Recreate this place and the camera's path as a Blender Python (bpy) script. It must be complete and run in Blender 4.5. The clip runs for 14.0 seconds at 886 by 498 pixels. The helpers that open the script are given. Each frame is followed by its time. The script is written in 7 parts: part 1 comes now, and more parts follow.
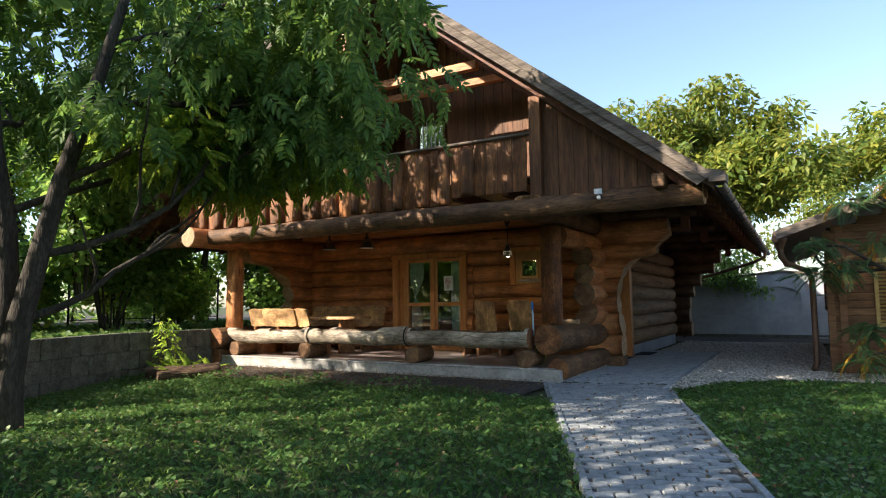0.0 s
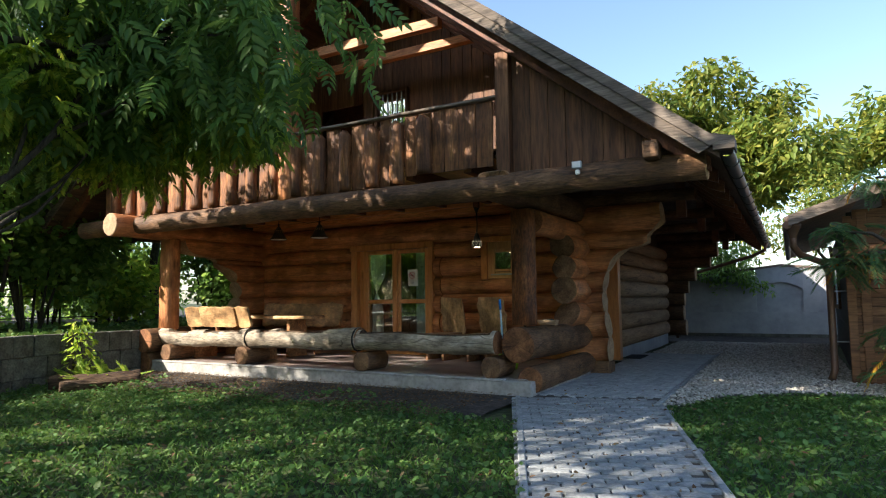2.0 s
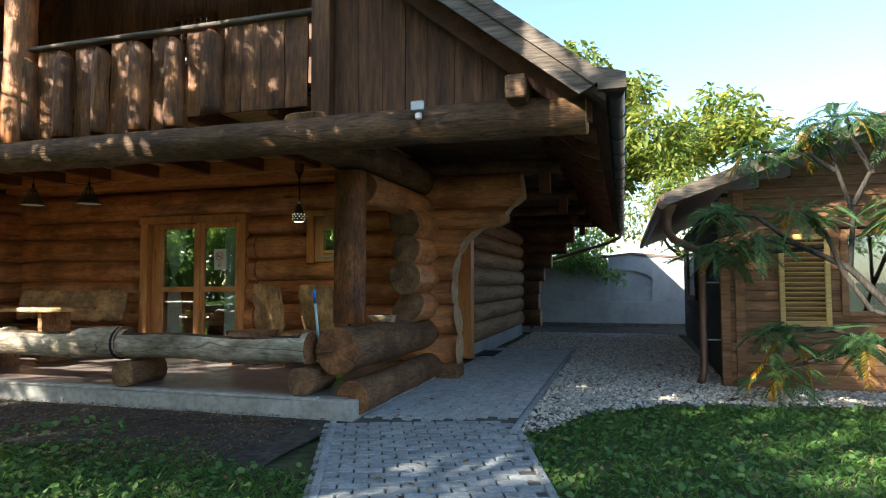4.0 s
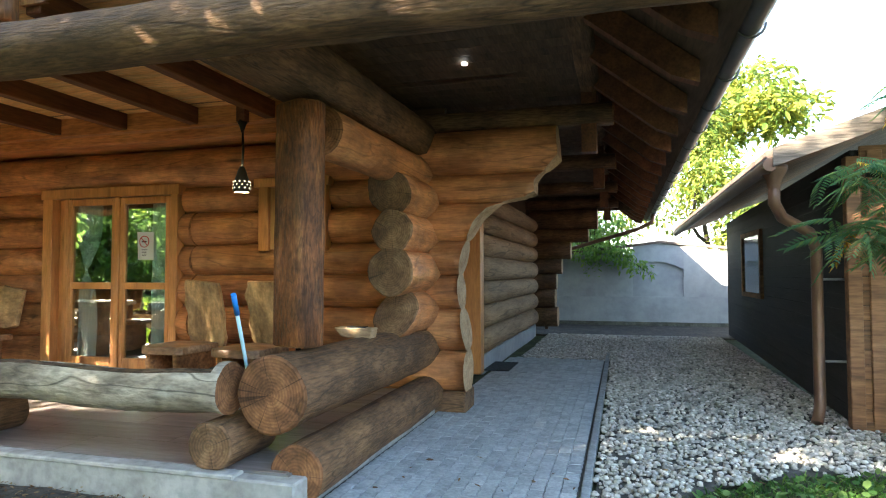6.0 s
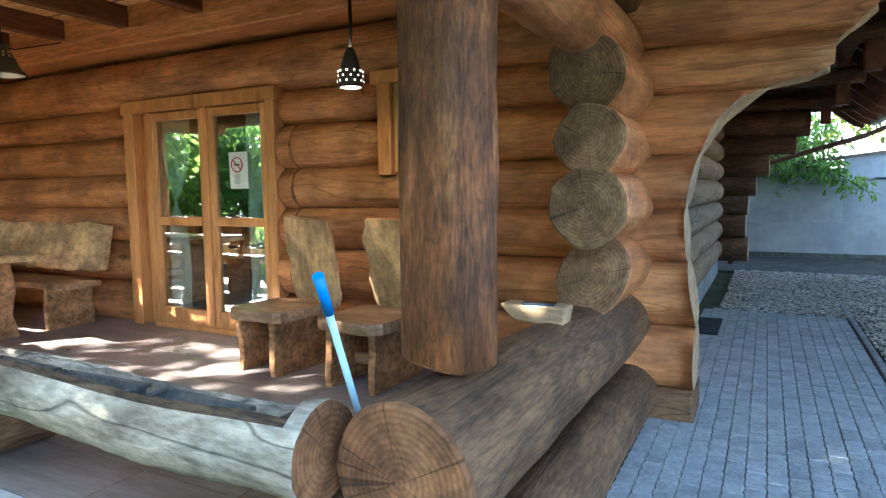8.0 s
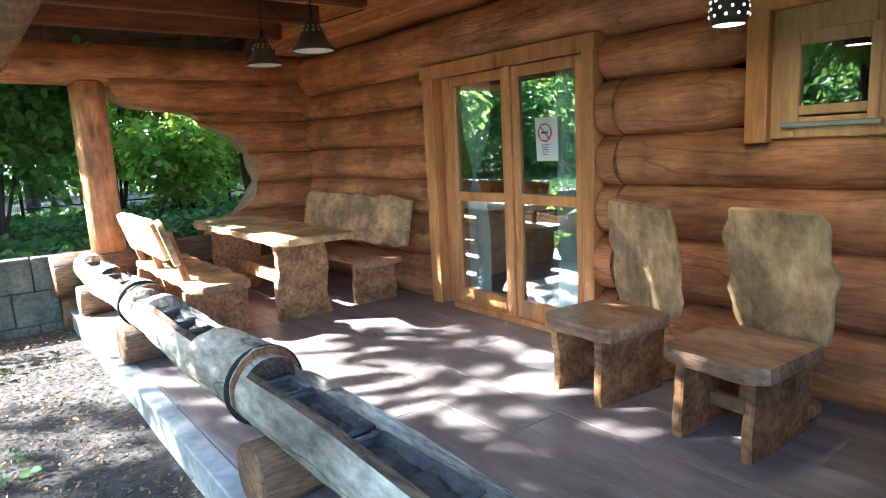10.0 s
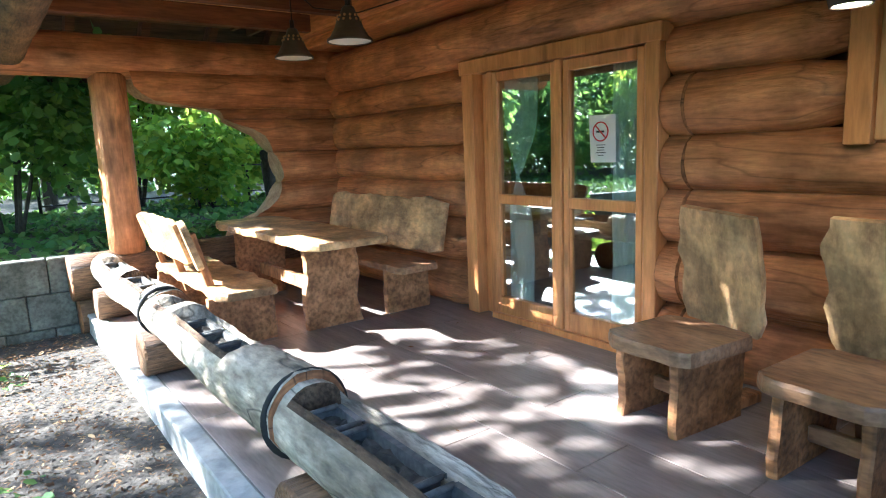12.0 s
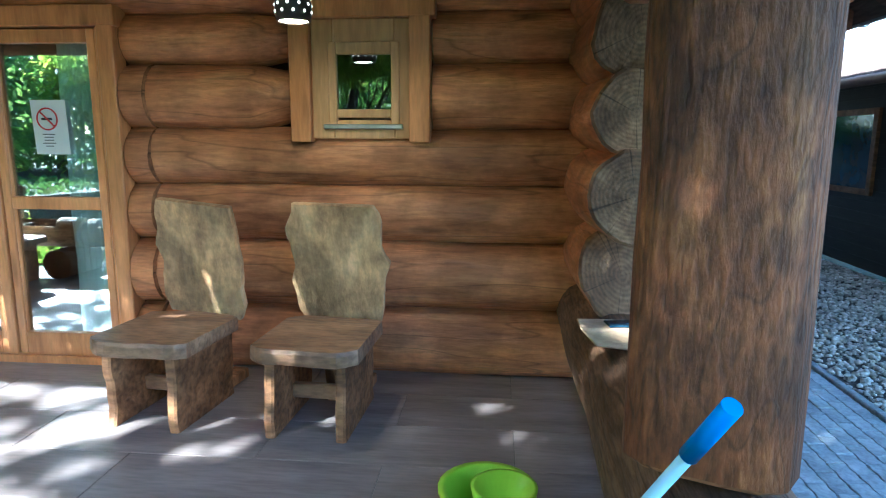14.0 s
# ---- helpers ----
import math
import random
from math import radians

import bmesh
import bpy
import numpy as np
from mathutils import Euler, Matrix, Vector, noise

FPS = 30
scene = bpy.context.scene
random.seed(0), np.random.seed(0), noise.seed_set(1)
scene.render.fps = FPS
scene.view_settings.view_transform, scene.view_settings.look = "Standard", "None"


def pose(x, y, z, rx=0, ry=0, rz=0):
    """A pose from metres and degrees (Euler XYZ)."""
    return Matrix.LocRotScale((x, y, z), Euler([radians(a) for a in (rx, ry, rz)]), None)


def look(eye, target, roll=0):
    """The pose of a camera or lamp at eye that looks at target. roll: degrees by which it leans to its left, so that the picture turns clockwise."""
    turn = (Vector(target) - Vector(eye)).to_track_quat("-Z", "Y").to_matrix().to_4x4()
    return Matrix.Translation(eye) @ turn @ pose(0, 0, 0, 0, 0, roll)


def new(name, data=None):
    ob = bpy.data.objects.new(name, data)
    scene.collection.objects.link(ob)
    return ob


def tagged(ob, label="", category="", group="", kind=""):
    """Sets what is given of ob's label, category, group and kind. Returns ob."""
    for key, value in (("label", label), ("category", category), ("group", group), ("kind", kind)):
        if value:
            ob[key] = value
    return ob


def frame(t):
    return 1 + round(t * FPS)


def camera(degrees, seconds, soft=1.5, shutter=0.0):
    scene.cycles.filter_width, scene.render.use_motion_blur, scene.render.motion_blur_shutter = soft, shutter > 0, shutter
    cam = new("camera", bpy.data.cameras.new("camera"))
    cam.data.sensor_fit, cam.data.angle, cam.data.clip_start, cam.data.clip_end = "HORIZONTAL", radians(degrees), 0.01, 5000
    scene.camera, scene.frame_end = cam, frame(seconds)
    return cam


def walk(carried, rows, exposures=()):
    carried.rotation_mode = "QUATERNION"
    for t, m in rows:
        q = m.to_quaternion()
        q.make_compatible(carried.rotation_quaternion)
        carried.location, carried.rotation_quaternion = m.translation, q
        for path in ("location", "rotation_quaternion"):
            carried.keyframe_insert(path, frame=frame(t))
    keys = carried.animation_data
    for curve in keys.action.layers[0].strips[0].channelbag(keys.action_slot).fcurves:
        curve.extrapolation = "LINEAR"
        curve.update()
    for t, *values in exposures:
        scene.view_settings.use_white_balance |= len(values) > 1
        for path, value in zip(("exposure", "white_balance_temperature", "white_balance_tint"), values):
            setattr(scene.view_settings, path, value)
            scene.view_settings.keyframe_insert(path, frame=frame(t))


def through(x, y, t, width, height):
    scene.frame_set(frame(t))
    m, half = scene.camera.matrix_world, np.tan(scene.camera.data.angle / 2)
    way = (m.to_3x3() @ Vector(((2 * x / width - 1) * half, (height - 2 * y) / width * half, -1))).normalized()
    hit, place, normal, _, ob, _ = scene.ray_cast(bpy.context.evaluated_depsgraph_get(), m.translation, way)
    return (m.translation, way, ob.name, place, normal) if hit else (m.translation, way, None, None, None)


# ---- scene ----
cam = camera(71.0, 14.0, soft=1.1)
PATH = [
    (0, (-0.158, -0.045, 1.275), (-1.146, 1.685, 1.451), -0.7),
    (0.5, (-0.204, 0.33, 1.302), (-1.19, 2.062, 1.476), -0.7),
    (1, (-0.331, 0.709, 1.275), (-1.314, 2.442, 1.444), -0.7),
    (1.5, (-0.415, 1.198, 1.258), (-1.394, 2.934, 1.427), -0.8),
    (2, (-0.486, 1.691, 1.3), (-1.454, 3.434, 1.462), -0.7),
    (2.5, (-0.6, 2.169, 1.311), (-1.466, 3.965, 1.467), -0.5),
    (3, (-0.662, 2.726, 1.294), (-1.411, 4.575, 1.43), -0.5),
    (3.5, (-0.823, 3.28, 1.296), (-1.432, 5.182, 1.415), -0.2),
    (3.7, (-0.868, 3.495, 1.343), (-1.436, 5.41, 1.456), -0.3),
    (5.8, (-1.615, 6.011, 1.385), (-2.155, 7.934, 1.481), -0.0),
    (6, (-1.684, 6.224, 1.409), (-2.236, 8.145, 1.488), -0.1),
    (6.5, (-1.912, 6.779, 1.428), (-2.551, 8.673, 1.488), -0.1),
    (7, (-2.21, 7.288, 1.431), (-2.98, 9.134, 1.43), -0.1),
    (7.2, (-2.317, 7.492, 1.439), (-3.122, 9.322, 1.399), -0.2),
    (9.3, (-3.591, 8.545, 1.677), (-4.844, 10.067, 1.334), -2.1),
    (9.5, (-3.667, 8.578, 1.694), (-5.005, 10.025, 1.349), -2.3),
    (10, (-3.77, 8.659, 1.745), (-5.328, 9.869, 1.411), -2.9),
    (10.5, (-3.815, 8.717, 1.791), (-5.554, 9.654, 1.479), -3.3),
    (11, (-3.837, 8.731, 1.797), (-5.629, 9.564, 1.491), -3.3),
    (11.5, (-3.962, 8.685, 1.766), (-5.749, 9.527, 1.454), -3.1),
    (12, (-4.2, 8.708, 1.734), (-5.783, 9.886, 1.407), -2.3),
    (12.5, (-4.384, 8.653, 1.706), (-5.5, 10.279, 1.372), -1.0),
    (13, (-4.452, 8.614, 1.713), (-5.069, 10.484, 1.364), -0.2),
    (13.5, (-4.445, 8.609, 1.7), (-4.711, 10.561, 1.355), 0.4),
    (14, (-4.307, 8.588, 1.678), (-4.476, 10.55, 1.331), 0.3),
]
walk(cam, [(t, look(eye, target, roll)) for t, eye, target, roll in PATH],
     [(0.0, 1.45, 6400, 12), (3.0, 1.55, 6100, 9), (3.7, 1.75, 6100, 7), (5.8, 3.2, 6500, 6), (6.5, 3.7, 6500, 6), (7.2, 3.85, 6200, 6), (9.3, 3.7, 4850, 3), (10.0, 3.65, 4950, 5), (11.0, 3.58, 5100, 7), (12.0, 3.58, 5000, 6), (13.0, 3.75, 4600, 2), (14.0, 3.75, 4500, 0)])

# ---- world, sun ----
SUN_AZ, SUN_EL = 40.0, 32.5        # degrees from -y towards -x, and above the horizon
SUN_DIR = Vector((-math.sin(radians(SUN_AZ)) * math.cos(radians(SUN_EL)), -math.cos(radians(SUN_AZ)) * math.cos(radians(SUN_EL)), math.sin(radians(SUN_EL))))
world = bpy.data.worlds.new("sky")
scene.world = world
world.use_nodes = True
wt = world.node_tree
sky = wt.nodes.new("ShaderNodeTexSky")
sky.sky_type = "NISHITA"
sky.sun_disc = False
sky.sun_elevation = radians(SUN_EL)
sky.sun_rotation = radians(180 + SUN_AZ)
wt.links.new(sky.outputs[0], wt.nodes["Background"].inputs[0])
wt.nodes["Background"].inputs[1].default_value = 0.12
sun_data = bpy.data.lights.new("sun", "SUN")
sun_data.energy, sun_data.angle, sun_data.color = 5.0, radians(0.55), (1.0, 0.89, 0.74)
sun = new("sun", sun_data)
sun.matrix_world = look(SUN_DIR * 60, (0, 0, 0))

# ---- materials ----


def mat(name, colors, scale=(6, 6, 6), rough=0.75, bump=0.2, detail=6.0, vary=0.0, fine=0.0, fine_scale=60, metal=0.0, island=False, dist=0.6, spec=0.4, space="Object", crack=0.0, blotch=0.0, knots=0.0):
    """A procedural material: noise, stretched by scale, through a ramp of colours; darker fine grain; bump."""
    m = bpy.data.materials.new(name)
    m.use_nodes = True
    nt = m.node_tree
    bsdf = nt.nodes["Principled BSDF"]
    bsdf.inputs["Roughness"].default_value = rough
    bsdf.inputs["Metallic"].default_value = metal
    bsdf.inputs["Specular IOR Level"].default_value = spec
    tc = nt.nodes.new("ShaderNodeTexCoord")
    mp = nt.nodes.new("ShaderNodeMapping")
    mp.inputs["Scale"].default_value = scale
    nt.links.new(tc.outputs[space], mp.inputs[0])
    info = nt.nodes.new("ShaderNodeObjectInfo")
    geo = nt.nodes.new("ShaderNodeNewGeometry")
    rnd = geo.outputs["Random Per Island"] if island else info.outputs["Random"]
    shift = nt.nodes.new("ShaderNodeVectorMath")
    shift.operation = "SCALE"
    shift.inputs[0].default_value = (37, 19, 53)
    nt.links.new(rnd, shift.inputs["Scale"])
    add = nt.nodes.new("ShaderNodeVectorMath")
    nt.links.new(mp.outputs[0], add.inputs[0])
    nt.links.new(shift.outputs[0], add.inputs[1])
    n1 = nt.nodes.new("ShaderNodeTexNoise")
    n1.inputs["Scale"].default_value = 1.0
    n1.inputs["Detail"].default_value = detail
    n1.inputs["Roughness"].default_value = dist
    nt.links.new(add.outputs[0], n1.inputs["Vector"])
    ramp = nt.nodes.new("ShaderNodeValToRGB")
    el = ramp.color_ramp.elements
    lo, hi = 0.3, 0.7
    for i, c in enumerate(colors):
        p = lo + (hi - lo) * i / max(1, len(colors) - 1)
        e = el[i] if i < 2 else el.new(p)
        e.position = p
        e.color = (*c, 1)
    nt.links.new(n1.outputs["Fac"], ramp.inputs[0])
    col = ramp.outputs[0]
    n2 = nt.nodes.new("ShaderNodeTexNoise")
    n2.inputs["Scale"].default_value = fine_scale / 10
    n2.inputs["Detail"].default_value = 4
    nt.links.new(add.outputs[0], n2.inputs["Vector"])
    if fine:
        mx = nt.nodes.new("ShaderNodeMix")
        mx.data_type, mx.blend_type = "RGBA", "MULTIPLY"
        r2 = nt.nodes.new("ShaderNodeMapRange")
        r2.inputs["From Min"].default_value, r2.inputs["From Max"].default_value = 0.35, 0.6
        r2.inputs["To Min"].default_value, r2.inputs["To Max"].default_value = 1 - fine, 1.0
        nt.links.new(n2.outputs["Fac"], r2.inputs[0])
        mx.inputs["Factor"].default_value = 1.0
        nt.links.new(col, mx.inputs["A"])
        nt.links.new(r2.outputs[0], mx.inputs["B"])
        col = mx.outputs["Result"]
    if blotch:
        n4 = nt.nodes.new("ShaderNodeTexNoise")
        n4.inputs["Scale"].default_value = 2.3
        n4.inputs["Detail"].default_value = 5
        n4.inputs["Roughness"].default_value = 0.65
        nt.links.new(tc.outputs[space], n4.inputs["Vector"])
        r5 = nt.nodes.new("ShaderNodeMapRange")
        r5.inputs["From Min"].default_value, r5.inputs["From Max"].default_value = 0.42, 0.62
        r5.inputs["To Min"].default_value, r5.inputs["To Max"].default_value = 1 - blotch, 1.0
        nt.links.new(n4.outputs["Fac"], r5.inputs[0])
        mb = nt.nodes.new("ShaderNodeMix")
        mb.data_type, mb.blend_type = "RGBA", "MULTIPLY"
        mb.inputs["Factor"].default_value = 1.0
        nt.links.new(col, mb.inputs["A"])
        nt.links.new(r5.outputs[0], mb.inputs["B"])
        col = mb.outputs["Result"]
    if crack:
        m3 = nt.nodes.new("ShaderNodeMapping")
        m3.inputs["Scale"].default_value = [c * 0.35 if c < 2 else c * 0.55 for c in scale]
        nt.links.new(tc.outputs[space], m3.inputs[0])
        a3 = nt.nodes.new("ShaderNodeVectorMath")
        nt.links.new(m3.outputs[0], a3.inputs[0])
        nt.links.new(shift.outputs[0], a3.inputs[1])
        n3 = nt.nodes.new("ShaderNodeTexNoise")
        n3.inputs["Scale"].default_value = 1.0
        n3.inputs["Detail"].default_value = 2
        nt.links.new(a3.outputs[0], n3.inputs["Vector"])
        ab = nt.nodes.new("ShaderNodeMath")
        ab.operation = "SUBTRACT"
        ab.inputs[1].default_value = 0.5
        nt.links.new(n3.outputs["Fac"], ab.inputs[0])
        a4 = nt.nodes.new("ShaderNodeMath")
        a4.operation = "ABSOLUTE"
        nt.links.new(ab.outputs[0], a4.inputs[0])
        r4 = nt.nodes.new("ShaderNodeMapRange")
        r4.inputs["From Min"].default_value, r4.inputs["From Max"].default_value = 0.0, 0.012
        r4.inputs["To Min"].default_value, r4.inputs["To Max"].default_value = 1 - crack, 1.0
        nt.links.new(a4.outputs[0], r4.inputs[0])
        mc = nt.nodes.new("ShaderNodeMix")
        mc.data_type, mc.blend_type = "RGBA", "MULTIPLY"
        mc.inputs["Factor"].default_value = 1.0
        nt.links.new(col, mc.inputs["A"])
        nt.links.new(r4.outputs[0], mc.inputs["B"])
        col = mc.outputs["Result"]
    if knots:
        m5 = nt.nodes.new("ShaderNodeMapping")
        m5.inputs["Scale"].default_value = [c * 0.55 if c < 2.5 else c * 0.3 for c in scale]
        nt.links.new(tc.outputs[space], m5.inputs[0])
        a5 = nt.nodes.new("ShaderNodeVectorMath")
        nt.links.new(m5.outputs[0], a5.inputs[0])
        nt.links.new(shift.outputs[0], a5.inputs[1])
        vo = nt.nodes.new("ShaderNodeTexVoronoi")
        vo.inputs["Scale"].default_value = 1.6
        nt.links.new(a5.outputs[0], vo.inputs["Vector"])
        r6 = nt.nodes.new("ShaderNodeMapRange")
        r6.inputs["From Min"].default_value, r6.inputs["From Max"].default_value = 0.05, 0.16
        r6.inputs["To Min"].default_value, r6.inputs["To Max"].default_value = 1 - knots, 1.0
        nt.links.new(vo.outputs["Distance"], r6.inputs[0])
        mk = nt.nodes.new("ShaderNodeMix")
        mk.data_type, mk.blend_type = "RGBA", "MULTIPLY"
        mk.inputs["Factor"].default_value = 1.0
        nt.links.new(col, mk.inputs["A"])
        nt.links.new(r6.outputs[0], mk.inputs["B"])
        col = mk.outputs["Result"]
    if vary:
        hs = nt.nodes.new("ShaderNodeHueSaturation")
        r3 = nt.nodes.new("ShaderNodeMapRange")
        r3.inputs["To Min"].default_value, r3.inputs["To Max"].default_value = 1 - vary, 1 + vary
        nt.links.new(rnd, r3.inputs[0])
        nt.links.new(r3.outputs[0], hs.inputs["Value"])
        nt.links.new(col, hs.inputs["Color"])
        col = hs.outputs[0]
    nt.links.new(col, bsdf.inputs["Base Color"])
    if bump:
        bp = nt.nodes.new("ShaderNodeBump")
        bp.inputs["Strength"].default_value = bump
        bp.inputs["Distance"].default_value = 0.02
        sm = nt.nodes.new("ShaderNodeMath")
        nt.links.new(n1.outputs["Fac"], sm.inputs[0])
        nt.links.new(n2.outputs["Fac"], sm.inputs[1])
        nt.links.new(sm.outputs[0], bp.inputs["Height"])
        nt.links.new(bp.outputs[0], bsdf.inputs["Normal"])
    return m


def leaf_mat(name, c1, c2, c3, through=0.35, rough=0.5):
    """Leaves: colour differs leaf by leaf, part of the light passes through."""
    m = bpy.data.materials.new(name)
    m.use_nodes = True
    nt = m.node_tree
    bsdf = nt.nodes["Principled BSDF"]
    geo = nt.nodes.new("ShaderNodeNewGeometry")
    ramp = nt.nodes.new("ShaderNodeValToRGB")
    ramp.color_ramp.elements[0].color = (*c1, 1)
    ramp.color_ramp.elements[1].color = (*c3, 1)
    e = ramp.color_ramp.elements.new(0.55)
    e.color = (*c2, 1)
    nt.links.new(geo.outputs["Random Per Island"], ramp.inputs[0])
    nt.links.new(ramp.outputs[0], bsdf.inputs["Base Color"])
    bsdf.inputs["Roughness"].default_value = rough
    bsdf.inputs["Specular IOR Level"].default_value = 0.3
    tr = nt.nodes.new("ShaderNodeBsdfTranslucent")
    hs = nt.nodes.new("ShaderNodeHueSaturation")
    hs.inputs["Value"].default_value = 1.6
    hs.inputs["Hue"].default_value = 0.48
    nt.links.new(ramp.outputs[0], hs.inputs["Color"])
    nt.links.new(hs.outputs[0], tr.inputs[0])
    mix = nt.nodes.new("ShaderNodeMixShader")
    mix.inputs[0].default_value = through
    nt.links.new(bsdf.outputs[0], mix.inputs[1])
    nt.links.new(tr.outputs[0], mix.inputs[2])
    nt.links.new(mix.outputs[0], nt.nodes["Material Output"].inputs[0])
    return m


def glass_mat(name):
    m = bpy.data.materials.new(name)
    m.use_nodes = True
    nt = m.node_tree
    nt.nodes.remove(nt.nodes["Principled BSDF"])
    gl = nt.nodes.new("ShaderNodeBsdfGlossy")
    gl.inputs["Roughness"].default_value = 0.01
    gl.inputs["Color"].default_value = (0.9, 0.95, 0.95, 1)
    tp = nt.nodes.new("ShaderNodeBsdfTransparent")
    tp.inputs["Color"].default_value = (0.85, 0.9, 0.88, 1)
    fr = nt.nodes.new("ShaderNodeLayerWeight")
    fr.inputs["Blend"].default_value = 0.5
    rr = nt.nodes.new("ShaderNodeMapRange")
    rr.inputs["To Min"].default_value, rr.inputs["To Max"].default_value = 0.13, 0.75
    nt.links.new(fr.outputs["Facing"], rr.inputs[0])
    mix = nt.nodes.new("ShaderNodeMixShader")
    nt.links.new(rr.outputs[0], mix.inputs[0])
    nt.links.new(tp.outputs[0], mix.inputs[1])
    nt.links.new(gl.outputs[0], mix.inputs[2])
    nt.links.new(mix.outputs[0], nt.nodes["Material Output"].inputs[0])
    return m


def glow_mat(name, color, strength):
    m = bpy.data.materials.new(name)
    m.use_nodes = True
    b = m.node_tree.nodes["Principled BSDF"]
    b.inputs["Base Color"].default_value = (*color, 1)
    b.inputs["Emission Color"].default_value = (*color, 1)
    b.inputs["Emission Strength"].default_value = strength
    return m


LOG = mat("log_stain", [(0.36, 0.135, 0.05), (0.63, 0.253, 0.095), (0.85, 0.39, 0.152)], (1.3, 8, 8), 0.5, 0.5, detail=9, vary=0.16, fine=0.24, crack=0.4, blotch=0.4, dist=0.6, knots=0.6)
# weathered brown, taken darker to include the shade under the eave
LOG_DARK = mat("log_weathered", [(0.125, 0.064, 0.03), (0.225, 0.116, 0.053), (0.34, 0.182, 0.083)], (1.8, 11, 11), 0.7, 0.65, detail=10, vary=0.12, fine=0.45, crack=0.5, blotch=0.45, dist=0.68, knots=0.5)
POSTW = mat("post_mottled", [(0.157, 0.0559, 0.0188), (0.329, 0.112, 0.035), (0.504, 0.207, 0.0671)], (2.4, 9, 9), 0.65, 0.7, detail=10, fine=0.5, crack=0.4, blotch=0.6, dist=0.7, knots=0.6)
LOG_GREY = mat("log_bark_grey", [(0.22, 0.165, 0.11), (0.5, 0.41, 0.3), (0.72, 0.62, 0.48)], (1.8, 6, 6), 0.8, 0.7, detail=10, vary=0.08, fine=0.4, crack=0.7, blotch=0.4)
LOG_PALE = mat("log_side_pale", [(0.2, 0.12, 0.06), (0.33, 0.205, 0.105), (0.45, 0.29, 0.155)], (0.7, 7, 7), 0.75, 0.3, vary=0.1, fine=0.25, crack=0.5)
END = mat("end_grain", [(0.179, 0.0747, 0.0291), (0.357, 0.149, 0.0581), (0.52, 0.234, 0.0957)], (2.5, 5, 5), 0.85, 0.4, vary=0.15, fine=0.3, crack=0.3, blotch=0.35)
END_GREY = mat("end_grain_grey", [(0.17, 0.083, 0.038), (0.31, 0.165, 0.078), (0.43, 0.25, 0.125)], (3, 6, 6), 0.85, 0.5, vary=0.12, fine=0.3, crack=0.0, blotch=0.4)
END_CUT = mat("cut_face", [(0.3, 0.17, 0.085), (0.45, 0.29, 0.16), (0.56, 0.39, 0.23)], (3, 8, 8), 0.7, 0.3, vary=0.15, fine=0.3)
TRIM = mat("door_trim", [(0.46, 0.18, 0.056), (0.62, 0.265, 0.086), (0.75, 0.345, 0.12)], (9, 9, 1.3), 0.4, 0.12, vary=0.1, fine=0.16, knots=0.45)
BEAM = mat("beam_stain", [(0.4, 0.15, 0.05), (0.68, 0.28, 0.095), (0.86, 0.4, 0.145)], (1.2, 8, 8), 0.55, 0.25, vary=0.15, fine=0.35)
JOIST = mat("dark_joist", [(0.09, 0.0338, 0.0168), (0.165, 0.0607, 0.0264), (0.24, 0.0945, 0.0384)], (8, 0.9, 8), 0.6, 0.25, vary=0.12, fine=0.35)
# browner, darker copy of the board colour: shade on gable and loft included
BOARD = mat("board_shaded", [(0.075, 0.032, 0.014), (0.165, 0.072, 0.03), (0.27, 0.125, 0.052)], (7, 7, 0.7), 0.65, 0.35, vary=0.22, fine=0.45)
# brighter orange copy for the balcony: the sun on it is in the colour
SLAB_BOARD = mat("slab_sunlit", [(0.12, 0.046, 0.017), (0.33, 0.13, 0.043), (0.52, 0.23, 0.08)], (8, 8, 0.9), 0.6, 0.5, detail=9, vary=0.2, fine=0.45, blotch=0.55, knots=0.4)
CEIL = mat("ceiling_boards", [(0.7, 0.33, 0.11), (0.88, 0.52, 0.2), (0.9, 0.62, 0.28)], (1.0, 9, 9), 0.55, 0.2, vary=0.12, fine=0.3, island=True)
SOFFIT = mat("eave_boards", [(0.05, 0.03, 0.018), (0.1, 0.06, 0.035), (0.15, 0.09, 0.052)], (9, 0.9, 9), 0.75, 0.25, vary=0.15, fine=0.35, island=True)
FASCIA = mat("fascia_grey", [(0.08, 0.06, 0.044), (0.168, 0.132, 0.1), (0.264, 0.216, 0.168)], (1.0, 10, 10), 0.8, 0.35, vary=0.12, fine=0.5)
ROOF = mat("roof_tile", [(0.11, 0.075, 0.06), (0.17, 0.12, 0.095), (0.24, 0.18, 0.145)], (5, 5, 5), 0.85, 0.3, vary=0.15, fine=0.3)
SLABW = mat("live_edge_wood", [(0.3, 0.145, 0.06), (0.78, 0.46, 0.205), (0.93, 0.62, 0.31)], (2.0, 4.5, 4.5), 0.5, 0.6, detail=11, vary=0.06, fine=0.25, dist=0.74, blotch=0.58, knots=0.5)
SEATW = mat("seat_wood", [(0.176, 0.0875, 0.042), (0.338, 0.181, 0.09), (0.486, 0.281, 0.15)], (2.0, 5.5, 5.5), 0.45, 0.3, vary=0.12, fine=0.4)
LEGW = mat("leg_wood", [(0.156, 0.0674, 0.0259), (0.374, 0.173, 0.0662), (0.593, 0.3, 0.127)], (5, 5, 1.6), 0.6, 0.4, vary=0.12, fine=0.5)
TILE = mat("porch_tile", [(0.19, 0.15, 0.135), (0.265, 0.215, 0.19), (0.34, 0.28, 0.25)], (1.4, 9, 9), 0.38, 0.06, vary=0.09, fine=0.18)
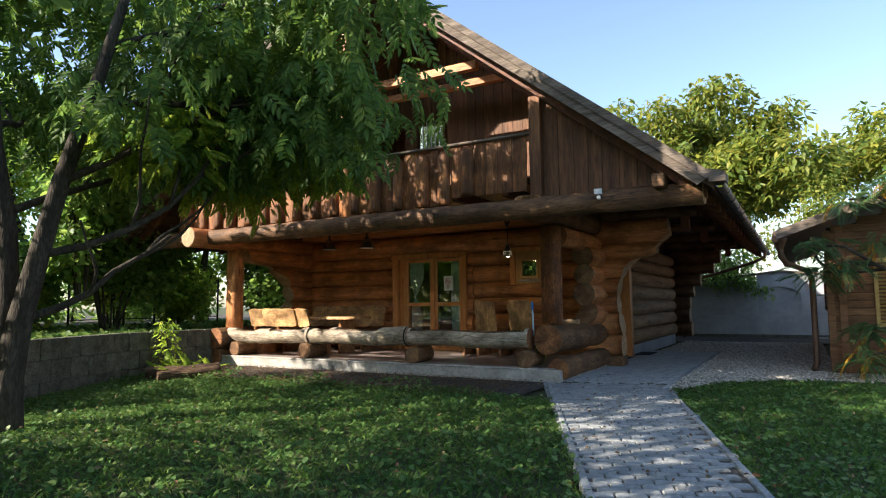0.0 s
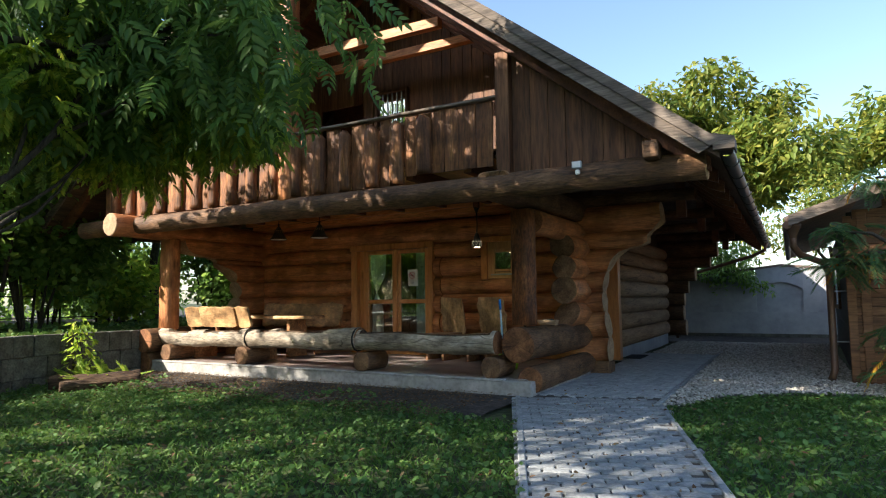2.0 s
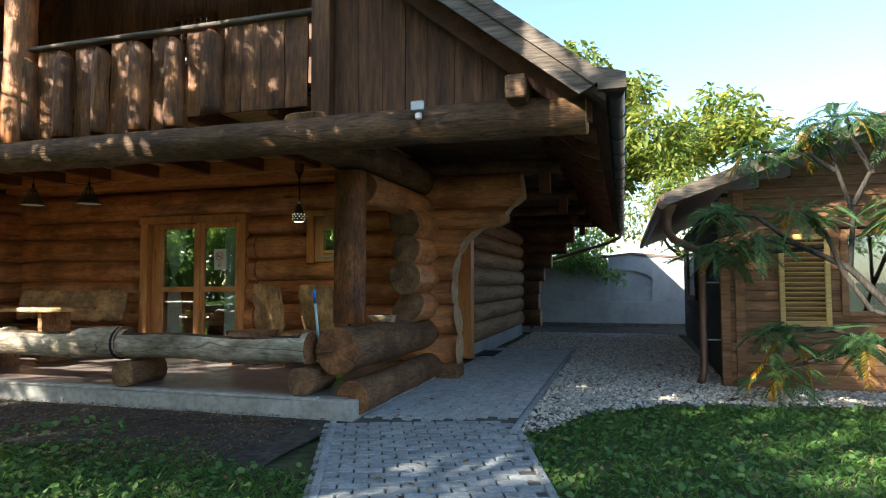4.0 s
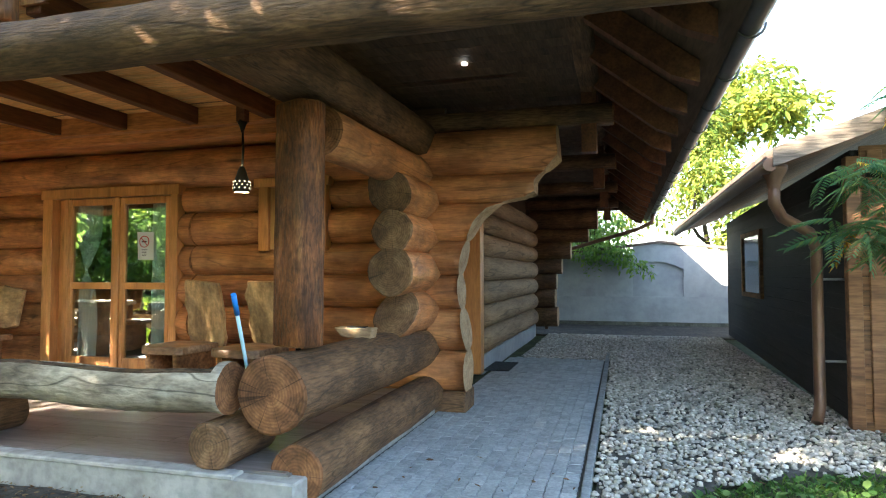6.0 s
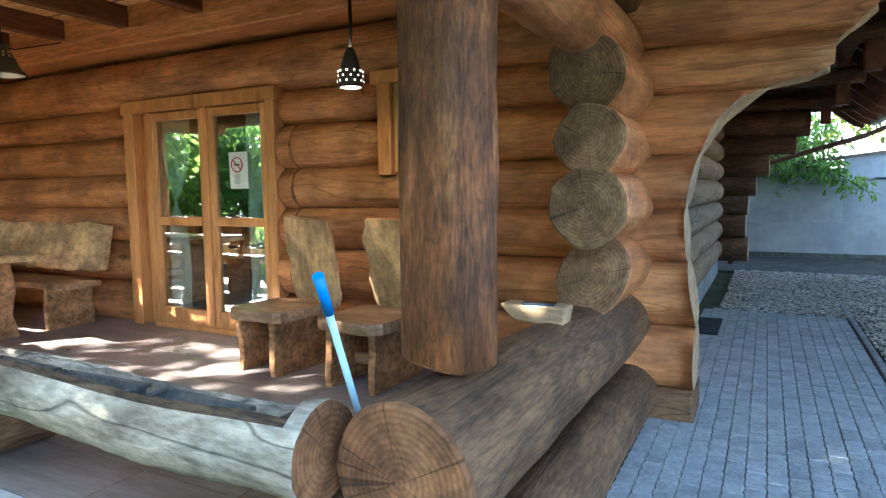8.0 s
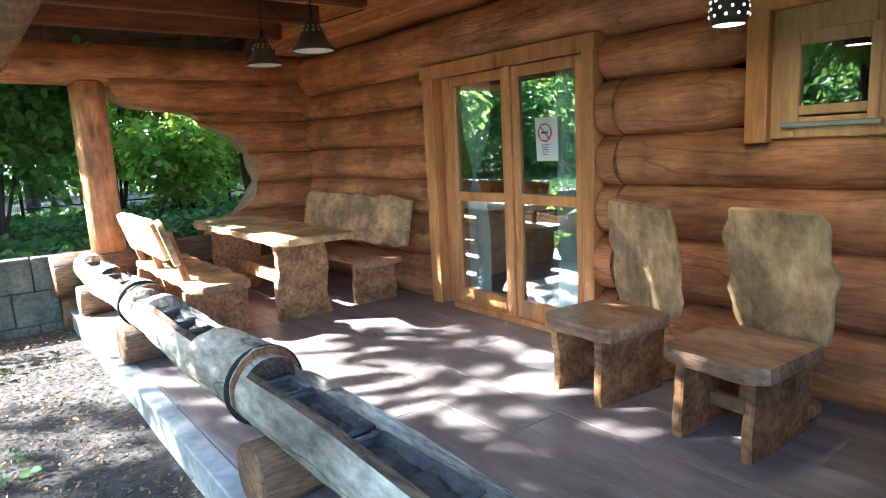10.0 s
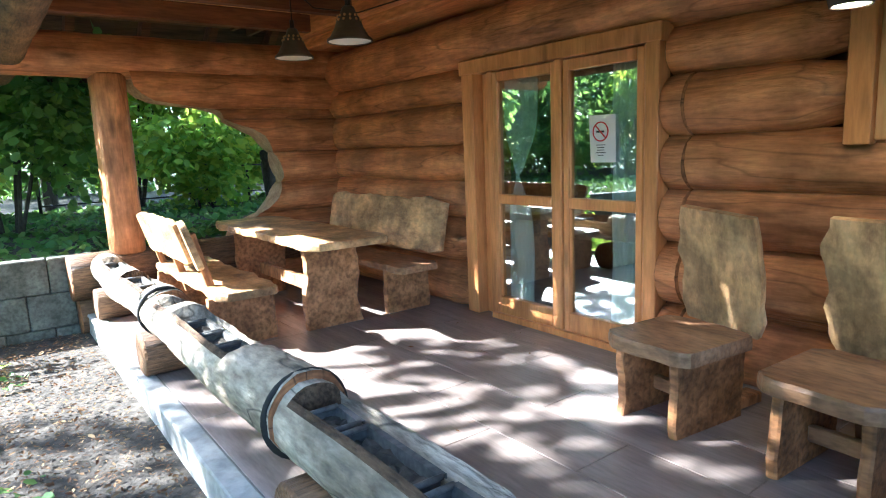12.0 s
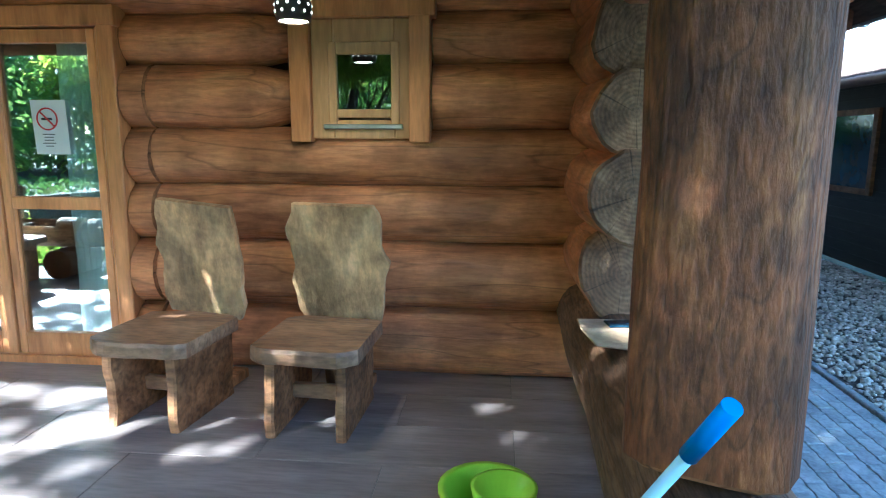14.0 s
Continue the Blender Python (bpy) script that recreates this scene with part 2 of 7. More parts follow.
GROUT = mat("grout", [(0.16, 0.14, 0.125), (0.22, 0.2, 0.18)], (9, 9, 9), 0.9, 0.1)
CONC = mat("concrete", [(0.32, 0.3, 0.27), (0.43, 0.41, 0.37), (0.53, 0.51, 0.47)], (2.5, 2.5, 2.5), 0.85, 0.25, fine=0.25)
# mossy grey; the shade lying on the retaining wall is in it too
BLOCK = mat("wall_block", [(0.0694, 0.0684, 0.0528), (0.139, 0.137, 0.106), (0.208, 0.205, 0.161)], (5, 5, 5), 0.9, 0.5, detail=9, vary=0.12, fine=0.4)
PAVER = mat("paver", [(0.2, 0.212, 0.208), (0.3, 0.315, 0.31), (0.385, 0.4, 0.39)], (7, 7, 7), 0.8, 0.3, vary=0.13, fine=0.25)
SAND = mat("joint_sand", [(0.06, 0.055, 0.045), (0.11, 0.1, 0.085)], (8, 8, 8), 0.95, 0.3)
PEBBLE = mat("pebble", [(0.27, 0.24, 0.195), (0.46, 0.42, 0.35), (0.64, 0.6, 0.52)], (9, 9, 9), 0.75, 0.15, vary=0.4, island=True)
SOIL = mat("soil", [(0.034, 0.028, 0.022), (0.07, 0.058, 0.046), (0.13, 0.108, 0.084)], (3.0, 3.0, 3.0), 0.95, 0.9, detail=12, fine=0.5, dist=0.7)
LAWN = mat("lawn_ground", [(0.0336, 0.0384, 0.0154), (0.054, 0.072, 0.022), (0.102, 0.102, 0.044)], (2.2, 2.2, 2.2), 0.95, 0.9, detail=12, fine=0.5, dist=0.7)
# white plaster in a bluish grey: the garden wall's shade is mixed in
PLASTER = mat("white_plaster", [(0.29, 0.305, 0.315), (0.37, 0.383, 0.388), (0.43, 0.443, 0.44)], (1.2, 1.2, 1.2), 0.85, 0.12, fine=0.1)
SHED = mat("shed_board", [(0.14, 0.066, 0.03), (0.25, 0.12, 0.052), (0.36, 0.18, 0.078)], (1.0, 9, 9), 0.7, 0.25, vary=0.18, fine=0.35)
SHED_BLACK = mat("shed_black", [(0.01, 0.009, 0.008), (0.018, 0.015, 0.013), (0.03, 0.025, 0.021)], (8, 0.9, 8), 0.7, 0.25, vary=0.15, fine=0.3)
COPPER = mat("brown_pipe", [(0.14, 0.075, 0.045), (0.2, 0.11, 0.066)], (4, 4, 4), 0.45, 0.05, metal=0.3)
GUTTER = mat("gutter_metal", [(0.09, 0.085, 0.08), (0.16, 0.15, 0.14)], (3, 3, 3), 0.4, 0.05, metal=0.5)
STEEL = mat("steel", [(0.35, 0.36, 0.37), (0.5, 0.51, 0.52)], (4, 4, 4), 0.35, 0.03, metal=0.8)
BLACKM = mat("black_metal", [(0.012, 0.011, 0.01), (0.03, 0.026, 0.022)], (6, 6, 6), 0.4, 0.08, metal=0.4)
CLAY = mat("lamp_clay", [(0.045, 0.035, 0.028), (0.09, 0.072, 0.055)], (6, 6, 6), 0.45, 0.1)
BULB = glow_mat("warm_bulb", (1.0, 0.78, 0.45), 12.0)
CURTAIN = mat("curtain_cloth", [(0.737, 0.822, 0.793), (0.85, 0.85, 0.85)], (6, 6, 1), 0.9, 0.1)
PAPER = mat("paper", [(0.72, 0.72, 0.7), (0.8, 0.8, 0.78)], (3, 3, 3), 0.7, 0.0)
RED = mat("sign_red", [(0.5, 0.02, 0.02), (0.55, 0.03, 0.03)], (3, 3, 3), 0.6, 0.0)
INK = mat("sign_ink", [(0.02, 0.02, 0.02), (0.03, 0.03, 0.03)], (3, 3, 3), 0.6, 0.0)
# dark brown that carries the dimness of the unlit interior
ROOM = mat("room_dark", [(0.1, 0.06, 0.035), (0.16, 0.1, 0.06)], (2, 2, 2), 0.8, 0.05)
SCREEN = mat("dark_glass", [(0.01, 0.03, 0.05), (0.02, 0.05, 0.08)], (3, 3, 3), 0.08, 0.0, spec=0.6)
LIME = mat("lime_plastic", [(0.42, 0.72, 0.02), (0.5, 0.8, 0.04)], (3, 3, 3), 0.35, 0.0)
BLUE = mat("blue_plastic", [(0.02, 0.2, 0.62), (0.03, 0.26, 0.72)], (3, 3, 3), 0.35, 0.0)
PALE_BLUE = mat("pale_blue_tube", [(0.42, 0.62, 0.72), (0.5, 0.7, 0.78)], (3, 3, 3), 0.3, 0.0)
TRAY = mat("planter_grey", [(0.065, 0.0644, 0.0609), (0.12, 0.115, 0.105), (0.18, 0.17, 0.151)], (7, 7, 7), 0.7, 0.1, vary=0.15, fine=0.35)
WINWOOD = mat("window_pine", [(0.45, 0.24, 0.0935), (0.582, 0.325, 0.134), (0.688, 0.4, 0.17)], (6, 6, 0.9), 0.5, 0.1, vary=0.08, fine=0.2)
LOUVER = mat("yellow_louver", [(0.5, 0.33, 0.11), (0.62, 0.42, 0.15)], (0.9, 8, 8), 0.5, 0.1, vary=0.1, fine=0.2)
BARK = mat("tree_bark", [(0.03, 0.024, 0.018), (0.06, 0.05, 0.038), (0.1, 0.082, 0.062)], (9, 9, 2), 0.95, 0.8, fine=0.5)
ROT = mat("rotten_wood", [(0.036, 0.021, 0.012), (0.102, 0.06, 0.033), (0.168, 0.108, 0.06)], (2, 9, 9), 0.95, 1.0, detail=10, fine=0.6)
MAT = mat("door_mat", [(0.012, 0.016, 0.018), (0.03, 0.036, 0.04)], (30, 30, 30), 0.95, 0.5)
GLASS = glass_mat("pane_glass")
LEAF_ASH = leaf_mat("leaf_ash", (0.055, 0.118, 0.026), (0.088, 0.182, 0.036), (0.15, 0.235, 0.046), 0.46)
# brighter, yellower leaf green with the sunlight put into the colour
LEAF_LIT = leaf_mat("leaf_sunlit", (0.124, 0.234, 0.03), (0.217, 0.345, 0.045), (0.373, 0.44, 0.06), 0.58)
LEAF_HAZEL = leaf_mat("leaf_hazel", (0.08, 0.17, 0.036), (0.14, 0.26, 0.055), (0.23, 0.35, 0.075), 0.55, 0.4)
LEAF_YEL = leaf_mat("leaf_autumn", (0.078, 0.141, 0.0275), (0.156, 0.202, 0.033), (0.265, 0.264, 0.044), 0.42)
LEAF_SUMAC = leaf_mat("leaf_sumac", (0.045, 0.12, 0.05), (0.07, 0.16, 0.06), (0.13, 0.2, 0.05), 0.4)
LEAF_RED = leaf_mat("leaf_turning", (0.34, 0.12, 0.02), (0.5, 0.32, 0.03), (0.58, 0.44, 0.04), 0.45)
GRASS = leaf_mat("grass", (0.04, 0.105, 0.022), (0.068, 0.16, 0.03), (0.13, 0.205, 0.04), 0.3, 0.6)
HERB = leaf_mat("herb", (0.055, 0.13, 0.03), (0.088, 0.18, 0.042), (0.17, 0.25, 0.07), 0.3, 0.5)
LITTER = leaf_mat("dry_leaf", (0.09, 0.045, 0.02), (0.16, 0.09, 0.04), (0.28, 0.2, 0.1), 0.1, 0.8)

def ringed(m, depth=0.25, checks=0.6):
    """Adds growth rings about the log's own axis and radial drying checks to an end-grain material."""
    nt = m.node_tree
    bsdf = nt.nodes["Principled BSDF"]
    src = bsdf.inputs["Base Color"].links[0].from_socket
    tc = nt.nodes.new("ShaderNodeTexCoord")
    wave = nt.nodes.new("ShaderNodeTexWave")
    wave.wave_type, wave.rings_direction = "RINGS", "X"
    for key, v in (("Scale", 16.0), ("Distortion", 2.5), ("Detail", 3.0), ("Detail Scale", 0.6)):
        wave.inputs[key].default_value = v
    nt.links.new(tc.outputs["Object"], wave.inputs["Vector"])
    ring = nt.nodes.new("ShaderNodeMapRange")
    ring.inputs["To Min"].default_value, ring.inputs["To Max"].default_value = 1 - depth, 1.0
    nt.links.new(wave.outputs["Fac"], ring.inputs[0])
    sep = nt.nodes.new("ShaderNodeSeparateXYZ")
    nt.links.new(tc.outputs["Object"], sep.inputs[0])
    ang = nt.nodes.new("ShaderNodeMath")
    ang.operation = "ARCTAN2"
    nt.links.new(sep.outputs["Z"], ang.inputs[0])
    nt.links.new(sep.outputs["Y"], ang.inputs[1])
    info = nt.nodes.new("ShaderNodeObjectInfo")
    key = nt.nodes.new("ShaderNodeMath")
    key.operation = "MULTIPLY"
    key.inputs[1].default_value = 40.0
    nt.links.new(info.outputs["Random"], key.inputs[0])
    comb = nt.nodes.new("ShaderNodeCombineXYZ")
    nt.links.new(ang.outputs[0], comb.inputs[0])
    nt.links.new(key.outputs[0], comb.inputs[1])
    nz = nt.nodes.new("ShaderNodeTexNoise")
    nz.inputs["Scale"].default_value, nz.inputs["Detail"].default_value = 0.75, 2.0
    nt.links.new(comb.outputs[0], nz.inputs["Vector"])
    off = nt.nodes.new("ShaderNodeMath")
    off.operation = "SUBTRACT"
    off.inputs[1].default_value = 0.5
    nt.links.new(nz.outputs["Fac"], off.inputs[0])
    mag = nt.nodes.new("ShaderNodeMath")
    mag.operation = "ABSOLUTE"
    nt.links.new(off.outputs[0], mag.inputs[0])
    line = nt.nodes.new("ShaderNodeMapRange")
    line.inputs["From Min"].default_value, line.inputs["From Max"].default_value = 0.001, 0.007
    line.inputs["To Min"].default_value, line.inputs["To Max"].default_value = 1 - checks, 1.0
    nt.links.new(mag.outputs[0], line.inputs[0])
    both = nt.nodes.new("ShaderNodeMath")
    both.operation = "MULTIPLY"
    nt.links.new(ring.outputs[0], both.inputs[0])
    nt.links.new(line.outputs[0], both.inputs[1])
    mx = nt.nodes.new("ShaderNodeMix")
    mx.data_type, mx.blend_type = "RGBA", "MULTIPLY"
    mx.inputs["Factor"].default_value = 1.0
    nt.links.new(src, mx.inputs["A"])
    nt.links.new(both.outputs[0], mx.inputs["B"])
    nt.links.new(mx.outputs["Result"], bsdf.inputs["Base Color"])


ringed(END)
ringed(END_GREY)

# ---- builders ----
RNG = np.random.default_rng(7)


def link(name, bm, m, parent=None, label="", smooth=False):
    me = bpy.data.meshes.new(name)
    bm.to_mesh(me)
    bm.free()
    for x in (m if isinstance(m, (list, tuple)) else [m]):
        me.materials.append(x)
    if smooth:
        me.polygons.foreach_set("use_smooth", [True] * len(me.polygons))
    ob = new(name, me)
    if parent:
        ob.parent = parent
    if label:
        ob["label"] = label
    return ob


def part(name, bm, m, parent, label="", smooth=False):
    return link(name, bm, m, parent, label, smooth)


def empty(name, label="", category="", kind="", group="", at=(0, 0, 0)):
    ob = new(name)
    ob.empty_display_size = 0.1
    ob.location = at
    return tagged(ob, label, category, group, kind)


def bm_box(bm, x0, x1, y0, y1, z0, z1, bevel=0.0):
    r = bmesh.ops.create_cube(bm, size=1.0)
    vs = r["verts"]
    for v in vs:
        v.co = Vector((x0 + (v.co.x + 0.5) * (x1 - x0), y0 + (v.co.y + 0.5) * (y1 - y0), z0 + (v.co.z + 0.5) * (z1 - z0)))
    if bevel:
        es = list({e for v in vs for e in v.link_edges})
        bmesh.ops.bevel(bm, geom=es, offset=bevel, segments=1, affect="EDGES")
    return vs


def box(name, x0, x1, y0, y1, z0, z1, m, parent=None, bevel=0.006, label=""):
    """A bevelled block whose origin is its middle, so that grain runs in its own space."""
    bm = bmesh.new()
    c = Vector(((x0 + x1) / 2, (y0 + y1) / 2, (z0 + z1) / 2))
    bm_box(bm, x0 - c.x, x1 - c.x, y0 - c.y, y1 - c.y, z0 - c.z, z1 - c.z, bevel)
    ob = link(name, bm, m, parent, label)
    ob.location = c
    return ob


def frame_to(p0, p1):
    """A matrix whose local x runs from p0 to p1, and whose local z stays up."""
    p0, p1 = Vector(p0), Vector(p1)
    x = (p1 - p0).normalized()
    up = Vector((0, 0, 1)) if abs(x.z) < 0.95 else Vector((0, 1, 0))
    y = up.cross(x).normalized()
    z = x.cross(y)
    m = Matrix((x, y, z)).transposed().to_4x4()
    m.translation = p0
    return m


def log(name, p0, p1, r0, m, parent=None, r1=None, end=None, rough=0.012, sides=18, seg=0.22, flat=None, label="", taper0=0.0, taper1=0.0, cut0=None, cut1=None, bow=0.0, square=0.0, clip0=None, clip1=None):
    """A log: an uneven round bar from p0 to p1. flat: height share at which top and bottom are flattened; taper: metres over which an end
    is hewn slimmer; clip0, clip1: how far along the log an end is sawn to a curve, by its height above p0; cut0, cut1: function of the height (-1..1) that gives how far the end is set back."""
    r1 = r1 or r0
    length = (Vector(p1) - Vector(p0)).length
    n = max(2, int(length / seg))
    bm = bmesh.new()
    sd = random.uniform(0, 100)
    rings, cut_verts = [], set()
    for i in range(n + 1):
        u = i / n
        x = u * length
        r = r0 + (r1 - r0) * u
        if taper0 and x < taper0:
            r *= 0.72 + 0.28 * math.sqrt(x / taper0)
        if taper1 and length - x < taper1:
            r *= 0.72 + 0.28 * math.sqrt((length - x) / taper1)
        ring = []
        for k in range(sides):
            a = 2 * math.pi * k / sides
            d = r * (1 + rough / 0.1 * 0.35 * noise.noise(Vector((x * 1.3 + sd, math.cos(a) * 1.1, math.sin(a) * 1.1 + sd)))) + rough * 0.6 * noise.noise(Vector((x * 4, a * 2 + sd, sd)))
            if square:
                d *= 1 + square * (0.95 / (abs(math.cos(a)) ** 5 + abs(math.sin(a)) ** 5) ** 0.2 - 1)
            y, z = d * math.cos(a), d * math.sin(a)
            if flat:
                z = max(-flat * r, min(flat * r, z))
            z += bow * math.sin(math.pi * u)
            h = max(-1, min(1, z / r))
            xx = x
            if cut0 and u < 0.5:
                xx = x + cut0(h) * (1 - 2 * u)
            if cut1 and u > 0.5:
                xx = x - cut1(h) * (2 * u - 1)
            sawn = False
            if clip0 and xx < clip0(z):
                xx, sawn = clip0(z), True
            if clip1 and xx > clip1(z):
                xx, sawn = clip1(z), True
            ring.append(bm.verts.new((xx, y, z)))
            if sawn:
                cut_verts.add(ring[-1])
        rings.append(ring)
    for a, b in zip(rings, rings[1:]):
        for k in range(sides):
            q = (a[k], b[k], b[(k + 1) % sides], a[(k + 1) % sides])
            f = bm.faces.new(q)
            f.smooth = True
            if cut_verts and all(v in cut_verts for v in q):
                f.material_index, f.smooth = 1, False
    for ring, s in ((rings[0], -1), (rings[-1], 1)):
        mid = sum((v.co for v in ring), Vector()) / sides
        proud = 0.0 if (clip0 if s < 0 else clip1) else 0.012
        inner = [bm.verts.new(mid + (v.co - mid) * 0.93 + Vector((s * proud, 0, 0))) for v in ring]
        c = bm.verts.new(mid + Vector((s * proud * 1.2, 0, 0)))
        for k in range(sides):
            q = (k + 1) % sides
            fs = [(ring[k], ring[q], inner[q], inner[k]), (inner[k], inner[q], c)]
            for vs in fs:
                f = bm.faces.new(vs if s < 0 else vs[::-1])
                f.material_index = 1
    bmesh.ops.recalc_face_normals(bm, faces=bm.faces)
    ob = link(name, bm, [m, end or END], parent, label)
    ob.matrix_basis = frame_to(p0, p1)
    return ob


def tube_into(bm, pts, radii, sides=8, cap=True):
    pts = [Vector(p) for p in pts]
    rings = []
    for i, p in enumerate(pts):
        d = (pts[min(i + 1, len(pts) - 1)] - pts[max(i - 1, 0)]).normalized()
        a = d.orthogonal().normalized()
        if rings:
            a = (prev - d * prev.dot(d)).normalized()
        prev = a
        b = d.cross(a)
        r = radii[i] if isinstance(radii, (list, tuple)) else radii
        rings.append([bm.verts.new(p + a * r * math.cos(2 * math.pi * k / sides) + b * r * math.sin(2 * math.pi * k / sides)) for k in range(sides)])
    for u, v in zip(rings, rings[1:]):
        for k in range(sides):
            f = bm.faces.new((u[k], u[(k + 1) % sides], v[(k + 1) % sides], v[k]))
            f.smooth = True
    if cap:
        bm.faces.new(rings[0][::-1])
        bm.faces.new(rings[-1])


def tube(name, pts, radii, m, parent=None, sides=10, label=""):
    bm = bmesh.new()
    tube_into(bm, pts, radii, sides)
    return link(name, bm, m, parent, label)


def lathe(name, prof, m, parent=None, sides=24, at=(0, 0, 0), label=""):
    """A turned body from (radius, height) pairs."""
    bm = bmesh.new()
    rings = [[bm.verts.new((r * math.cos(2 * math.pi * k / sides), r * math.sin(2 * math.pi * k / sides), z)) for k in range(sides)] for r, z in prof]
    for a, b in zip(rings, rings[1:]):
        for k in range(sides):
            f = bm.faces.new((a[k], a[(k + 1) % sides], b[(k + 1) % sides], b[k]))
            f.smooth = True
    ob = link(name, bm, m, parent, label)
    ob.location = at
    return ob


def prism(name, outline, axis, a0, a1, m, parent=None, label="", bevel=0.0):
    """A flat outline of (u, v) pairs pushed out along axis from a0 to a1. axis y: u, v are x, z; axis x: y, z; axis z: x, y."""
    bm = bmesh.new()

    def at(u, v, a):
        return {"x": (a, u, v), "y": (u, a, v), "z": (u, v, a)}[axis]
    lo = [bm.verts.new(at(u, v, a0)) for u, v in outline]
    hi = [bm.verts.new(at(u, v, a1)) for u, v in outline]
    n = len(outline)
    bm.faces.new(lo)
    bm.faces.new(hi[::-1])
    for k in range(n):
        bm.faces.new((lo[k], hi[k], hi[(k + 1) % n], lo[(k + 1) % n]))
    bmesh.ops.recalc_face_normals(bm, faces=bm.faces)
    if bevel:
        bmesh.ops.bevel(bm, geom=[e for e in bm.edges], offset=bevel, segments=1, affect="EDGES")
    return link(name, bm, m, parent, label)


def mesh_np(name, verts, faces, m, parent=None, label=""):
    me = bpy.data.meshes.new(name)
    k = faces.shape[1]
    me.vertices.add(len(verts))
    me.vertices.foreach_set("co", np.ascontiguousarray(verts, dtype=np.float32).ravel())
    me.loops.add(faces.size)
    me.loops.foreach_set("vertex_index", np.ascontiguousarray(faces, dtype=np.int32).ravel())
    me.polygons.add(len(faces))
    me.polygons.foreach_set("loop_start", np.arange(0, faces.size, k, dtype=np.int32))
    me.polygons.foreach_set("loop_total", np.full(len(faces), k, dtype=np.int32))
    me.update(calc_edges=True)
    me.materials.append(m)
    ob = new(name, me)
    if parent:
        ob.parent = parent
    if label:
        ob["label"] = label
    return ob


def rot_np(yaw, pitch, roll):
    cy, sy, cp, sp, cr, sr = np.cos(yaw), np.sin(yaw), np.cos(pitch), np.sin(pitch), np.cos(roll), np.sin(roll)
    z = np.zeros_like(yaw)
    o = np.ones_like(yaw)
    rz = np.stack([np.stack([cy, -sy, z], -1), np.stack([sy, cy, z], -1), np.stack([z, z, o], -1)], -2)
    ry = np.stack([np.stack([cp, z, sp], -1), np.stack([z, o, z], -1), np.stack([-sp, z, cp], -1)], -2)
    rx = np.stack([np.stack([o, z, z], -1), np.stack([z, cr, -sr], -1), np.stack([z, sr, cr], -1)], -2)
    return rz @ ry @ rx


def scatter(name, tv, tf, pos, yaw, pitch, roll, size, m, parent=None, label=""):
    """One mesh of many copies of a small template, each turned, sized and placed."""
    tv, tf = np.asarray(tv, float), np.asarray(tf, int)
    n = len(pos)
    v = np.einsum("nij,kj->nki", rot_np(yaw, pitch, roll), tv) * np.asarray(size).reshape(n, 1, -1) + pos[:, None, :]
    f = tf[None] + (np.arange(n) * len(tv))[:, None, None]
    return mesh_np(name, v.reshape(-1, 3), f.reshape(-1, tf.shape[1]), m, parent, label)


# a single leaf along x, folded at its rib, 1 long
LEAF_V = [(0, 0, 0), (0.35, 0.2, 0.05), (0.75, 0.15, 0.03), (1, 0, -0.05), (0.75, -0.15, 0.03), (0.35, -0.2, 0.05)]
LEAF_F = [(0, 1, 2, 3), (0, 3, 4, 5)]
ROUND_V = [(0, 0, 0), (0.3, 0.38, 0.06), (0.75, 0.36, 0.03), (1, 0, -0.06), (0.75, -0.36, 0.03), (0.3, -0.38, 0.06)]


def frond_template(pairs, leaf_len, width, droop):
    """A feathered leaf along x, 1 long, with leaflets in pairs and one at the tip."""
    vs, fs = [], []
    for i in range(pairs + 1):
        u = 0.18 + 0.82 * i / pairs
        base = Vector((u, 0, -droop * u * u))
        sides_ = (0,) if i == pairs else (-1, 1)
        for s in sides_:
            a = s * radians(62 - 20 * u)
            d = Vector((math.cos(a), math.sin(a), -0.25 - 0.3 * droop)).normalized()
            w = Vector((-math.sin(a), math.cos(a), 0)) * width
            ll = leaf_len * (1 - 0.35 * abs(u - 0.5))
            k = len(vs)
            lift = Vector((0, 0, width * 0.45))
            for p in (base, base + d * ll * 0.3 + w + lift, base + d * ll * 0.68 + w * 0.7 + lift * 0.6, base + d * ll - lift * 0.7, base + d * ll * 0.68 - w * 0.7 + lift * 0.6, base + d * ll * 0.3 - w + lift):
                vs.append(tuple(p))
            fs += [(k, k + 1, k + 2, k + 3), (k, k + 3, k + 4, k + 5)]
    return vs, fs


def crown(name, clumps, count, m, parent, leaf=0.11, tv=LEAF_V, tf=LEAF_F, droop=0.5, squash=0.8, spread=0.4, seed=1, label="", edge=0.45):
    """Leaves thrown in and on uneven clumps, each (x, y, z, radius)."""
    g = np.random.default_rng(seed)
    cl = np.array(clumps, float)
    w = cl[:, 3] ** 2.2
    idx = g.choice(len(cl), count, p=w / w.sum())
    d = g.normal(size=(count, 3))
    d /= np.linalg.norm(d, axis=1)[:, None]
    r = cl[idx, 3] * (edge + (1.08 - edge) * g.random(count) ** 0.6) * (1 + 0.22 * np.sin(d[:, 0] * 5 + idx) * np.cos(d[:, 1] * 4 + 2 * idx))
    pos = cl[idx, :3] + d * r[:, None] * np.array([1, 1, squash])
    yaw = np.arctan2(d[:, 1], d[:, 0]) + g.normal(0, 0.8, count)
    pitch = droop + g.normal(0, spread, count)
    roll = g.normal(0, 0.6, count)
    return scatter(name, tv, tf, pos, yaw, pitch, roll, leaf * g.uniform(0.65, 1.25, count)[:, None], m, parent, label)


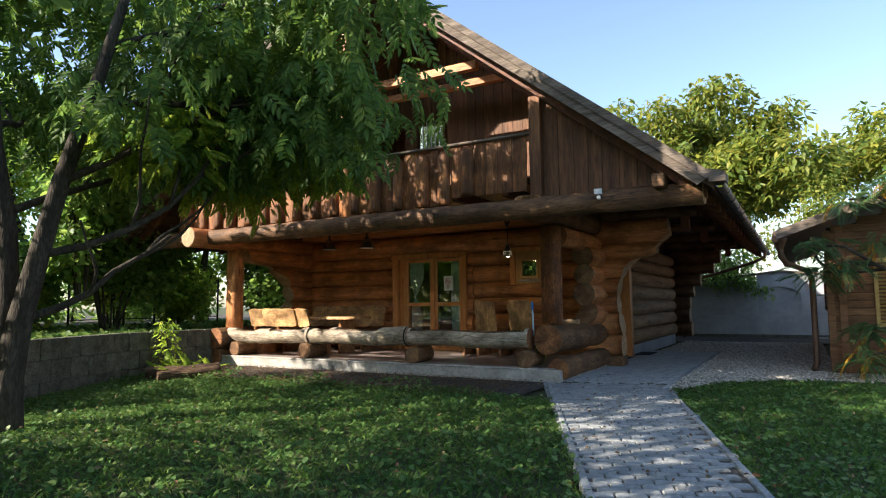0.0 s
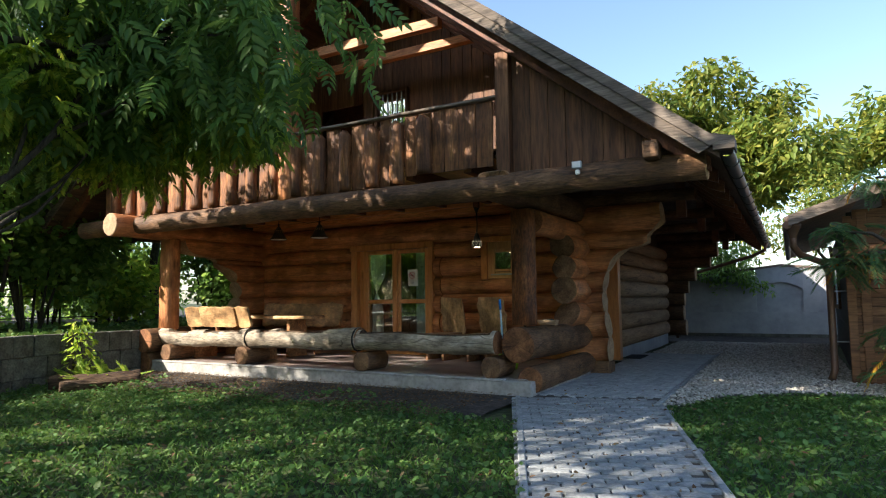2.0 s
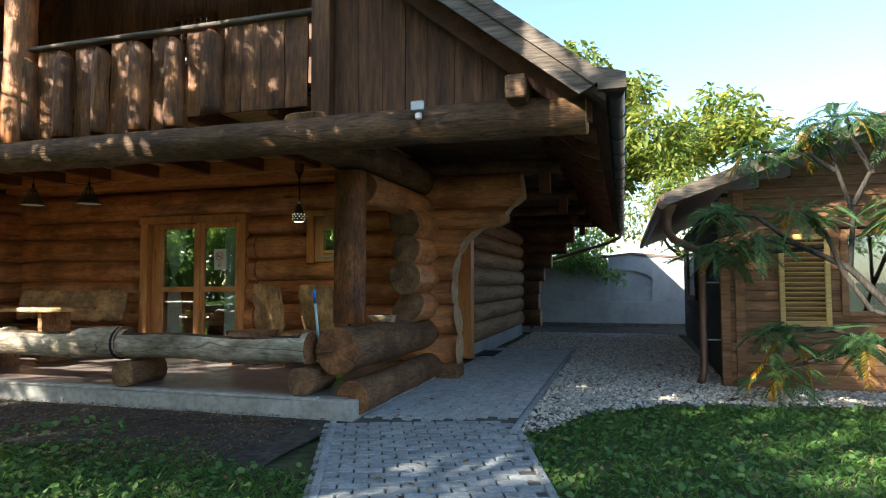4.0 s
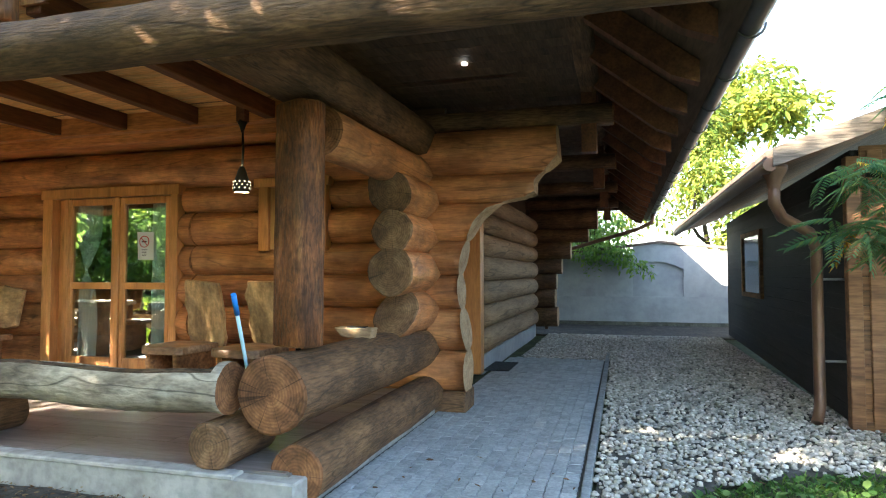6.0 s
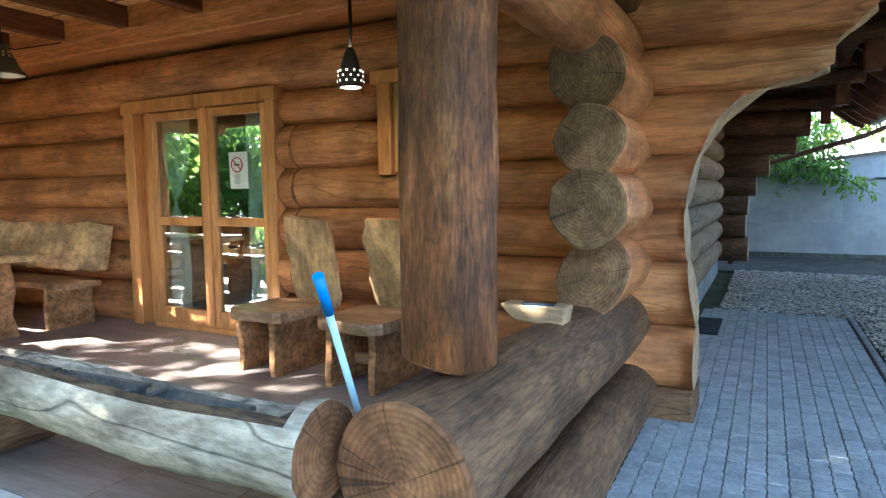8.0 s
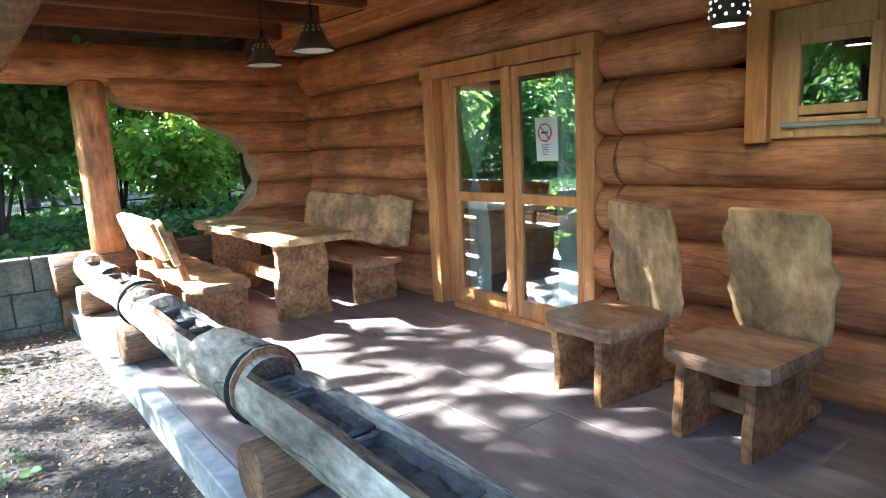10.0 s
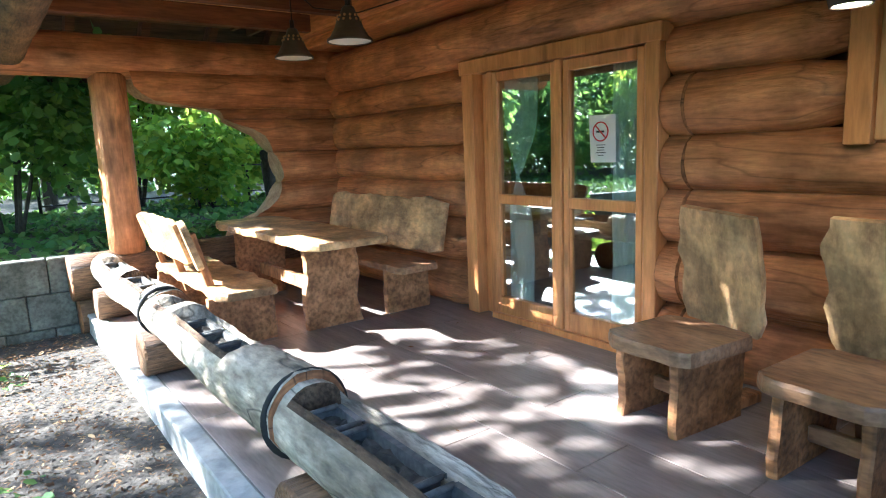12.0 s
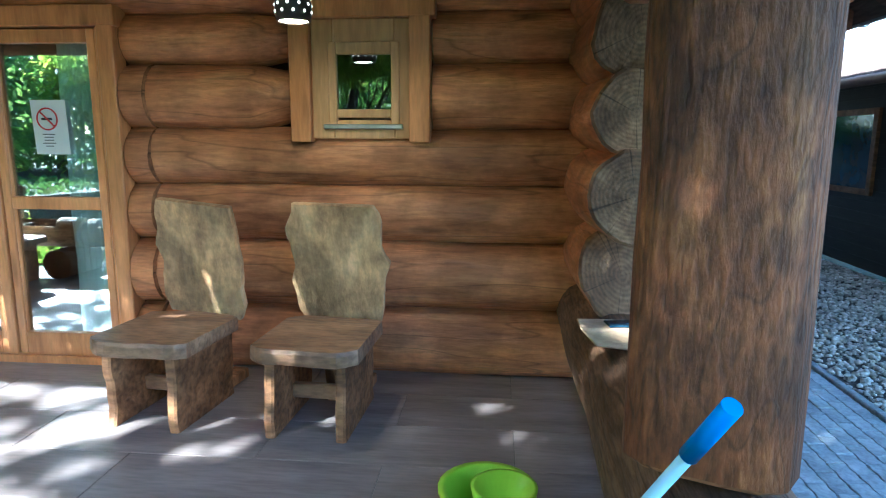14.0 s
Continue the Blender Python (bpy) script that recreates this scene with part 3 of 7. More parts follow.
def clumps_about(centre, size, n, r0, r1, seed):
    g = np.random.default_rng(seed)
    out = []
    for _ in range(n):
        d = g.normal(size=3)
        d /= np.linalg.norm(d)
        k = g.random() ** 0.45
        out.append((centre[0] + d[0] * size[0] * k, centre[1] + d[1] * size[1] * k, centre[2] + d[2] * size[2] * k, g.uniform(r0, r1)))
    return out

# ---- ground ----
FLOOR = 0.22


def ground_z(x, y):
    """The lawn falls a little towards the west and swells softly."""
    s = max(0.0, min(1.0, (-x - 7.0) / 4.0)) * max(0.0, min(1.0, (8.5 - y) / 4.0))
    return -0.16 * s + 0.02 * noise.noise(Vector((x * 0.5, y * 0.5, 3))) - 0.02


def build_ground():
    bm = bmesh.new()
    xs = [-600, -200, -80, -40, -28, -22] + [-18 + 0.5 * i for i in range(54)] + [11, 14, 20, 30, 60, 200, 600]
    ys = [-600, -200, -60, -25, -12] + [-8 + 0.5 * i for i in range(66)] + [28, 34, 45, 80, 200, 600]
    g = [[bm.verts.new((x, y, ground_z(x, y))) for y in ys] for x in xs]
    for i in range(len(xs) - 1):
        for j in range(len(ys) - 1):
            f = bm.faces.new((g[i][j], g[i + 1][j], g[i + 1][j + 1], g[i][j + 1]))
            f.smooth = True
    return tagged(link("ground", bm, LAWN), "shaded lawn of grass and creeping herbs", "ground", kind="structure")


build_ground()
# bare soil before the porch
bm = bmesh.new()
soil = [[bm.verts.new((x, y + 0.16 * noise.noise(Vector((x, y, 9))) * (1 if y < 9 else 0), 0.012 + 0.03 * max(0, noise.noise(Vector((x * 2, y * 2, 1)))) - (0.05 if y < 8.0 else 0))) for y in (7.75, 8.1, 8.35, 8.6, 8.85, 9.1, 9.46)] for x in [-11.3 + 0.25 * i for i in range(32)]]
for i in range(31):
    for j in range(6):
        bm.faces.new((soil[i][j], soil[i + 1][j], soil[i + 1][j + 1], soil[i][j + 1])).smooth = True
tagged(link("soil_bed", bm, SOIL), "bare dark soil along the porch edge", "soil", kind="structure")
# gravel bed under the loose stones
prism("gravel_bed", [(-1.86, 9.35), (-1.6, 9.75), (-1.38, 10.4), (-1.02, 10.8), (-0.5, 11.17), (0.1, 11.33), (0.9, 11.45), (3.2, 12.0), (3.2, 12.56), (0.35, 12.6), (0.35, 21), (-3.3, 21), (-3.3, 16.4), (-1.86, 16.4)], "z", -0.05, 0.012, SAND)
tagged(bpy.data.objects["gravel_bed"], "sandy bed under loose gravel", "gravel", kind="structure")
# soil whose dark colour also gives the shade at the wall's foot
prism("soil_strip", [(-4, 20.6), (2, 20.6), (8, 23.6), (-4, 23.6)], "z", -0.05, 0.02, SOIL)
tagged(bpy.data.objects["soil_strip"], "dark soil strip for the shaded ground before the white wall", "soil", kind="structure")

# ---- porch slab ----
slab = box("porch_slab", -11.45, -3.5, 9.45, 12.9, -0.3, FLOOR - 0.018, CONC, bevel=0.012)
tagged(slab, "raised concrete porch slab with pale edge", "porch", kind="structure")
edge = box("slab_edge", -11.45, -3.9, 9.44, 9.56, FLOOR - 0.03, FLOOR + 0.002, CONC, bevel=0.008)
tagged(edge, "pale concrete edging of the porch", "edging", kind="structure")

# ---- porch back wall of logs ----
COURSES = [0.2, 0.63, 1.05, 1.40, 1.74, 2.12, 2.42]
WALL_Y = 12.44
DOOR_L, DOOR_R, DOOR_T = -8.57, -6.59, 2.40
WIN_L, WIN_R, WIN_B, WIN_T = -5.52, -4.70, 1.70, 2.37
wall = empty("wall_porch", "stained round-log wall behind the porch", "log wall", "structure", at=(-7, 12.6, 0))


def wlog(x0, x1, z0, z1, parent=wall, m=LOG, **k):
    r = (z1 - z0) / 2 + 0.012
    o = log("log", (x0, WALL_Y, (z0 + z1) / 2), (x1, WALL_Y, (z0 + z1) / 2), r, m, None, **k)
    o.parent = parent
    o.matrix_parent_inverse = Matrix.Translation(-parent.location)
    return o


def adopt(o, parent):
    o.parent = parent
    o.matrix_parent_inverse = Matrix.Translation(-parent.location)
    return o


ARCH_Z = [0.1, 0.7, 1.07, 1.39, 1.72, 1.95, 2.06, 2.13, 2.175, 2.18, 2.34, 2.36, 2.55, 2.8, 3.0]
ARCH_X = [-3.2, -3.2, -3.26, -3.28, -3.21, -3.09, -2.98, -2.82, -2.56, -2.5, -2.5, -2.48, -2.26, -2.28, -2.28]


def east_clip(x0, zc):
    """The arched saw cut that ends the wall's logs beside the side door."""
    return lambda z: float(np.interp(zc + z, ARCH_Z, ARCH_X)) - x0


for i, (z0, z1) in enumerate(zip(COURSES, COURSES[1:])):
    zc = (z0 + z1) / 2
    wlog(-11.5, DOOR_L - 0.01, z0, z1, taper1=0.16)
    if z1 > WIN_B + 0.1 and z0 < WIN_T - 0.05:
        wlog(DOOR_R + 0.01, WIN_L - 0.01, z0, z1, taper1=0.18)
        wlog(WIN_R + 0.01, -2.35, z0, z1, end=END_CUT, clip1=east_clip(WIN_R + 0.01, zc), seg=0.12)
    else:
        wlog(DOOR_R + 0.01, -2.35, z0, z1, end=END_CUT, clip1=east_clip(DOOR_R + 0.01, zc), seg=0.12)
    if z1 < 2.3:
        adopt(log("log", (DOOR_R + 0.012, WALL_Y - 0.02, zc), (DOOR_R + 0.16, WALL_Y - 0.02, zc), (z1 - z0) / 2 + 0.012, LOG), wall)
wlog(-11.5, -2.2, 2.41, 2.87, end=END_CUT, clip1=east_clip(-11.5, 2.64))
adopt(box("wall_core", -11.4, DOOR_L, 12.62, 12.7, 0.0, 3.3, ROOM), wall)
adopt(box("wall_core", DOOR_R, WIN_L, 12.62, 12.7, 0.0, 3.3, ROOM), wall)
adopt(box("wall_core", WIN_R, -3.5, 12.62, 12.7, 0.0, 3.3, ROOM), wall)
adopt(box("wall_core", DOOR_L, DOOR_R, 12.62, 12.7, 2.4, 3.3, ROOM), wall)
# hewn plate above the header log
adopt(box("wall_plate", -11.2, -3.9, 11.98, 12.5, 2.9, 3.12, BEAM, bevel=0.015), wall)

# ---- west wing: logs with an arched cut ----
west = empty("wall_west", "stained log wing with an arched cut at the porch end", "log wall", "structure", at=(-11.3, 11, 0))
WX = -11.28
KEY_Z = [0.2, 0.8, 1.0, 1.08, 1.2, 1.44, 1.72, 1.95, 2.04, 2.08, 2.21, 2.23, 2.28, 2.4, 2.5, 2.7]
KEY_Y = [10.9, 10.95, 11.2, 11.36, 11.5, 11.61, 11.53, 11.38, 11.2, 11.02, 10.96, 10.9, 10.33, 10.1, 10.08, 10.08]


def west_clip(zc):
    """The keyhole curve sawn into the wing's logs."""
    return lambda z: float(np.interp(zc + z, KEY_Z, KEY_Y)) - 10.0


for z0, z1 in zip(COURSES[:-1], COURSES[1:-1] + [2.24]):
    zc, r = (z0 + z1) / 2, (z1 - z0) / 2 + 0.012
    adopt(log("log", (WX, 10.0, zc), (WX, 13, zc), r, LOG, end=END_CUT, clip0=west_clip(zc), seg=0.1), west)
adopt(log("log", (WX, 10.0, 2.44), (WX, 13, 2.44), 0.215, LOG, end=END_CUT, clip0=west_clip(2.44), seg=0.1), west)
adopt(log("log", (WX, 9.35, 0.58), (WX, 12.4, 0.6), 0.23, LOG_DARK, end=END), west)
adopt(log("log", (WX - 0.08, 9.4, 0.17), (WX - 0.08, 12.4, 0.2), 0.2, LOG_DARK, end=END), west)
adopt(log("beam_log", (WX, 8.6, 2.74), (WX, 13, 2.74), 0.21, LOG, end=END_CUT), west)

# ---- east wing: stub logs, big sill log, header ----
east = empty("wall_east", "log wing with stepped round log ends", "log wall", "structure", at=(-3.85, 11, 0))
EX = -3.73
adopt(log("sill_log", (EX - 0.01, 9.6, 0.672), (EX + 0.03, 12.6, 0.65), 0.24, LOG_DARK, r1=0.225, sides=24, rough=0.018), east)
adopt(log("base_log", (EX + 0.15, 9.62, 0.2), (EX + 0.13, 12.6, 0.2), 0.18, LOG_DARK, sides=20), east)
for z, r, y, cut in ((1.03, 0.2, 11.4, lambda h: 0.22 * (1 + h)), (1.43, 0.21, 11.45, None), (1.8, 0.19, 11.52, None), (2.15, 0.2, 11.35, lambda h: 0.12 * (1 - h))):
    adopt(log("log", (EX + 0.04, y, z), (EX + 0.03, 12.7, z), r + 0.01, LOG, end=END_GREY, cut0=cut, rough=0.03, sides=24), east)
adopt(log("header_log", (EX, 10.18, 2.42), (EX, 12.7, 2.44), 0.185, LOG, end=END), east)
adopt(log("beam_log", (EX - 0.05, 8.96, 2.78), (EX - 0.03, 14, 2.8), 0.25, LOG_DARK, end=END_GREY, flat=0.7, cut0=lambda h: 0.28 * max(0.0, 0.1 - h)), east)

adopt(box("base_block", -3.62, -3.19, 12.24, 12.66, -0.02, 0.23, LOG_DARK, bevel=0.02), east)

# ---- posts ----


def post(name, x, y, z0, z1, r, m, label):
    o = log(name, (x, y, z0), (x, y, z1), r, m, sides=20, rough=0.014, square=0.55)
    return tagged(o, label, "post", kind="structure")


hewn = post("porch_post", -3.795, 10.02, 0.935, 2.56, 0.178, POSTW, "weathered hewn log post on the sill log")
# hewn to a slab, its broad side turned to the porch
hewn.matrix_basis = Matrix.Translation((-3.795, 10.02, 0.935)) @ Matrix.Rotation(radians(-25), 4, "Z") @ Matrix.Diagonal((1.1, 0.72, 1, 1)) @ Matrix.Translation((3.795, -10.02, -0.935)) @ hewn.matrix_basis
tube("post_pin", [(-3.795, 10.02, 0.86), (-3.795, 10.02, 0.98)], 0.02, BLACKM)
tagged(bpy.data.objects["post_pin"], "short iron pin under the log post", "pin")
post("porch_post", -11.3, 9.9, 0.78, 2.56, 0.172, LOG, "orange stained log post at the porch corner")
post("balcony_post", -7.42, 9.1, 2.9, 6.6, 0.15, LOG, "brown log post rising past the balcony rail")

# ---- balcony ----
bal = empty("balcony", "balcony front of upright waney boards on a log", "balcony", "structure", at=(-7.5, 9.1, 2.8))
adopt(log("beam_log", (-12.85, 9.08, 2.76), (-1.22, 9.07, 2.76), 0.165, LOG_DARK, r1=0.17, sides=20, rough=0.02, end=END_CUT), bal)
random.seed(11)


def upright_slab(w, z0, z1, bulge, seed):
    """An upright waney slab: flat behind, bowed in front, with a rounded head when it bows."""
    bm = bmesh.new()
    nx, nz = 6, 12
    rows = []
    for j in range(nz + 1):
        v = j / nz
        z = z0 + (z1 - z0) * v
        head = 1.0 if not bulge or v < 0.88 else math.sqrt(max(0.05, 1 - ((v - 0.88) / 0.125) ** 2))
        half = w / 2 * head + 0.012 * noise.noise(Vector((z * 3.1, seed * 7.3, 0)))
        shift = 0.012 * noise.noise(Vector((z * 2.3, seed * 3.7, 5)))
        row = []
        for i in range(nx + 1):
            u = -1 + 2 * i / nx
            y = -0.012 - bulge * math.sqrt(max(0.0, 1 - u * u * 0.94)) * (0.7 + 0.3 * head) + 0.008 * noise.noise(Vector((u * 3, z * 5, seed)))
            row.append(bm.verts.new((shift + half * u, y, z)))
        row.append(bm.verts.new((shift + half, 0.016, z)))
        row.append(bm.verts.new((shift - half, 0.016, z)))
        rows.append(row)
    k = nx + 3
    for a, b in zip(rows, rows[1:]):
        for i in range(k):
            bm.faces.new((a[i], a[(i + 1) % k], b[(i + 1) % k], b[i])).smooth = bool(bulge) and i < nx
    bm.faces.new(rows[0][::-1])
    bm.faces.new(rows[-1])
    return bm


x, k = -12.25, 0
while x < -3.9:
    round_ = k % 2 == 1 and x < -5.0
    w = random.uniform(0.2, 0.24) if round_ else random.uniform(0.2, 0.29)
    z0 = 2.95 if x < -5.3 else 3.06
    o = link("board", upright_slab(w - 0.006, z0 - 3.45, random.uniform(3.86, 3.92) - 3.45 if round_ else 0.49, 0.075 if round_ else 0.0, k), SLAB_BOARD)
    o.location = (x + w / 2, 9.1 if round_ else 9.13 + random.uniform(-0.008, 0.008), 3.45)
    adopt(o, bal)
    x, k = x + w, k + 1
adopt(log("rail_cap", (-12.3, 9.12, 3.975), (-3.66, 9.12, 3.975), 0.05, FASCIA, flat=0.45, sides=10, rough=0.006), bal)
adopt(box("corner_post", -3.75, -3.56, 9.03, 9.21, 2.9, 4.55, BOARD), bal)
adopt(box("deck", -12.2, -3.6, 9.2, 11.6, 3.27, 3.31, BOARD), bal)
# gable boards beside the balcony
SLOPE = 0.79
EAVE_X, EAVE_Z = -1.05, 2.80


def roof_z(x):
    return EAVE_Z + SLOPE * (EAVE_X - x)


x = -3.55
while x < -1.75:
    w = random.uniform(0.19, 0.27)
    o = prism("gable_board", [(x, 2.9), (x + w - 0.006, 2.9), (x + w - 0.006, roof_z(x + w) - 0.1), (x, roof_z(x) - 0.1)], "y", 9.13 + random.uniform(0, 0.012), 9.17, BOARD)
    adopt(o, bal)
    x += w

adopt(box("purlin_end", -1.84, -1.67, 8.7, 9.16, 2.84, 3.03, LOG_DARK, bevel=0.012), bal)

# ---- porch ceiling and joists ----
bm = bmesh.new()
y = 9.2
while y < 12.3:
    bm_box(bm, -11.3, -3.9, y, y + 0.135, 3.2, 3.225, 0.004)
    y += 0.14
tagged(link("ceiling", bm, CEIL), "orange stained tongue and groove ceiling boards", "ceiling", kind="structure")
for k in range(8):
    xj = -10.75 + k * 0.93
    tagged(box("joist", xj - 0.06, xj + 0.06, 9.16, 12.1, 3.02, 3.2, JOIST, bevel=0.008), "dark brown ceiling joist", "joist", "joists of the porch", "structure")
box("trim_fascia", -11.3, -3.95, 11.86, 11.98, 3.0, 3.2, BEAM)
tagged(bpy.data.objects["trim_fascia"], "stained trim board below the joists", "trim", kind="structure")

# ---- upper gable wall ----
gab = empty("wall_gable", "upright boards of the loft wall, coloured dark as if shaded", "board wall", "structure", at=(-7.4, 11.5, 3.3))
openings = [(-8.63, -7.9, 4.0, 5.2), (-7.35, -6.7, 4.66, 5.3)]
x = -12.2
while x < -2.6:
    w = random.uniform(0.19, 0.26)
    top = min(roof_z(x + w), roof_z(-14.8 - x)) - 0.15
    spans = [(3.25, top)]
    for a, b, z0, z1 in openings:
        if x + w > a and x < b:
            spans = [(3.25, z0), (z1, top)]
    for z0, z1 in spans:
        if z1 - z0 > 0.05:
            adopt(box("board", x, x + w - 0.005, 11.5 + random.uniform(0, 0.012), 11.55, z0, z1, BOARD, bevel=0.003), gab)
    x += w
adopt(box("backing", -12.2, -2.6, 11.7, 11.75, 3.2, 4.0, JOIST), gab)
# dark sheet that stands for the unlit loft behind the openings
adopt(box("loft_dark", -9.2, -6.2, 12.4, 12.45, 3.8, 5.6, JOIST), gab)
lat = empty("window_loft", "small lattice loft window in a board frame", "window", "structure", at=(-7.03, 11.5, 4.98))
for a, b, c, d in ((-7.41, -7.35, 4.6, 5.36), (-6.7, -6.64, 4.6, 5.36), (-7.35, -6.7, 4.6, 4.66), (-7.35, -6.7, 5.3, 5.36)):
    adopt(box("window_frame", a, b, 11.45, 11.53, c, d, BOARD), lat)
adopt(box("pane", -7.35, -6.7, 11.52, 11.526, 4.66, 5.3, GLASS, bevel=0), lat)
for k in range(1, 6):
    adopt(box("glazing_bar", -7.35 + k * 0.108 - 0.006, -7.35 + k * 0.108 + 0.006, 11.5, 11.52, 4.66, 5.3, STEEL, bevel=0), lat)
tagged(box("collar_beam", -11.0, -5.2, 10.1, 10.24, 5.68, 5.84, BEAM), "stained collar beam under the gable roof", "beam", kind="structure")
tagged(box("collar_beam", -11.0, -4.9, 10.75, 10.88, 5.62, 5.76, BEAM), "stained collar beam under the gable roof", "beam", kind="structure")

# ---- roof ----
RIDGE_X = -7.4
# far end run past the house so that its shade covers the white wall
RY0, RY1 = 8.66, 23.1


def roof_side(s, name):
    """One slope, as a thick sheet with overlapping tile courses."""
    ob = empty(name, "brown tiled roof slope with grey weathered verge", "roof", "structure", at=(RIDGE_X, 15, roof_z(RIDGE_X)))
    bm = bmesh.new()
    xe = EAVE_X if s > 0 else 2 * RIDGE_X - EAVE_X
    ze, zr = EAVE_Z, roof_z(RIDGE_X)
    v = []
    for yy in (RY0 + 0.02, RY1):
        for dz in (-0.06, 0.0):
            v.append(bm.verts.new((xe, yy, ze + dz)))
            v.append(bm.verts.new((RIDGE_X, yy, zr + dz)))
    for q in ((0, 1, 3, 2), (4, 6, 7, 5), (0, 4, 5, 1), (2, 3, 7, 6), (0, 2, 6, 4), (1, 5, 7, 3)):
        bm.faces.new([v[i] for i in q])
    bmesh.ops.recalc_face_normals(bm, faces=bm.faces)
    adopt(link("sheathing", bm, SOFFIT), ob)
    bm = bmesh.new()
    n = 26
    for k in range(n):
        x0, x1 = xe + (RIDGE_X - xe) * k / n, xe + (RIDGE_X - xe) * (k + 1.15) / n
        z0, z1 = ze + (zr - ze) * k / n + 0.045, ze + (zr - ze) * (k + 1.15) / n + 0.02
        a = [bm.verts.new(p) for p in ((x0, RY0, z0), (x1, RY0, z1), (x1, RY1, z1), (x0, RY1, z0), (x0, RY0, z0 - 0.04), (x0, RY1, z0 - 0.04))]
        bm.faces.new(a[:4])
        bm.faces.new((a[0], a[3], a[5], a[4]))
    adopt(link("tile_courses", bm, ROOF), ob)
    # verge boards: two planks, one above the other
    for dy, off, h in ((0.0, -0.17, 0.16), (-0.025, -0.02, 0.14)):
        o = prism("verge_board", [(xe + (0.02 + 0.76 * (off - 0.12)) * s, ze + off - SLOPE * 0.76 * (off - 0.12)), (xe + (0.02 + 0.76 * (off + h - 0.12)) * s, ze + off + h - SLOPE * 0.76 * (off + h - 0.12)), (RIDGE_X, zr + off + h), (RIDGE_X, zr + off)], "y", RY0 + dy - 0.02, RY0 + dy + 0.018, FASCIA)
        adopt(o, ob)
    k = 0
    yy = RY0 + 0.35
    while yy < RY1:
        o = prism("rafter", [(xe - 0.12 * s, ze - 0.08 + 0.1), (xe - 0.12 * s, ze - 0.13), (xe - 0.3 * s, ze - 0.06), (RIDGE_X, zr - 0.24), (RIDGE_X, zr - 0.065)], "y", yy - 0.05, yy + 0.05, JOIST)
        adopt(o, ob)
        yy += 0.82
    return ob


roof_side(1, "roof_east")
roof_side(-1, "roof_west")

# eave gutter with its iron brackets, and the sloping outlet pipe
gut = empty("gutter", "grey half-round eave gutter with brackets and outlet pipe", "gutter", at=(EAVE_X, 15, EAVE_Z))
bm = bmesh.new()
prof = [(0.07 * math.cos(a), 0.07 * math.sin(a)) for a in [math.pi + math.pi * k / 8 for k in range(9)]]
rows = [[bm.verts.new((EAVE_X + 0.07 + u * sc, yy, EAVE_Z - 0.0 + w * sc)) for u, w in prof] for sc in (1.0, 0.93) for yy in (RY0 - 0.03, RY1)]
for a, b in ((0, 1), (3, 2)):
    for k in range(8):
        bm.faces.new((rows[a][k], rows[a][k + 1], rows[b][k + 1], rows[b][k])).smooth = True
adopt(link("channel", bm, GUTTER), gut)
yy = RY0 + 0.5
while yy < RY1:
    adopt(tube("bracket", [(EAVE_X + 0.076 + 0.078 * math.cos(a), yy, EAVE_Z + 0.078 * math.sin(a)) for a in [math.pi + math.pi * k / 8 for k in range(9)]], 0.008, GUTTER, sides=5), gut)
    yy += 0.82
adopt(tube("outlet_pipe", [(EAVE_X + 0.07, 20.9, EAVE_Z - 0.06), (EAVE_X + 0.03, 20.95, EAVE_Z - 0.25), (EAVE_X - 0.3, 21, EAVE_Z - 0.4), (-3.1, 21, 1.9), (-3.35, 21, 1.7), (-3.4, 21, 0.1)], 0.045, COPPER), gut)
adopt(prism("end_cap", [(EAVE_X - 0.06, EAVE_Z + 0.02), (EAVE_X + 0.15, EAVE_Z + 0.02), (EAVE_X + 0.15, EAVE_Z + 0.14), (EAVE_X - 0.06, EAVE_Z + 0.2)], "y", RY0 - 0.04, RY0 + 0.3, FASCIA), gut)

# outriggers carrying the eave, each with an upright
for yy in (12.5, 15.2, 17.9, 20.6):
    o = empty("eave_outrigger", "dark log outrigger with an upright carrying the eave", "beam", "structure", "outriggers under the eave", at=(-2.6, yy, 2.9))
    adopt(log("arm", (-4, yy, 2.98), (-1.75, yy, 2.98), 0.13, LOG_DARK, flat=0.8), o)
    adopt(box("upright", -2.05, -1.9, yy - 0.07, yy + 0.07, 2.6, 3.35, JOIST), o)
tagged(log("eave_purlin", (-1.98, 9.2, 3.28), (-1.98, 21.2, 3.28), 0.11, LOG_DARK, flat=0.8), "dark purlin under the eave", "beam", kind="structure")
bm = bmesh.new()
y = 9.2
while y < 21:
    bm_box(bm, -3.9, -1.99, y, y + 0.17, 3.2, 3.22, 0.003)
    y += 0.175
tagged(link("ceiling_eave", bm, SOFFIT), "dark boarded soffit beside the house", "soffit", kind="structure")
tagged(box("trim_eave_end", -4.2, -1.3, 20.92, 20.97, 2.84, 3.3, SOFFIT), "dark boards closing the far end of the eave", "trim", kind="structure")
dl = lathe("downlight", [(0.0, 0.0), (0.008, 0.0), (0.02, -0.003), (0.02, 0.01)], [glow_mat("downlight_glow", (1, 0.95, 0.85), 8.0)], at=(-2.95, 11.3, 3.19))
tagged(dl, "small round downlight set in the soffit", "light")

# ---- east side: doorway and side wall ----
side = empty("wall_side", "weathered pale log wall on a white plinth", "log wall", "structure", at=(-3.7, 17, 0))
zs = [0.24, 0.6, 0.95, 1.3, 1.66, 2.0, 2.34, 2.66]
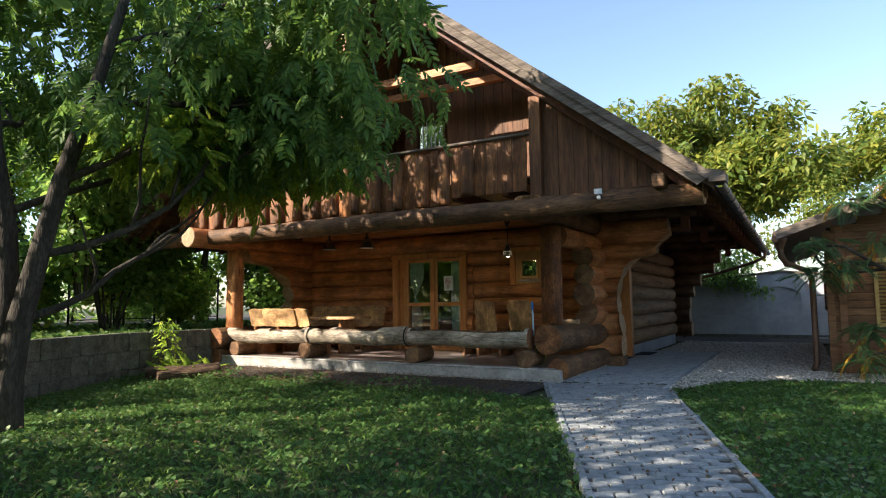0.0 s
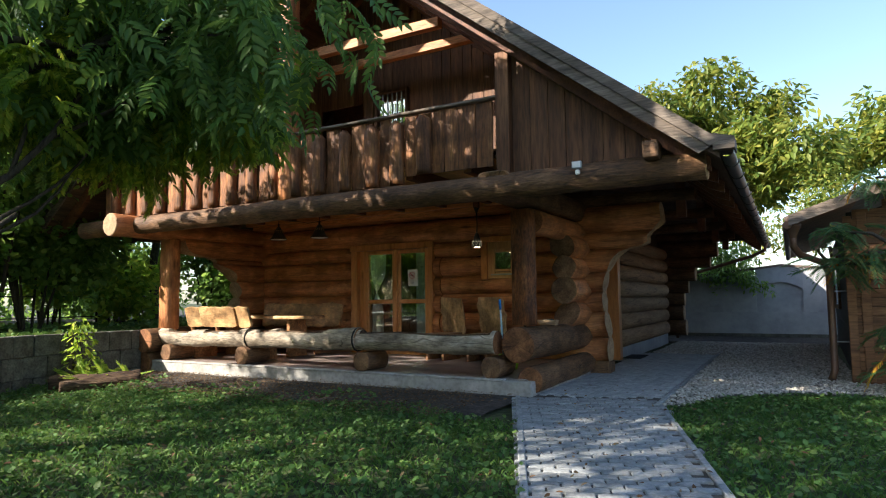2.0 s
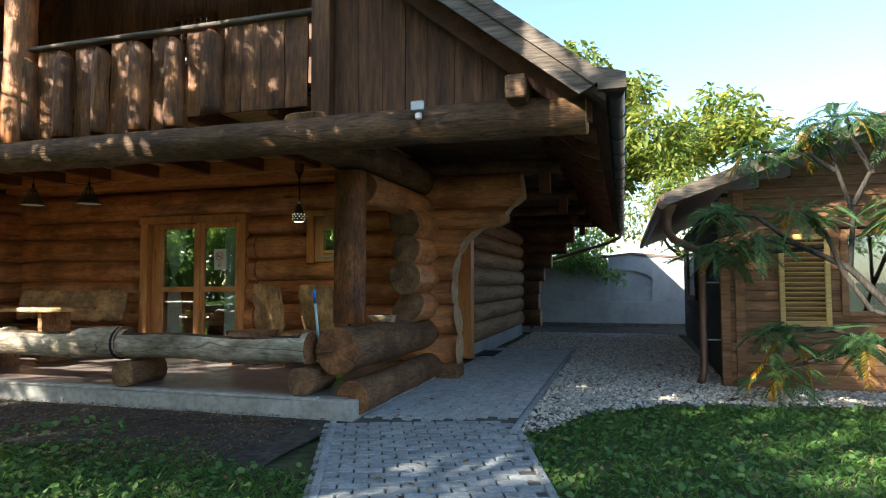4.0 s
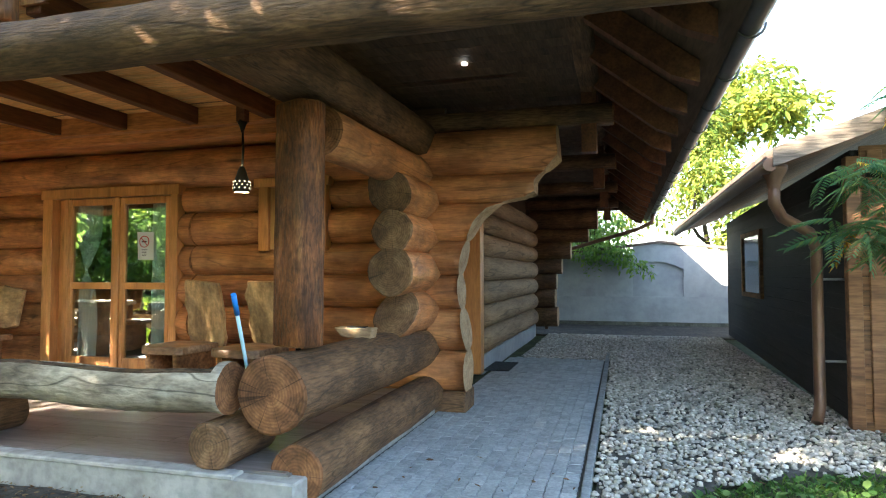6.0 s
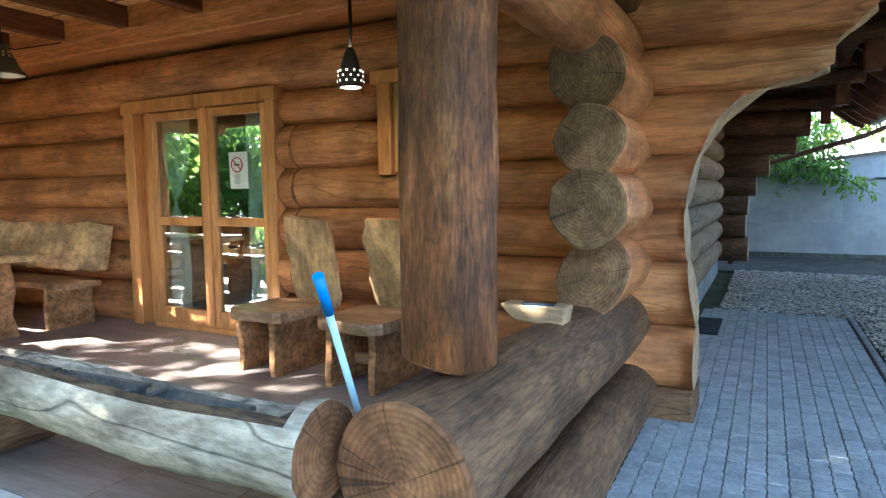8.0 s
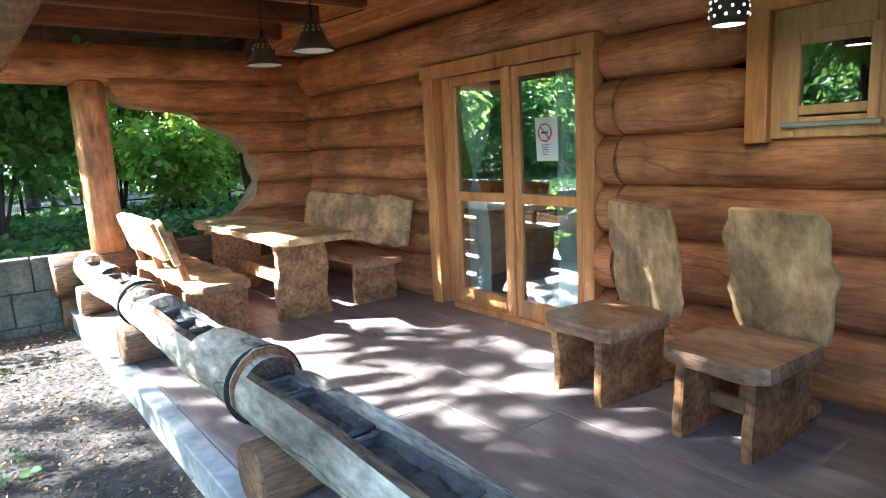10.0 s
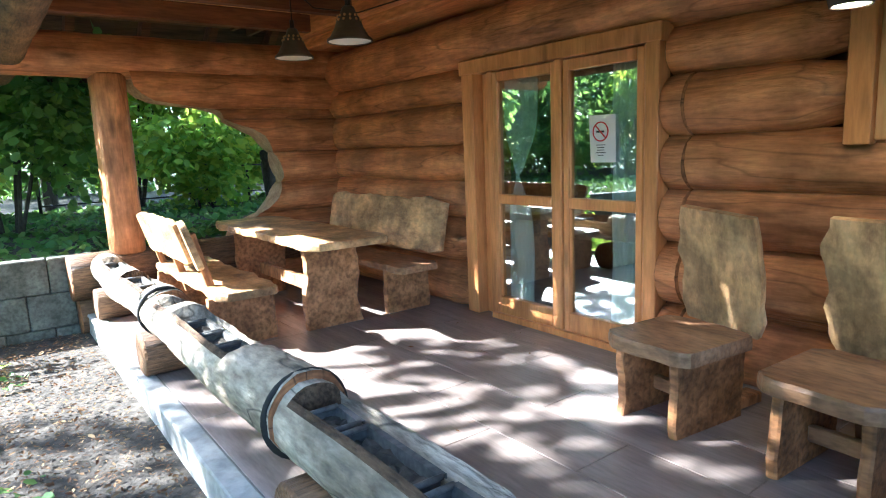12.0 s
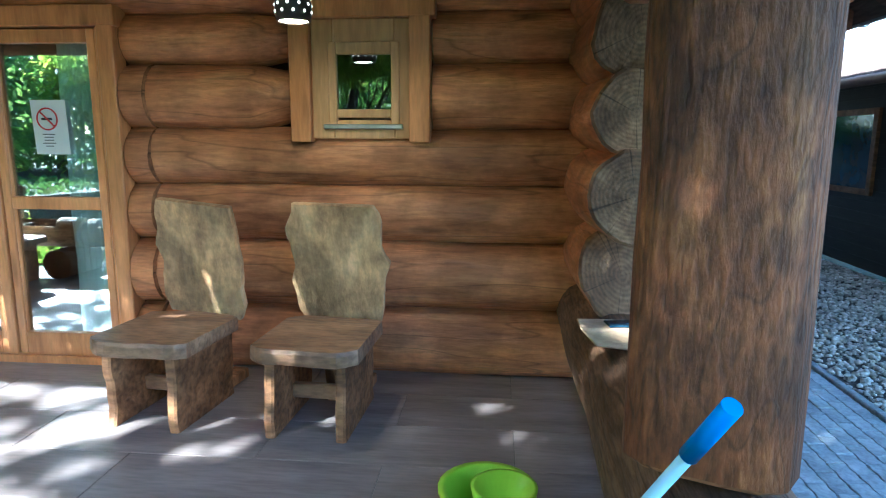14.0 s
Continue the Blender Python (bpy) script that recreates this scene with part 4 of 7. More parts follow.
for z0, z1 in zip(zs, zs[1:]):
    adopt(log("log", (-3.7, 14.85, (z0 + z1) / 2), (-3.7, 20.5, (z0 + z1) / 2), (z1 - z0) / 2 + 0.012, LOG_PALE, taper0=0.15, end=END), side)
adopt(box("plinth", -3.85, -3.58, 14.85, 20.5, -0.1, 0.25, PLASTER), side)
adopt(box("wall_core", -3.86, -3.8, 12.7, 20.5, 2.1, 3.3, ROOM), side)
for i, (z0, z1) in enumerate(zip(COURSES, COURSES[1:])):
    e = [-3.1, -3.15, -3.12, -3.0, -2.8, -2.4][i]
    adopt(log("log", (-4.2, 20.7, (z0 + z1) / 2), (e, 20.7, (z0 + z1) / 2), (z1 - z0) / 2 + 0.012, LOG_DARK, end=END_CUT), side)
adopt(log("log", (-4.2, 20.7, 2.64), (-2.2, 20.7, 2.64), 0.23, LOG_DARK, end=END_CUT), side)
adopt(log("log", (-4.2, 13.0, 2.3), (-4.2, 20, 2.3), 0.2, LOG_DARK), side)
sd = empty("door_side", "stained plank side door in a heavy frame", "door", "structure", at=(-3.75, 14, 0))
adopt(box("door_leaf", -3.85, -3.79, 13.05, 14.6, 0.05, 2.1, TRIM), sd)
for y0, y1 in ((12.85, 13.05), (14.62, 14.84)):
    adopt(box("jamb", -3.9, -3.56, y0, y1, 0.02, 2.2, TRIM), sd)
adopt(box("lintel", -3.9, -3.56, 12.85, 14.84, 2.2, 2.4, TRIM), sd)
tagged(box("door_mat", -3.72, -3.22, 14.9, 15.75, 0.035, 0.05, MAT), "black rubber door mat on the paving", "mat")

# ---- room behind the glass door ----
room = empty("wall_room", "room behind the glass door, coloured dark as if unlit", "room", "structure", at=(-7, 15, 0))
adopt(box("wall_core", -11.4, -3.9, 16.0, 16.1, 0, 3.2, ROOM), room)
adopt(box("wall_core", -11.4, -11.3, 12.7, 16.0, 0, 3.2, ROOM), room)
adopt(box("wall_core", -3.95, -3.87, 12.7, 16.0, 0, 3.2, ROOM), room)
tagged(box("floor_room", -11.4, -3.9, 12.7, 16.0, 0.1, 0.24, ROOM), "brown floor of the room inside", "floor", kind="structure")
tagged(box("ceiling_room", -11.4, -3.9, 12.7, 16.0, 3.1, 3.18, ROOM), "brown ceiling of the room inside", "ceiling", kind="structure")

# ---- white garden wall with a blind niche ----
ww = empty("wall_white", "white plastered garden wall with a blind arched niche", "garden wall", "structure", at=(-1, 23.7, 0))
WY = 23.6
NL, NR, NB, NS, NT = -1.4, -0.12, 0.78, 1.5, 1.72
arch = [(NL, NS)] + [(NL + (NR - NL) * k / 10, NS + (NT - NS) * math.sin(math.pi * k / 10)) for k in range(1, 10)] + [(NR, NS)]
adopt(prism("panel", [(-9, -0.2), (9, -0.2), (9, NB), (-9, NB)], "y", WY, WY + 0.25, PLASTER), ww)
adopt(prism("panel", [(-9, NB), (NL, NB), (NL, 1.93), (-2.8, 1.95), (-9, 1.9)], "y", WY, WY + 0.25, PLASTER), ww)
adopt(prism("panel", [(NR, NB), (9, NB), (9, 1.9), (1.2, 1.92), (NR, 2.12)], "y", WY, WY + 0.25, PLASTER), ww)
adopt(prism("panel", arch + [(NR, 2.12), (-0.7, 2.2), (NL, 1.93 + 0.2)], "y", WY, WY + 0.25, PLASTER), ww)
adopt(box("niche_back", NL, NR, WY + 0.08, WY + 0.2, NB, 1.9, PLASTER, bevel=0), ww)
adopt(prism("coping", [(-9, 1.9), (-2.8, 1.95), (-0.7, 2.2), (1.2, 2.0), (9, 1.9), (9, 1.97), (1.2, 2.07), (-0.7, 2.27), (-2.8, 2.02), (-9, 1.97)], "y", WY - 0.06, WY + 0.32, ROOF), ww)

adopt(box("plinth", -9, 9, WY - 0.03, WY, -0.1, 0.12, BLOCK), ww)

# ---- shed ----
shed = empty("shed", "brown boarded shed with a black side and low roof", "shed", "structure", at=(2, 15, 0))
SX, SY = 0.3, 12.55
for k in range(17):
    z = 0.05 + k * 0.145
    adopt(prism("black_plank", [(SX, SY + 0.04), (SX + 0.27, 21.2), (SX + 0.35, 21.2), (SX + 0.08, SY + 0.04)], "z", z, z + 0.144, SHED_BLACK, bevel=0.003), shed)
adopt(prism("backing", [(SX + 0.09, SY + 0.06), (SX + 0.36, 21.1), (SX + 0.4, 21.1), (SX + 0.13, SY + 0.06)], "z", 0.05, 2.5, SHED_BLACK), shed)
z = 0.08
while z < 3.4:
    x1 = 6.5
    x0 = SX - 0.03
    xs_ = max(x0, (z + 0.13 - 2.42) / 0.35)
    for a, b in ((xs_, 1.62), (2.75, x1)) if 0.9 < z < 1.98 else ((xs_, x1),):
        if b > a:
            adopt(box("plank", a, b, SY, SY + 0.035, z, z + 0.125, SHED, bevel=0.006), shed)
    z += 0.13
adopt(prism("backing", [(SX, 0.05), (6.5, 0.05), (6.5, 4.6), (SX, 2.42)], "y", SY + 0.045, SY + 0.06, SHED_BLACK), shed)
adopt(box("corner_post", SX - 0.05, SX + 0.06, SY - 0.03, SY + 0.08, 0.03, 2.45, SHED), shed)
adopt(box("corner_batten", SX + 0.12, SX + 0.24, SY - 0.025, SY, 0.05, 2.5, SHED), shed)
adopt(box("base_beam", SX - 0.02, 6.5, SY - 0.02, SY + 0.1, -0.02, 0.1, SHED), shed)
o = prism("roof_sheet", [(-0.5, 2.36), (6.8, 4.9), (6.8, 4.98), (-0.5, 2.44)], "y", 12.0, 21.6, ROOF)
adopt(o, shed)
adopt(prism("verge_board", [(-0.45, 2.3), (6.8, 4.82), (6.8, 4.99), (-0.45, 2.46)], "y", 11.96, 12.0, FASCIA), shed)
adopt(prism("soffit", [(-0.45, 2.34), (0.4, 2.63), (0.4, 2.6), (-0.45, 2.31)], "y", 12.0, 21.5, SHED), shed)
wn = empty("window_shed", "brown framed shed window before a black sheet", "window", "structure", at=(2.2, 12.5, 1.5))
for a, b, c, d in ((1.62, 1.7, 0.93, 2.0), (2.67, 2.75, 0.93, 2.0), (1.7, 2.67, 0.93, 1.0), (1.7, 2.67, 1.92, 2.0), (2.14, 2.22, 1.0, 1.92)):
    adopt(box("window_frame", a, b, SY - 0.02, SY + 0.05, c, d, SHED), wn)
adopt(box("pane", 1.7, 2.67, SY + 0.01, SY + 0.016, 1.0, 1.92, GLASS, bevel=0), wn)
# black sheet in place of the shed's unlit inside
adopt(box("dark_room", 1.62, 2.75, SY + 0.5, SY + 0.52, 0.9, 2.1, SHED_BLACK, bevel=0), wn)
lv = empty("shutter", "yellow louvred shutter on the shed wall", "shutter", at=(1.2, 12.5, 1.3))
for a, b, c, d in ((0.93, 0.99, 0.8, 1.95), (1.44, 1.5, 0.8, 1.95), (0.99, 1.44, 0.8, 0.87), (0.99, 1.44, 1.88, 1.95)):
    adopt(box("stile", a, b, SY - 0.05, SY - 0.01, c, d, LOUVER), lv)
for k in range(16):
    o = box("slat", 0.99, 1.44, -0.02, 0.02, -0.004, 0.004, LOUVER, bevel=0)
    o.location = (1.215, SY - 0.03, 0.9 + k * 0.062)
    o.rotation_euler = (radians(-40), 0, 0)
    adopt(o, lv)
sw = empty("window_shed_side", "dark side window with open board shutter", "window", "structure", at=(0.3, 17.7, 1.5))
for y0, y1, z0, z1 in ((16.9, 17.0, 1.0, 2.1), (18.4, 18.5, 1.0, 2.1), (17.0, 18.4, 1.0, 1.08), (17.0, 18.4, 2.02, 2.1)):
    adopt(box("window_frame", SX + 0.09, SX + 0.15, y0, y1, z0, z1, SHED), sw)
adopt(box("pane", SX + 0.115, SX + 0.121, 17.0, 18.4, 1.08, 2.02, SCREEN, bevel=0), sw)
pipe = empty("downpipe", "brown metal downpipe with hopper on the shed", "downpipe", at=(0, 12.5, 0))
adopt(tube("pipe", [(-0.4, 12.2, 2.22), (-0.4, 12.2, 2.02), (-0.32, 12.3, 1.9), (-0.02, 12.62, 1.78), (0.05, 12.7, 1.62), (0.05, 12.7, 0.18), (0.0, 12.62, 0.05)], 0.05, COPPER, sides=12), pipe)
adopt(lathe("hopper", [(0.05, 2.14), (0.06, 2.2), (0.11, 2.3), (0.115, 2.34), (0.1, 2.34)], COPPER, at=(-0.4, 12.2, 0)), pipe)
adopt(log("gutter_run", (-0.47, 12.0, 2.32), (-0.47, 21.5, 2.32), 0.06, COPPER, sides=10, rough=0.0, end=COPPER), pipe)
for zz in (0.6, 1.35):
    adopt(tube("clip", [(0.05, 12.7, zz), (0.3, 12.7, zz)], 0.012, STEEL, sides=6), pipe)

# ---- retaining wall ----
RET = [(-11.5, 9.5), (-11.62, 7.4), (-10.9, 5.4), (-9.9, 3.4), (-8.9, 1.0), (-8.2, -3.0)]
ret = empty("wall_retaining", "grey concrete block retaining wall, two courses", "retaining wall", "structure", at=(-11, 6, 0))
for (xa, ya), (xb, yb) in zip(RET, RET[1:]):
    ln = math.hypot(xb - xa, yb - ya)
    n = max(1, round(ln / 0.4))
    ang = math.atan2(yb - ya, xb - xa)
    for c in range(3):
        for k in range(n):
            u = (k + 0.5 + (0.25 if c % 2 else -0.25)) / n
            cx, cy = xa + (xb - xa) * u, ya + (yb - ya) * u
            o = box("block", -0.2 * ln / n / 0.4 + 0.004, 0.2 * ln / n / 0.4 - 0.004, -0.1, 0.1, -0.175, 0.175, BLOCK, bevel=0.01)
            o.matrix_basis = Matrix.Translation((cx, cy, -0.1 + c * 0.355)) @ Matrix.Rotation(ang + random.uniform(-0.012, 0.012), 4, "Z")
            adopt(o, ret)
bank = [(-11.6, 9.6), (-11.7, 7.4), (-11.0, 5.4), (-10.0, 3.4), (-9.0, 1.0), (-8.3, -3), (-40, -3), (-40, 30), (-11.6, 30)]
prism("ground_bank", bank, "z", -0.3, 0.7, SOIL)
tagged(bpy.data.objects["ground_bank"], "raised garden bank behind the retaining wall", "ground", kind="structure")

# ---- porch door with two glazed leaves ----
door = empty("door_porch", "pine double door with glazed leaves, closed", "door", "structure", at=(-7.58, 12.3, FLOOR))
DY = 12.26


def dbox(name, x0, x1, z0, z1, y0=None, y1=None, m=TRIM, parent=door, bevel=0.006):
    return adopt(box(name, x0, x1, DY - 0.01 if y0 is None else y0, DY + 0.06 if y1 is None else y1, z0, z1, m, bevel=bevel), parent)


dbox("casing", DOOR_L, DOOR_L + 0.15, FLOOR, 2.36, DY - 0.03, DY + 0.1)
dbox("casing", DOOR_R - 0.1, DOOR_R, FLOOR, 2.36, DY - 0.03, DY + 0.1)
dbox("head_casing", DOOR_L - 0.03, DOOR_R + 0.02, 2.33, 2.45, DY - 0.035, DY + 0.1)
dbox("jamb", DOOR_L + 0.15, DOOR_L + 0.33, FLOOR, 2.33, DY + 0.08, DY + 0.2)
dbox("jamb", DOOR_L + 0.3, DOOR_L + 0.37, FLOOR, 2.33, DY, DY + 0.2)
dbox("jamb", DOOR_R - 0.13, DOOR_R - 0.1, FLOOR, 2.33, DY, DY + 0.2)
dbox("threshold", DOOR_L + 0.33, DOOR_R - 0.1, FLOOR - 0.01, FLOOR + 0.05, DY - 0.03, DY + 0.15)
for x0, x1 in ((-8.2, -7.49), (-7.42, -6.72)):
    leaf = new("door_leaf")
    leaf.location = (x0, DY, FLOOR)
    adopt(leaf, door)

    def lbox(name, a, b, c, d, y0, y1, m):
        o = box(name, a, b, y0, y1, c, d, m, bevel=0.005 if m is not GLASS else 0)
        o.parent = leaf
        o.matrix_parent_inverse = Matrix.Translation(-Vector((x0, DY, FLOOR)))
        return o
    lbox("stile", x0, x0 + 0.055, FLOOR + 0.05, 2.32, DY, DY + 0.06, TRIM)
    lbox("stile", x1 - 0.055, x1, FLOOR + 0.05, 2.32, DY, DY + 0.06, TRIM)
    lbox("rail", x0 + 0.055, x1 - 0.055, FLOOR + 0.05, 0.42, DY, DY + 0.06, TRIM)
    lbox("rail", x0 + 0.055, x1 - 0.055, 1.23, 1.31, DY, DY + 0.06, TRIM)
    lbox("rail", x0 + 0.055, x1 - 0.055, 2.24, 2.32, DY, DY + 0.06, TRIM)
    lbox("pane", x0 + 0.055, x1 - 0.055, 0.42, 1.23, DY + 0.03, DY + 0.036, GLASS).visible_shadow = False
    lbox("pane", x0 + 0.055, x1 - 0.055, 1.31, 2.24, DY + 0.03, DY + 0.036, GLASS).visible_shadow = False
    lbox("glazing_bead", x0 + 0.055, x0 + 0.068, 0.42, 2.24, DY + 0.005, DY + 0.03, TRIM)
dbox("meeting_strip", -7.5, -7.43, FLOOR + 0.05, 2.33, DY - 0.012, DY + 0.04)


def curtain(x0, x1, tie, label):
    """Pleated cloth from a rail; tie: height at which it is gathered, or nothing."""
    bm = bmesh.new()
    nx, nz = 40, 30
    g = []
    for j in range(nz + 1):
        z = 0.3 + 1.95 * j / nz
        squeeze = 1.0 if tie is None else 1 - 0.72 * math.exp(-((z - tie) / 0.22) ** 2) - (0.25 if z < tie else 0)
        row = []
        for i in range(nx + 1):
            u = i / nx
            x = x0 + (x1 - x0) * (0.35 + (u - 0.35) * squeeze)
            row.append(bm.verts.new((x, 12.335 + 0.022 * math.sin(u * 44) * (0.5 + 0.5 * squeeze) + 0.006 * math.sin(z * 9 + u * 7), z)))
        g.append(row)
    for a, b in zip(g, g[1:]):
        for i in range(nx):
            bm.faces.new((a[i], a[i + 1], b[i + 1], b[i])).smooth = True
    o = link("curtain", bm, CURTAIN)
    md = o.modifiers.new("cloth", "SOLIDIFY")
    md.thickness = 0.004
    return tagged(o, label, "curtain", "curtains at the door")


curtain(-8.13, -7.75, 1.5, "pale green curtain gathered by a tie")
curtain(-7.02, -6.74, None, "pale green pleated curtain hanging straight")

# paper notice on the glass
sign = empty("notice", "white paper no-smoking notice stuck on the door glass", "sign", at=(-7.07, DY + 0.02, 1.74))


def flat_on_sign(name, bm, m):
    o = link(name, bm, m, sign)
    return o


bm = bmesh.new()
n = 6
g = [[bm.verts.new((-0.115 + 0.23 * i / n + 0.015 * (1 - j / n), -0.004 - 0.012 * (i / n) ** 2 * (1 - j / n), -0.165 + 0.33 * j / n)) for j in range(n + 1)] for i in range(n + 1)]
for i in range(n):
    for j in range(n):
        bm.faces.new((g[i][j], g[i + 1][j], g[i + 1][j + 1], g[i][j + 1]))
o = flat_on_sign("sheet", bm, PAPER)
md = o.modifiers.new("thick", "SOLIDIFY")
md.thickness = 0.001
bm = bmesh.new()
tube_into(bm, [(0.065 * math.cos(a), -0.02, 0.05 + 0.065 * math.sin(a)) for a in [2 * math.pi * k / 24 for k in range(25)]], 0.005, 6)
tube_into(bm, [(-0.045, -0.021, 0.095), (0.045, -0.021, 0.005)], 0.005, 6)
flat_on_sign("ring", bm, RED)
bm = bmesh.new()
bm_box(bm, -0.038, 0.03, -0.019, -0.017, 0.043, 0.057)
for k, w in enumerate((0.08, 0.06, 0.06, 0.085, 0.05)):
    bm_box(bm, -w / 2, w / 2, -0.019, -0.017, -0.045 - k * 0.018, -0.04 - k * 0.018)
flat_on_sign("print", bm, INK)["kind"] = "stuff"

# ---- small window ----
win = empty("window_porch", "small pine window set in the log wall", "window", "structure", at=(-5.1, 12.3, 2.0))
WYF = 12.24
for a, b, c, d, y0 in ((WIN_L - 0.0, WIN_L + 0.12, 1.66, 2.4, -0.03), (WIN_R - 0.12, WIN_R, 1.66, 2.4, -0.03), (WIN_L - 0.06, WIN_R + 0.03, 2.36, 2.46, -0.035)):
    adopt(box("casing", a, b, WYF + y0, WYF + 0.1, c, d, TRIM), win)
for a, b, c, d in ((-5.4, -5.27, 1.68, 2.36), (-4.91, -4.8, 1.68, 2.36), (-5.27, -4.91, 2.2, 2.36), (-5.27, -4.91, 1.68, 1.79)):
    adopt(box("window_frame", a, b, WYF + 0.02, WYF + 0.12, c, d, WINWOOD), win)
for a, b, c, d in ((-5.3, -5.25, 1.76, 2.23), (-4.93, -4.88, 1.76, 2.23), (-5.25, -4.93, 2.16, 2.23), (-5.25, -4.93, 1.8, 1.85)):
    adopt(box("sash", a, b, WYF + 0.005, WYF + 0.05, c, d, WINWOOD), win)
adopt(box("window_sill", -5.33, -4.86, WYF - 0.01, WYF + 0.05, 1.735, 1.765, STEEL), win)
adopt(box("pane", -5.25, -4.93, WYF + 0.03, WYF + 0.036, 1.85, 2.16, GLASS, bevel=0), win)

# ---- trough railing: three hollowed logs on stub logs ----


def trough(x0, x1, y0, y1, z0, z1, r0, r1, m, label, slots):
    """A hollowed log along x; slots: (from, to) stretches cut open at the top."""
    n, sides = 72, 30
    bm = bmesh.new()
    sd = random.uniform(0, 50)
    rings = []
    for i in range(n + 1):
        u = i / n
        x = x0 + (x1 - x0) * u
        r = r0 + (r1 - r0) * u
        yc, zc = y0 + (y1 - y0) * u, z0 + (z1 - z0) * u + 0.012 * math.sin(u * 9 + sd)
        open_ = any(a < x < b for a, b in slots)
        ring = []
        for k in range(sides):
            a = 2 * math.pi * k / sides + math.pi / 2
            d = r * (1 + 0.09 * noise.noise(Vector((x * 2.2 + sd, math.cos(a), math.sin(a))))) + 0.008 * noise.noise(Vector((x * 9, a * 3, sd)))
            y, z = d * math.cos(a), d * math.sin(a)
            if open_ and math.sin(a) > 0.6:
                if -0.5 < math.cos(a) < 0.75:
                    z = -0.35 * r + 0.012 * noise.noise(Vector((x * 12, a, 2)))
                    y *= 0.9
            ring.append(bm.verts.new((x, yc + y, zc + z)))
        rings.append(ring)
    for a, b in zip(rings, rings[1:]):
        for k in range(sides):
            f = bm.faces.new((a[k], a[(k + 1) % sides], b[(k + 1) % sides], b[k]))
            f.smooth = True
            if math.sin(2 * math.pi * (k + 0.5) / sides + math.pi / 2) > 0.6:
                mid = (a[k].co + b[k].co) / 2
                if any(p < mid.x < q for p, q in slots):
                    f.material_index = 1
                    f.smooth = False
    for ring, flip in ((rings[0], True), (rings[-1], False)):
        f = bm.faces.new(ring[::-1] if flip else ring)
        f.material_index = 2
    bmesh.ops.recalc_face_normals(bm, faces=bm.faces)
    c = Vector(((x0 + x1) / 2, (y0 + y1) / 2, (z0 + z1) / 2))
    bmesh.ops.translate(bm, vec=-c, verts=bm.verts)
    o = link("trough_log", bm, [m, ROT, END])
    o.location = c
    return tagged(o, label, "log planter", "hollowed log planters of the railing")


TY = 9.66
SLOTS = [[(-10.85, -10.3), (-9.9, -9.0)], [(-8.55, -8.25), (-8.05, -7.05)], [(-6.36, -4.12)]]
trough(-11.15, -8.72, TY, TY + 0.02, 0.64, 0.66, 0.15, 0.165, LOG_GREY, "grey barked hollow log planter with empty troughs", SLOTS[0])
trough(-8.85, -6.42, TY - 0.01, TY, 0.66, 0.69, 0.15, 0.175, LOG_GREY, "grey barked hollow log planter with plastic trays", SLOTS[1])
trough(-6.5, -4.05, TY, TY - 0.02, 0.69, 0.68, 0.16, 0.165, LOG_GREY, "sun-bleached hollow log planter with soil trays", SLOTS[2])


# black rings that stand for the shade in the gap between overlapping logs
def gap_ring(x, r, z):
    o = tube("dark_collar", [(x, TY + r * math.cos(a), z + r * math.sin(a)) for a in [2 * math.pi * k / 28 for k in range(29)]], 0.014, SHED_BLACK, sides=8)
    return tagged(o, "black ring standing for the shaded gap at the log joint", "collar")


gap_ring(-8.78, 0.165, 0.67)
gap_ring(-6.45, 0.178, 0.69)
for x, r in ((-6.28, 0.155), (-8.85, 0.165), (-4.1, 0.155), (-10.85, 0.16)):
    o = log("stub_log", (x, 9.5, FLOOR + r - 0.012), (x, 10.02, FLOOR + r - 0.012), r, LOG_DARK, end=END_GREY, flat=0.9, sides=20)
    tagged(o, "short log stub carrying the trough railing", "log", "stub logs under the railing")


def planter(x0, x1, y, z, tilt):
    """A grey plastic window-box tray with a rolled rim and soil."""
    e = empty("planter_tray", "weathered grey plastic tray with dry soil", "planter", group="trays in the logs", at=((x0 + x1) / 2, y, z))
    h, w, L = 0.085, 0.066, (x1 - x0) / 2
    bm = bmesh.new()
    pr = [(-w - 0.014, h - 0.014), (-w - 0.014, h), (-w + 0.004, h), (-w * 0.8, 0.006), (w * 0.8, 0.006), (w - 0.004, h), (w + 0.014, h), (w + 0.014, h - 0.014)]
    g = [[bm.verts.new((s * L, a, b)) for a, b in pr] for s in (-1, 1)]
    for k in range(len(pr) - 1):
        bm.faces.new((g[0][k], g[0][k + 1], g[1][k + 1], g[1][k]))
    for q in g:
        bm.faces.new(q[2:6])
    o = part("tray", bm, TRAY, e)
    md = o.modifiers.new("thick", "SOLIDIFY")
    md.thickness = 0.005
    for s in (-1, 1):
        bm = bmesh.new()
        tube_into(bm, [(s * L, -w, h), (s * L, w, h)], 0.011, 8)
        part("end_rim", bm, TRAY, e)
    bm = bmesh.new()
    gg = [[bm.verts.new((-L * 0.97 + 2 * L * 0.97 * i / 14, -w * 0.88 + 2 * w * 0.88 * j / 5, h * 0.6 + 0.022 * noise.noise(Vector((i * 1.7 + x0 * 9, j * 1.9, 4))))) for j in range(6)] for i in range(15)]
    for i in range(14):
        for j in range(5):
            bm.faces.new((gg[i][j], gg[i + 1][j], gg[i + 1][j + 1], gg[i][j + 1]))
    part("soil", bm, SOIL, e, "dry crumbly soil")
    e.rotation_euler = (0, radians(tilt), 0)
    return e


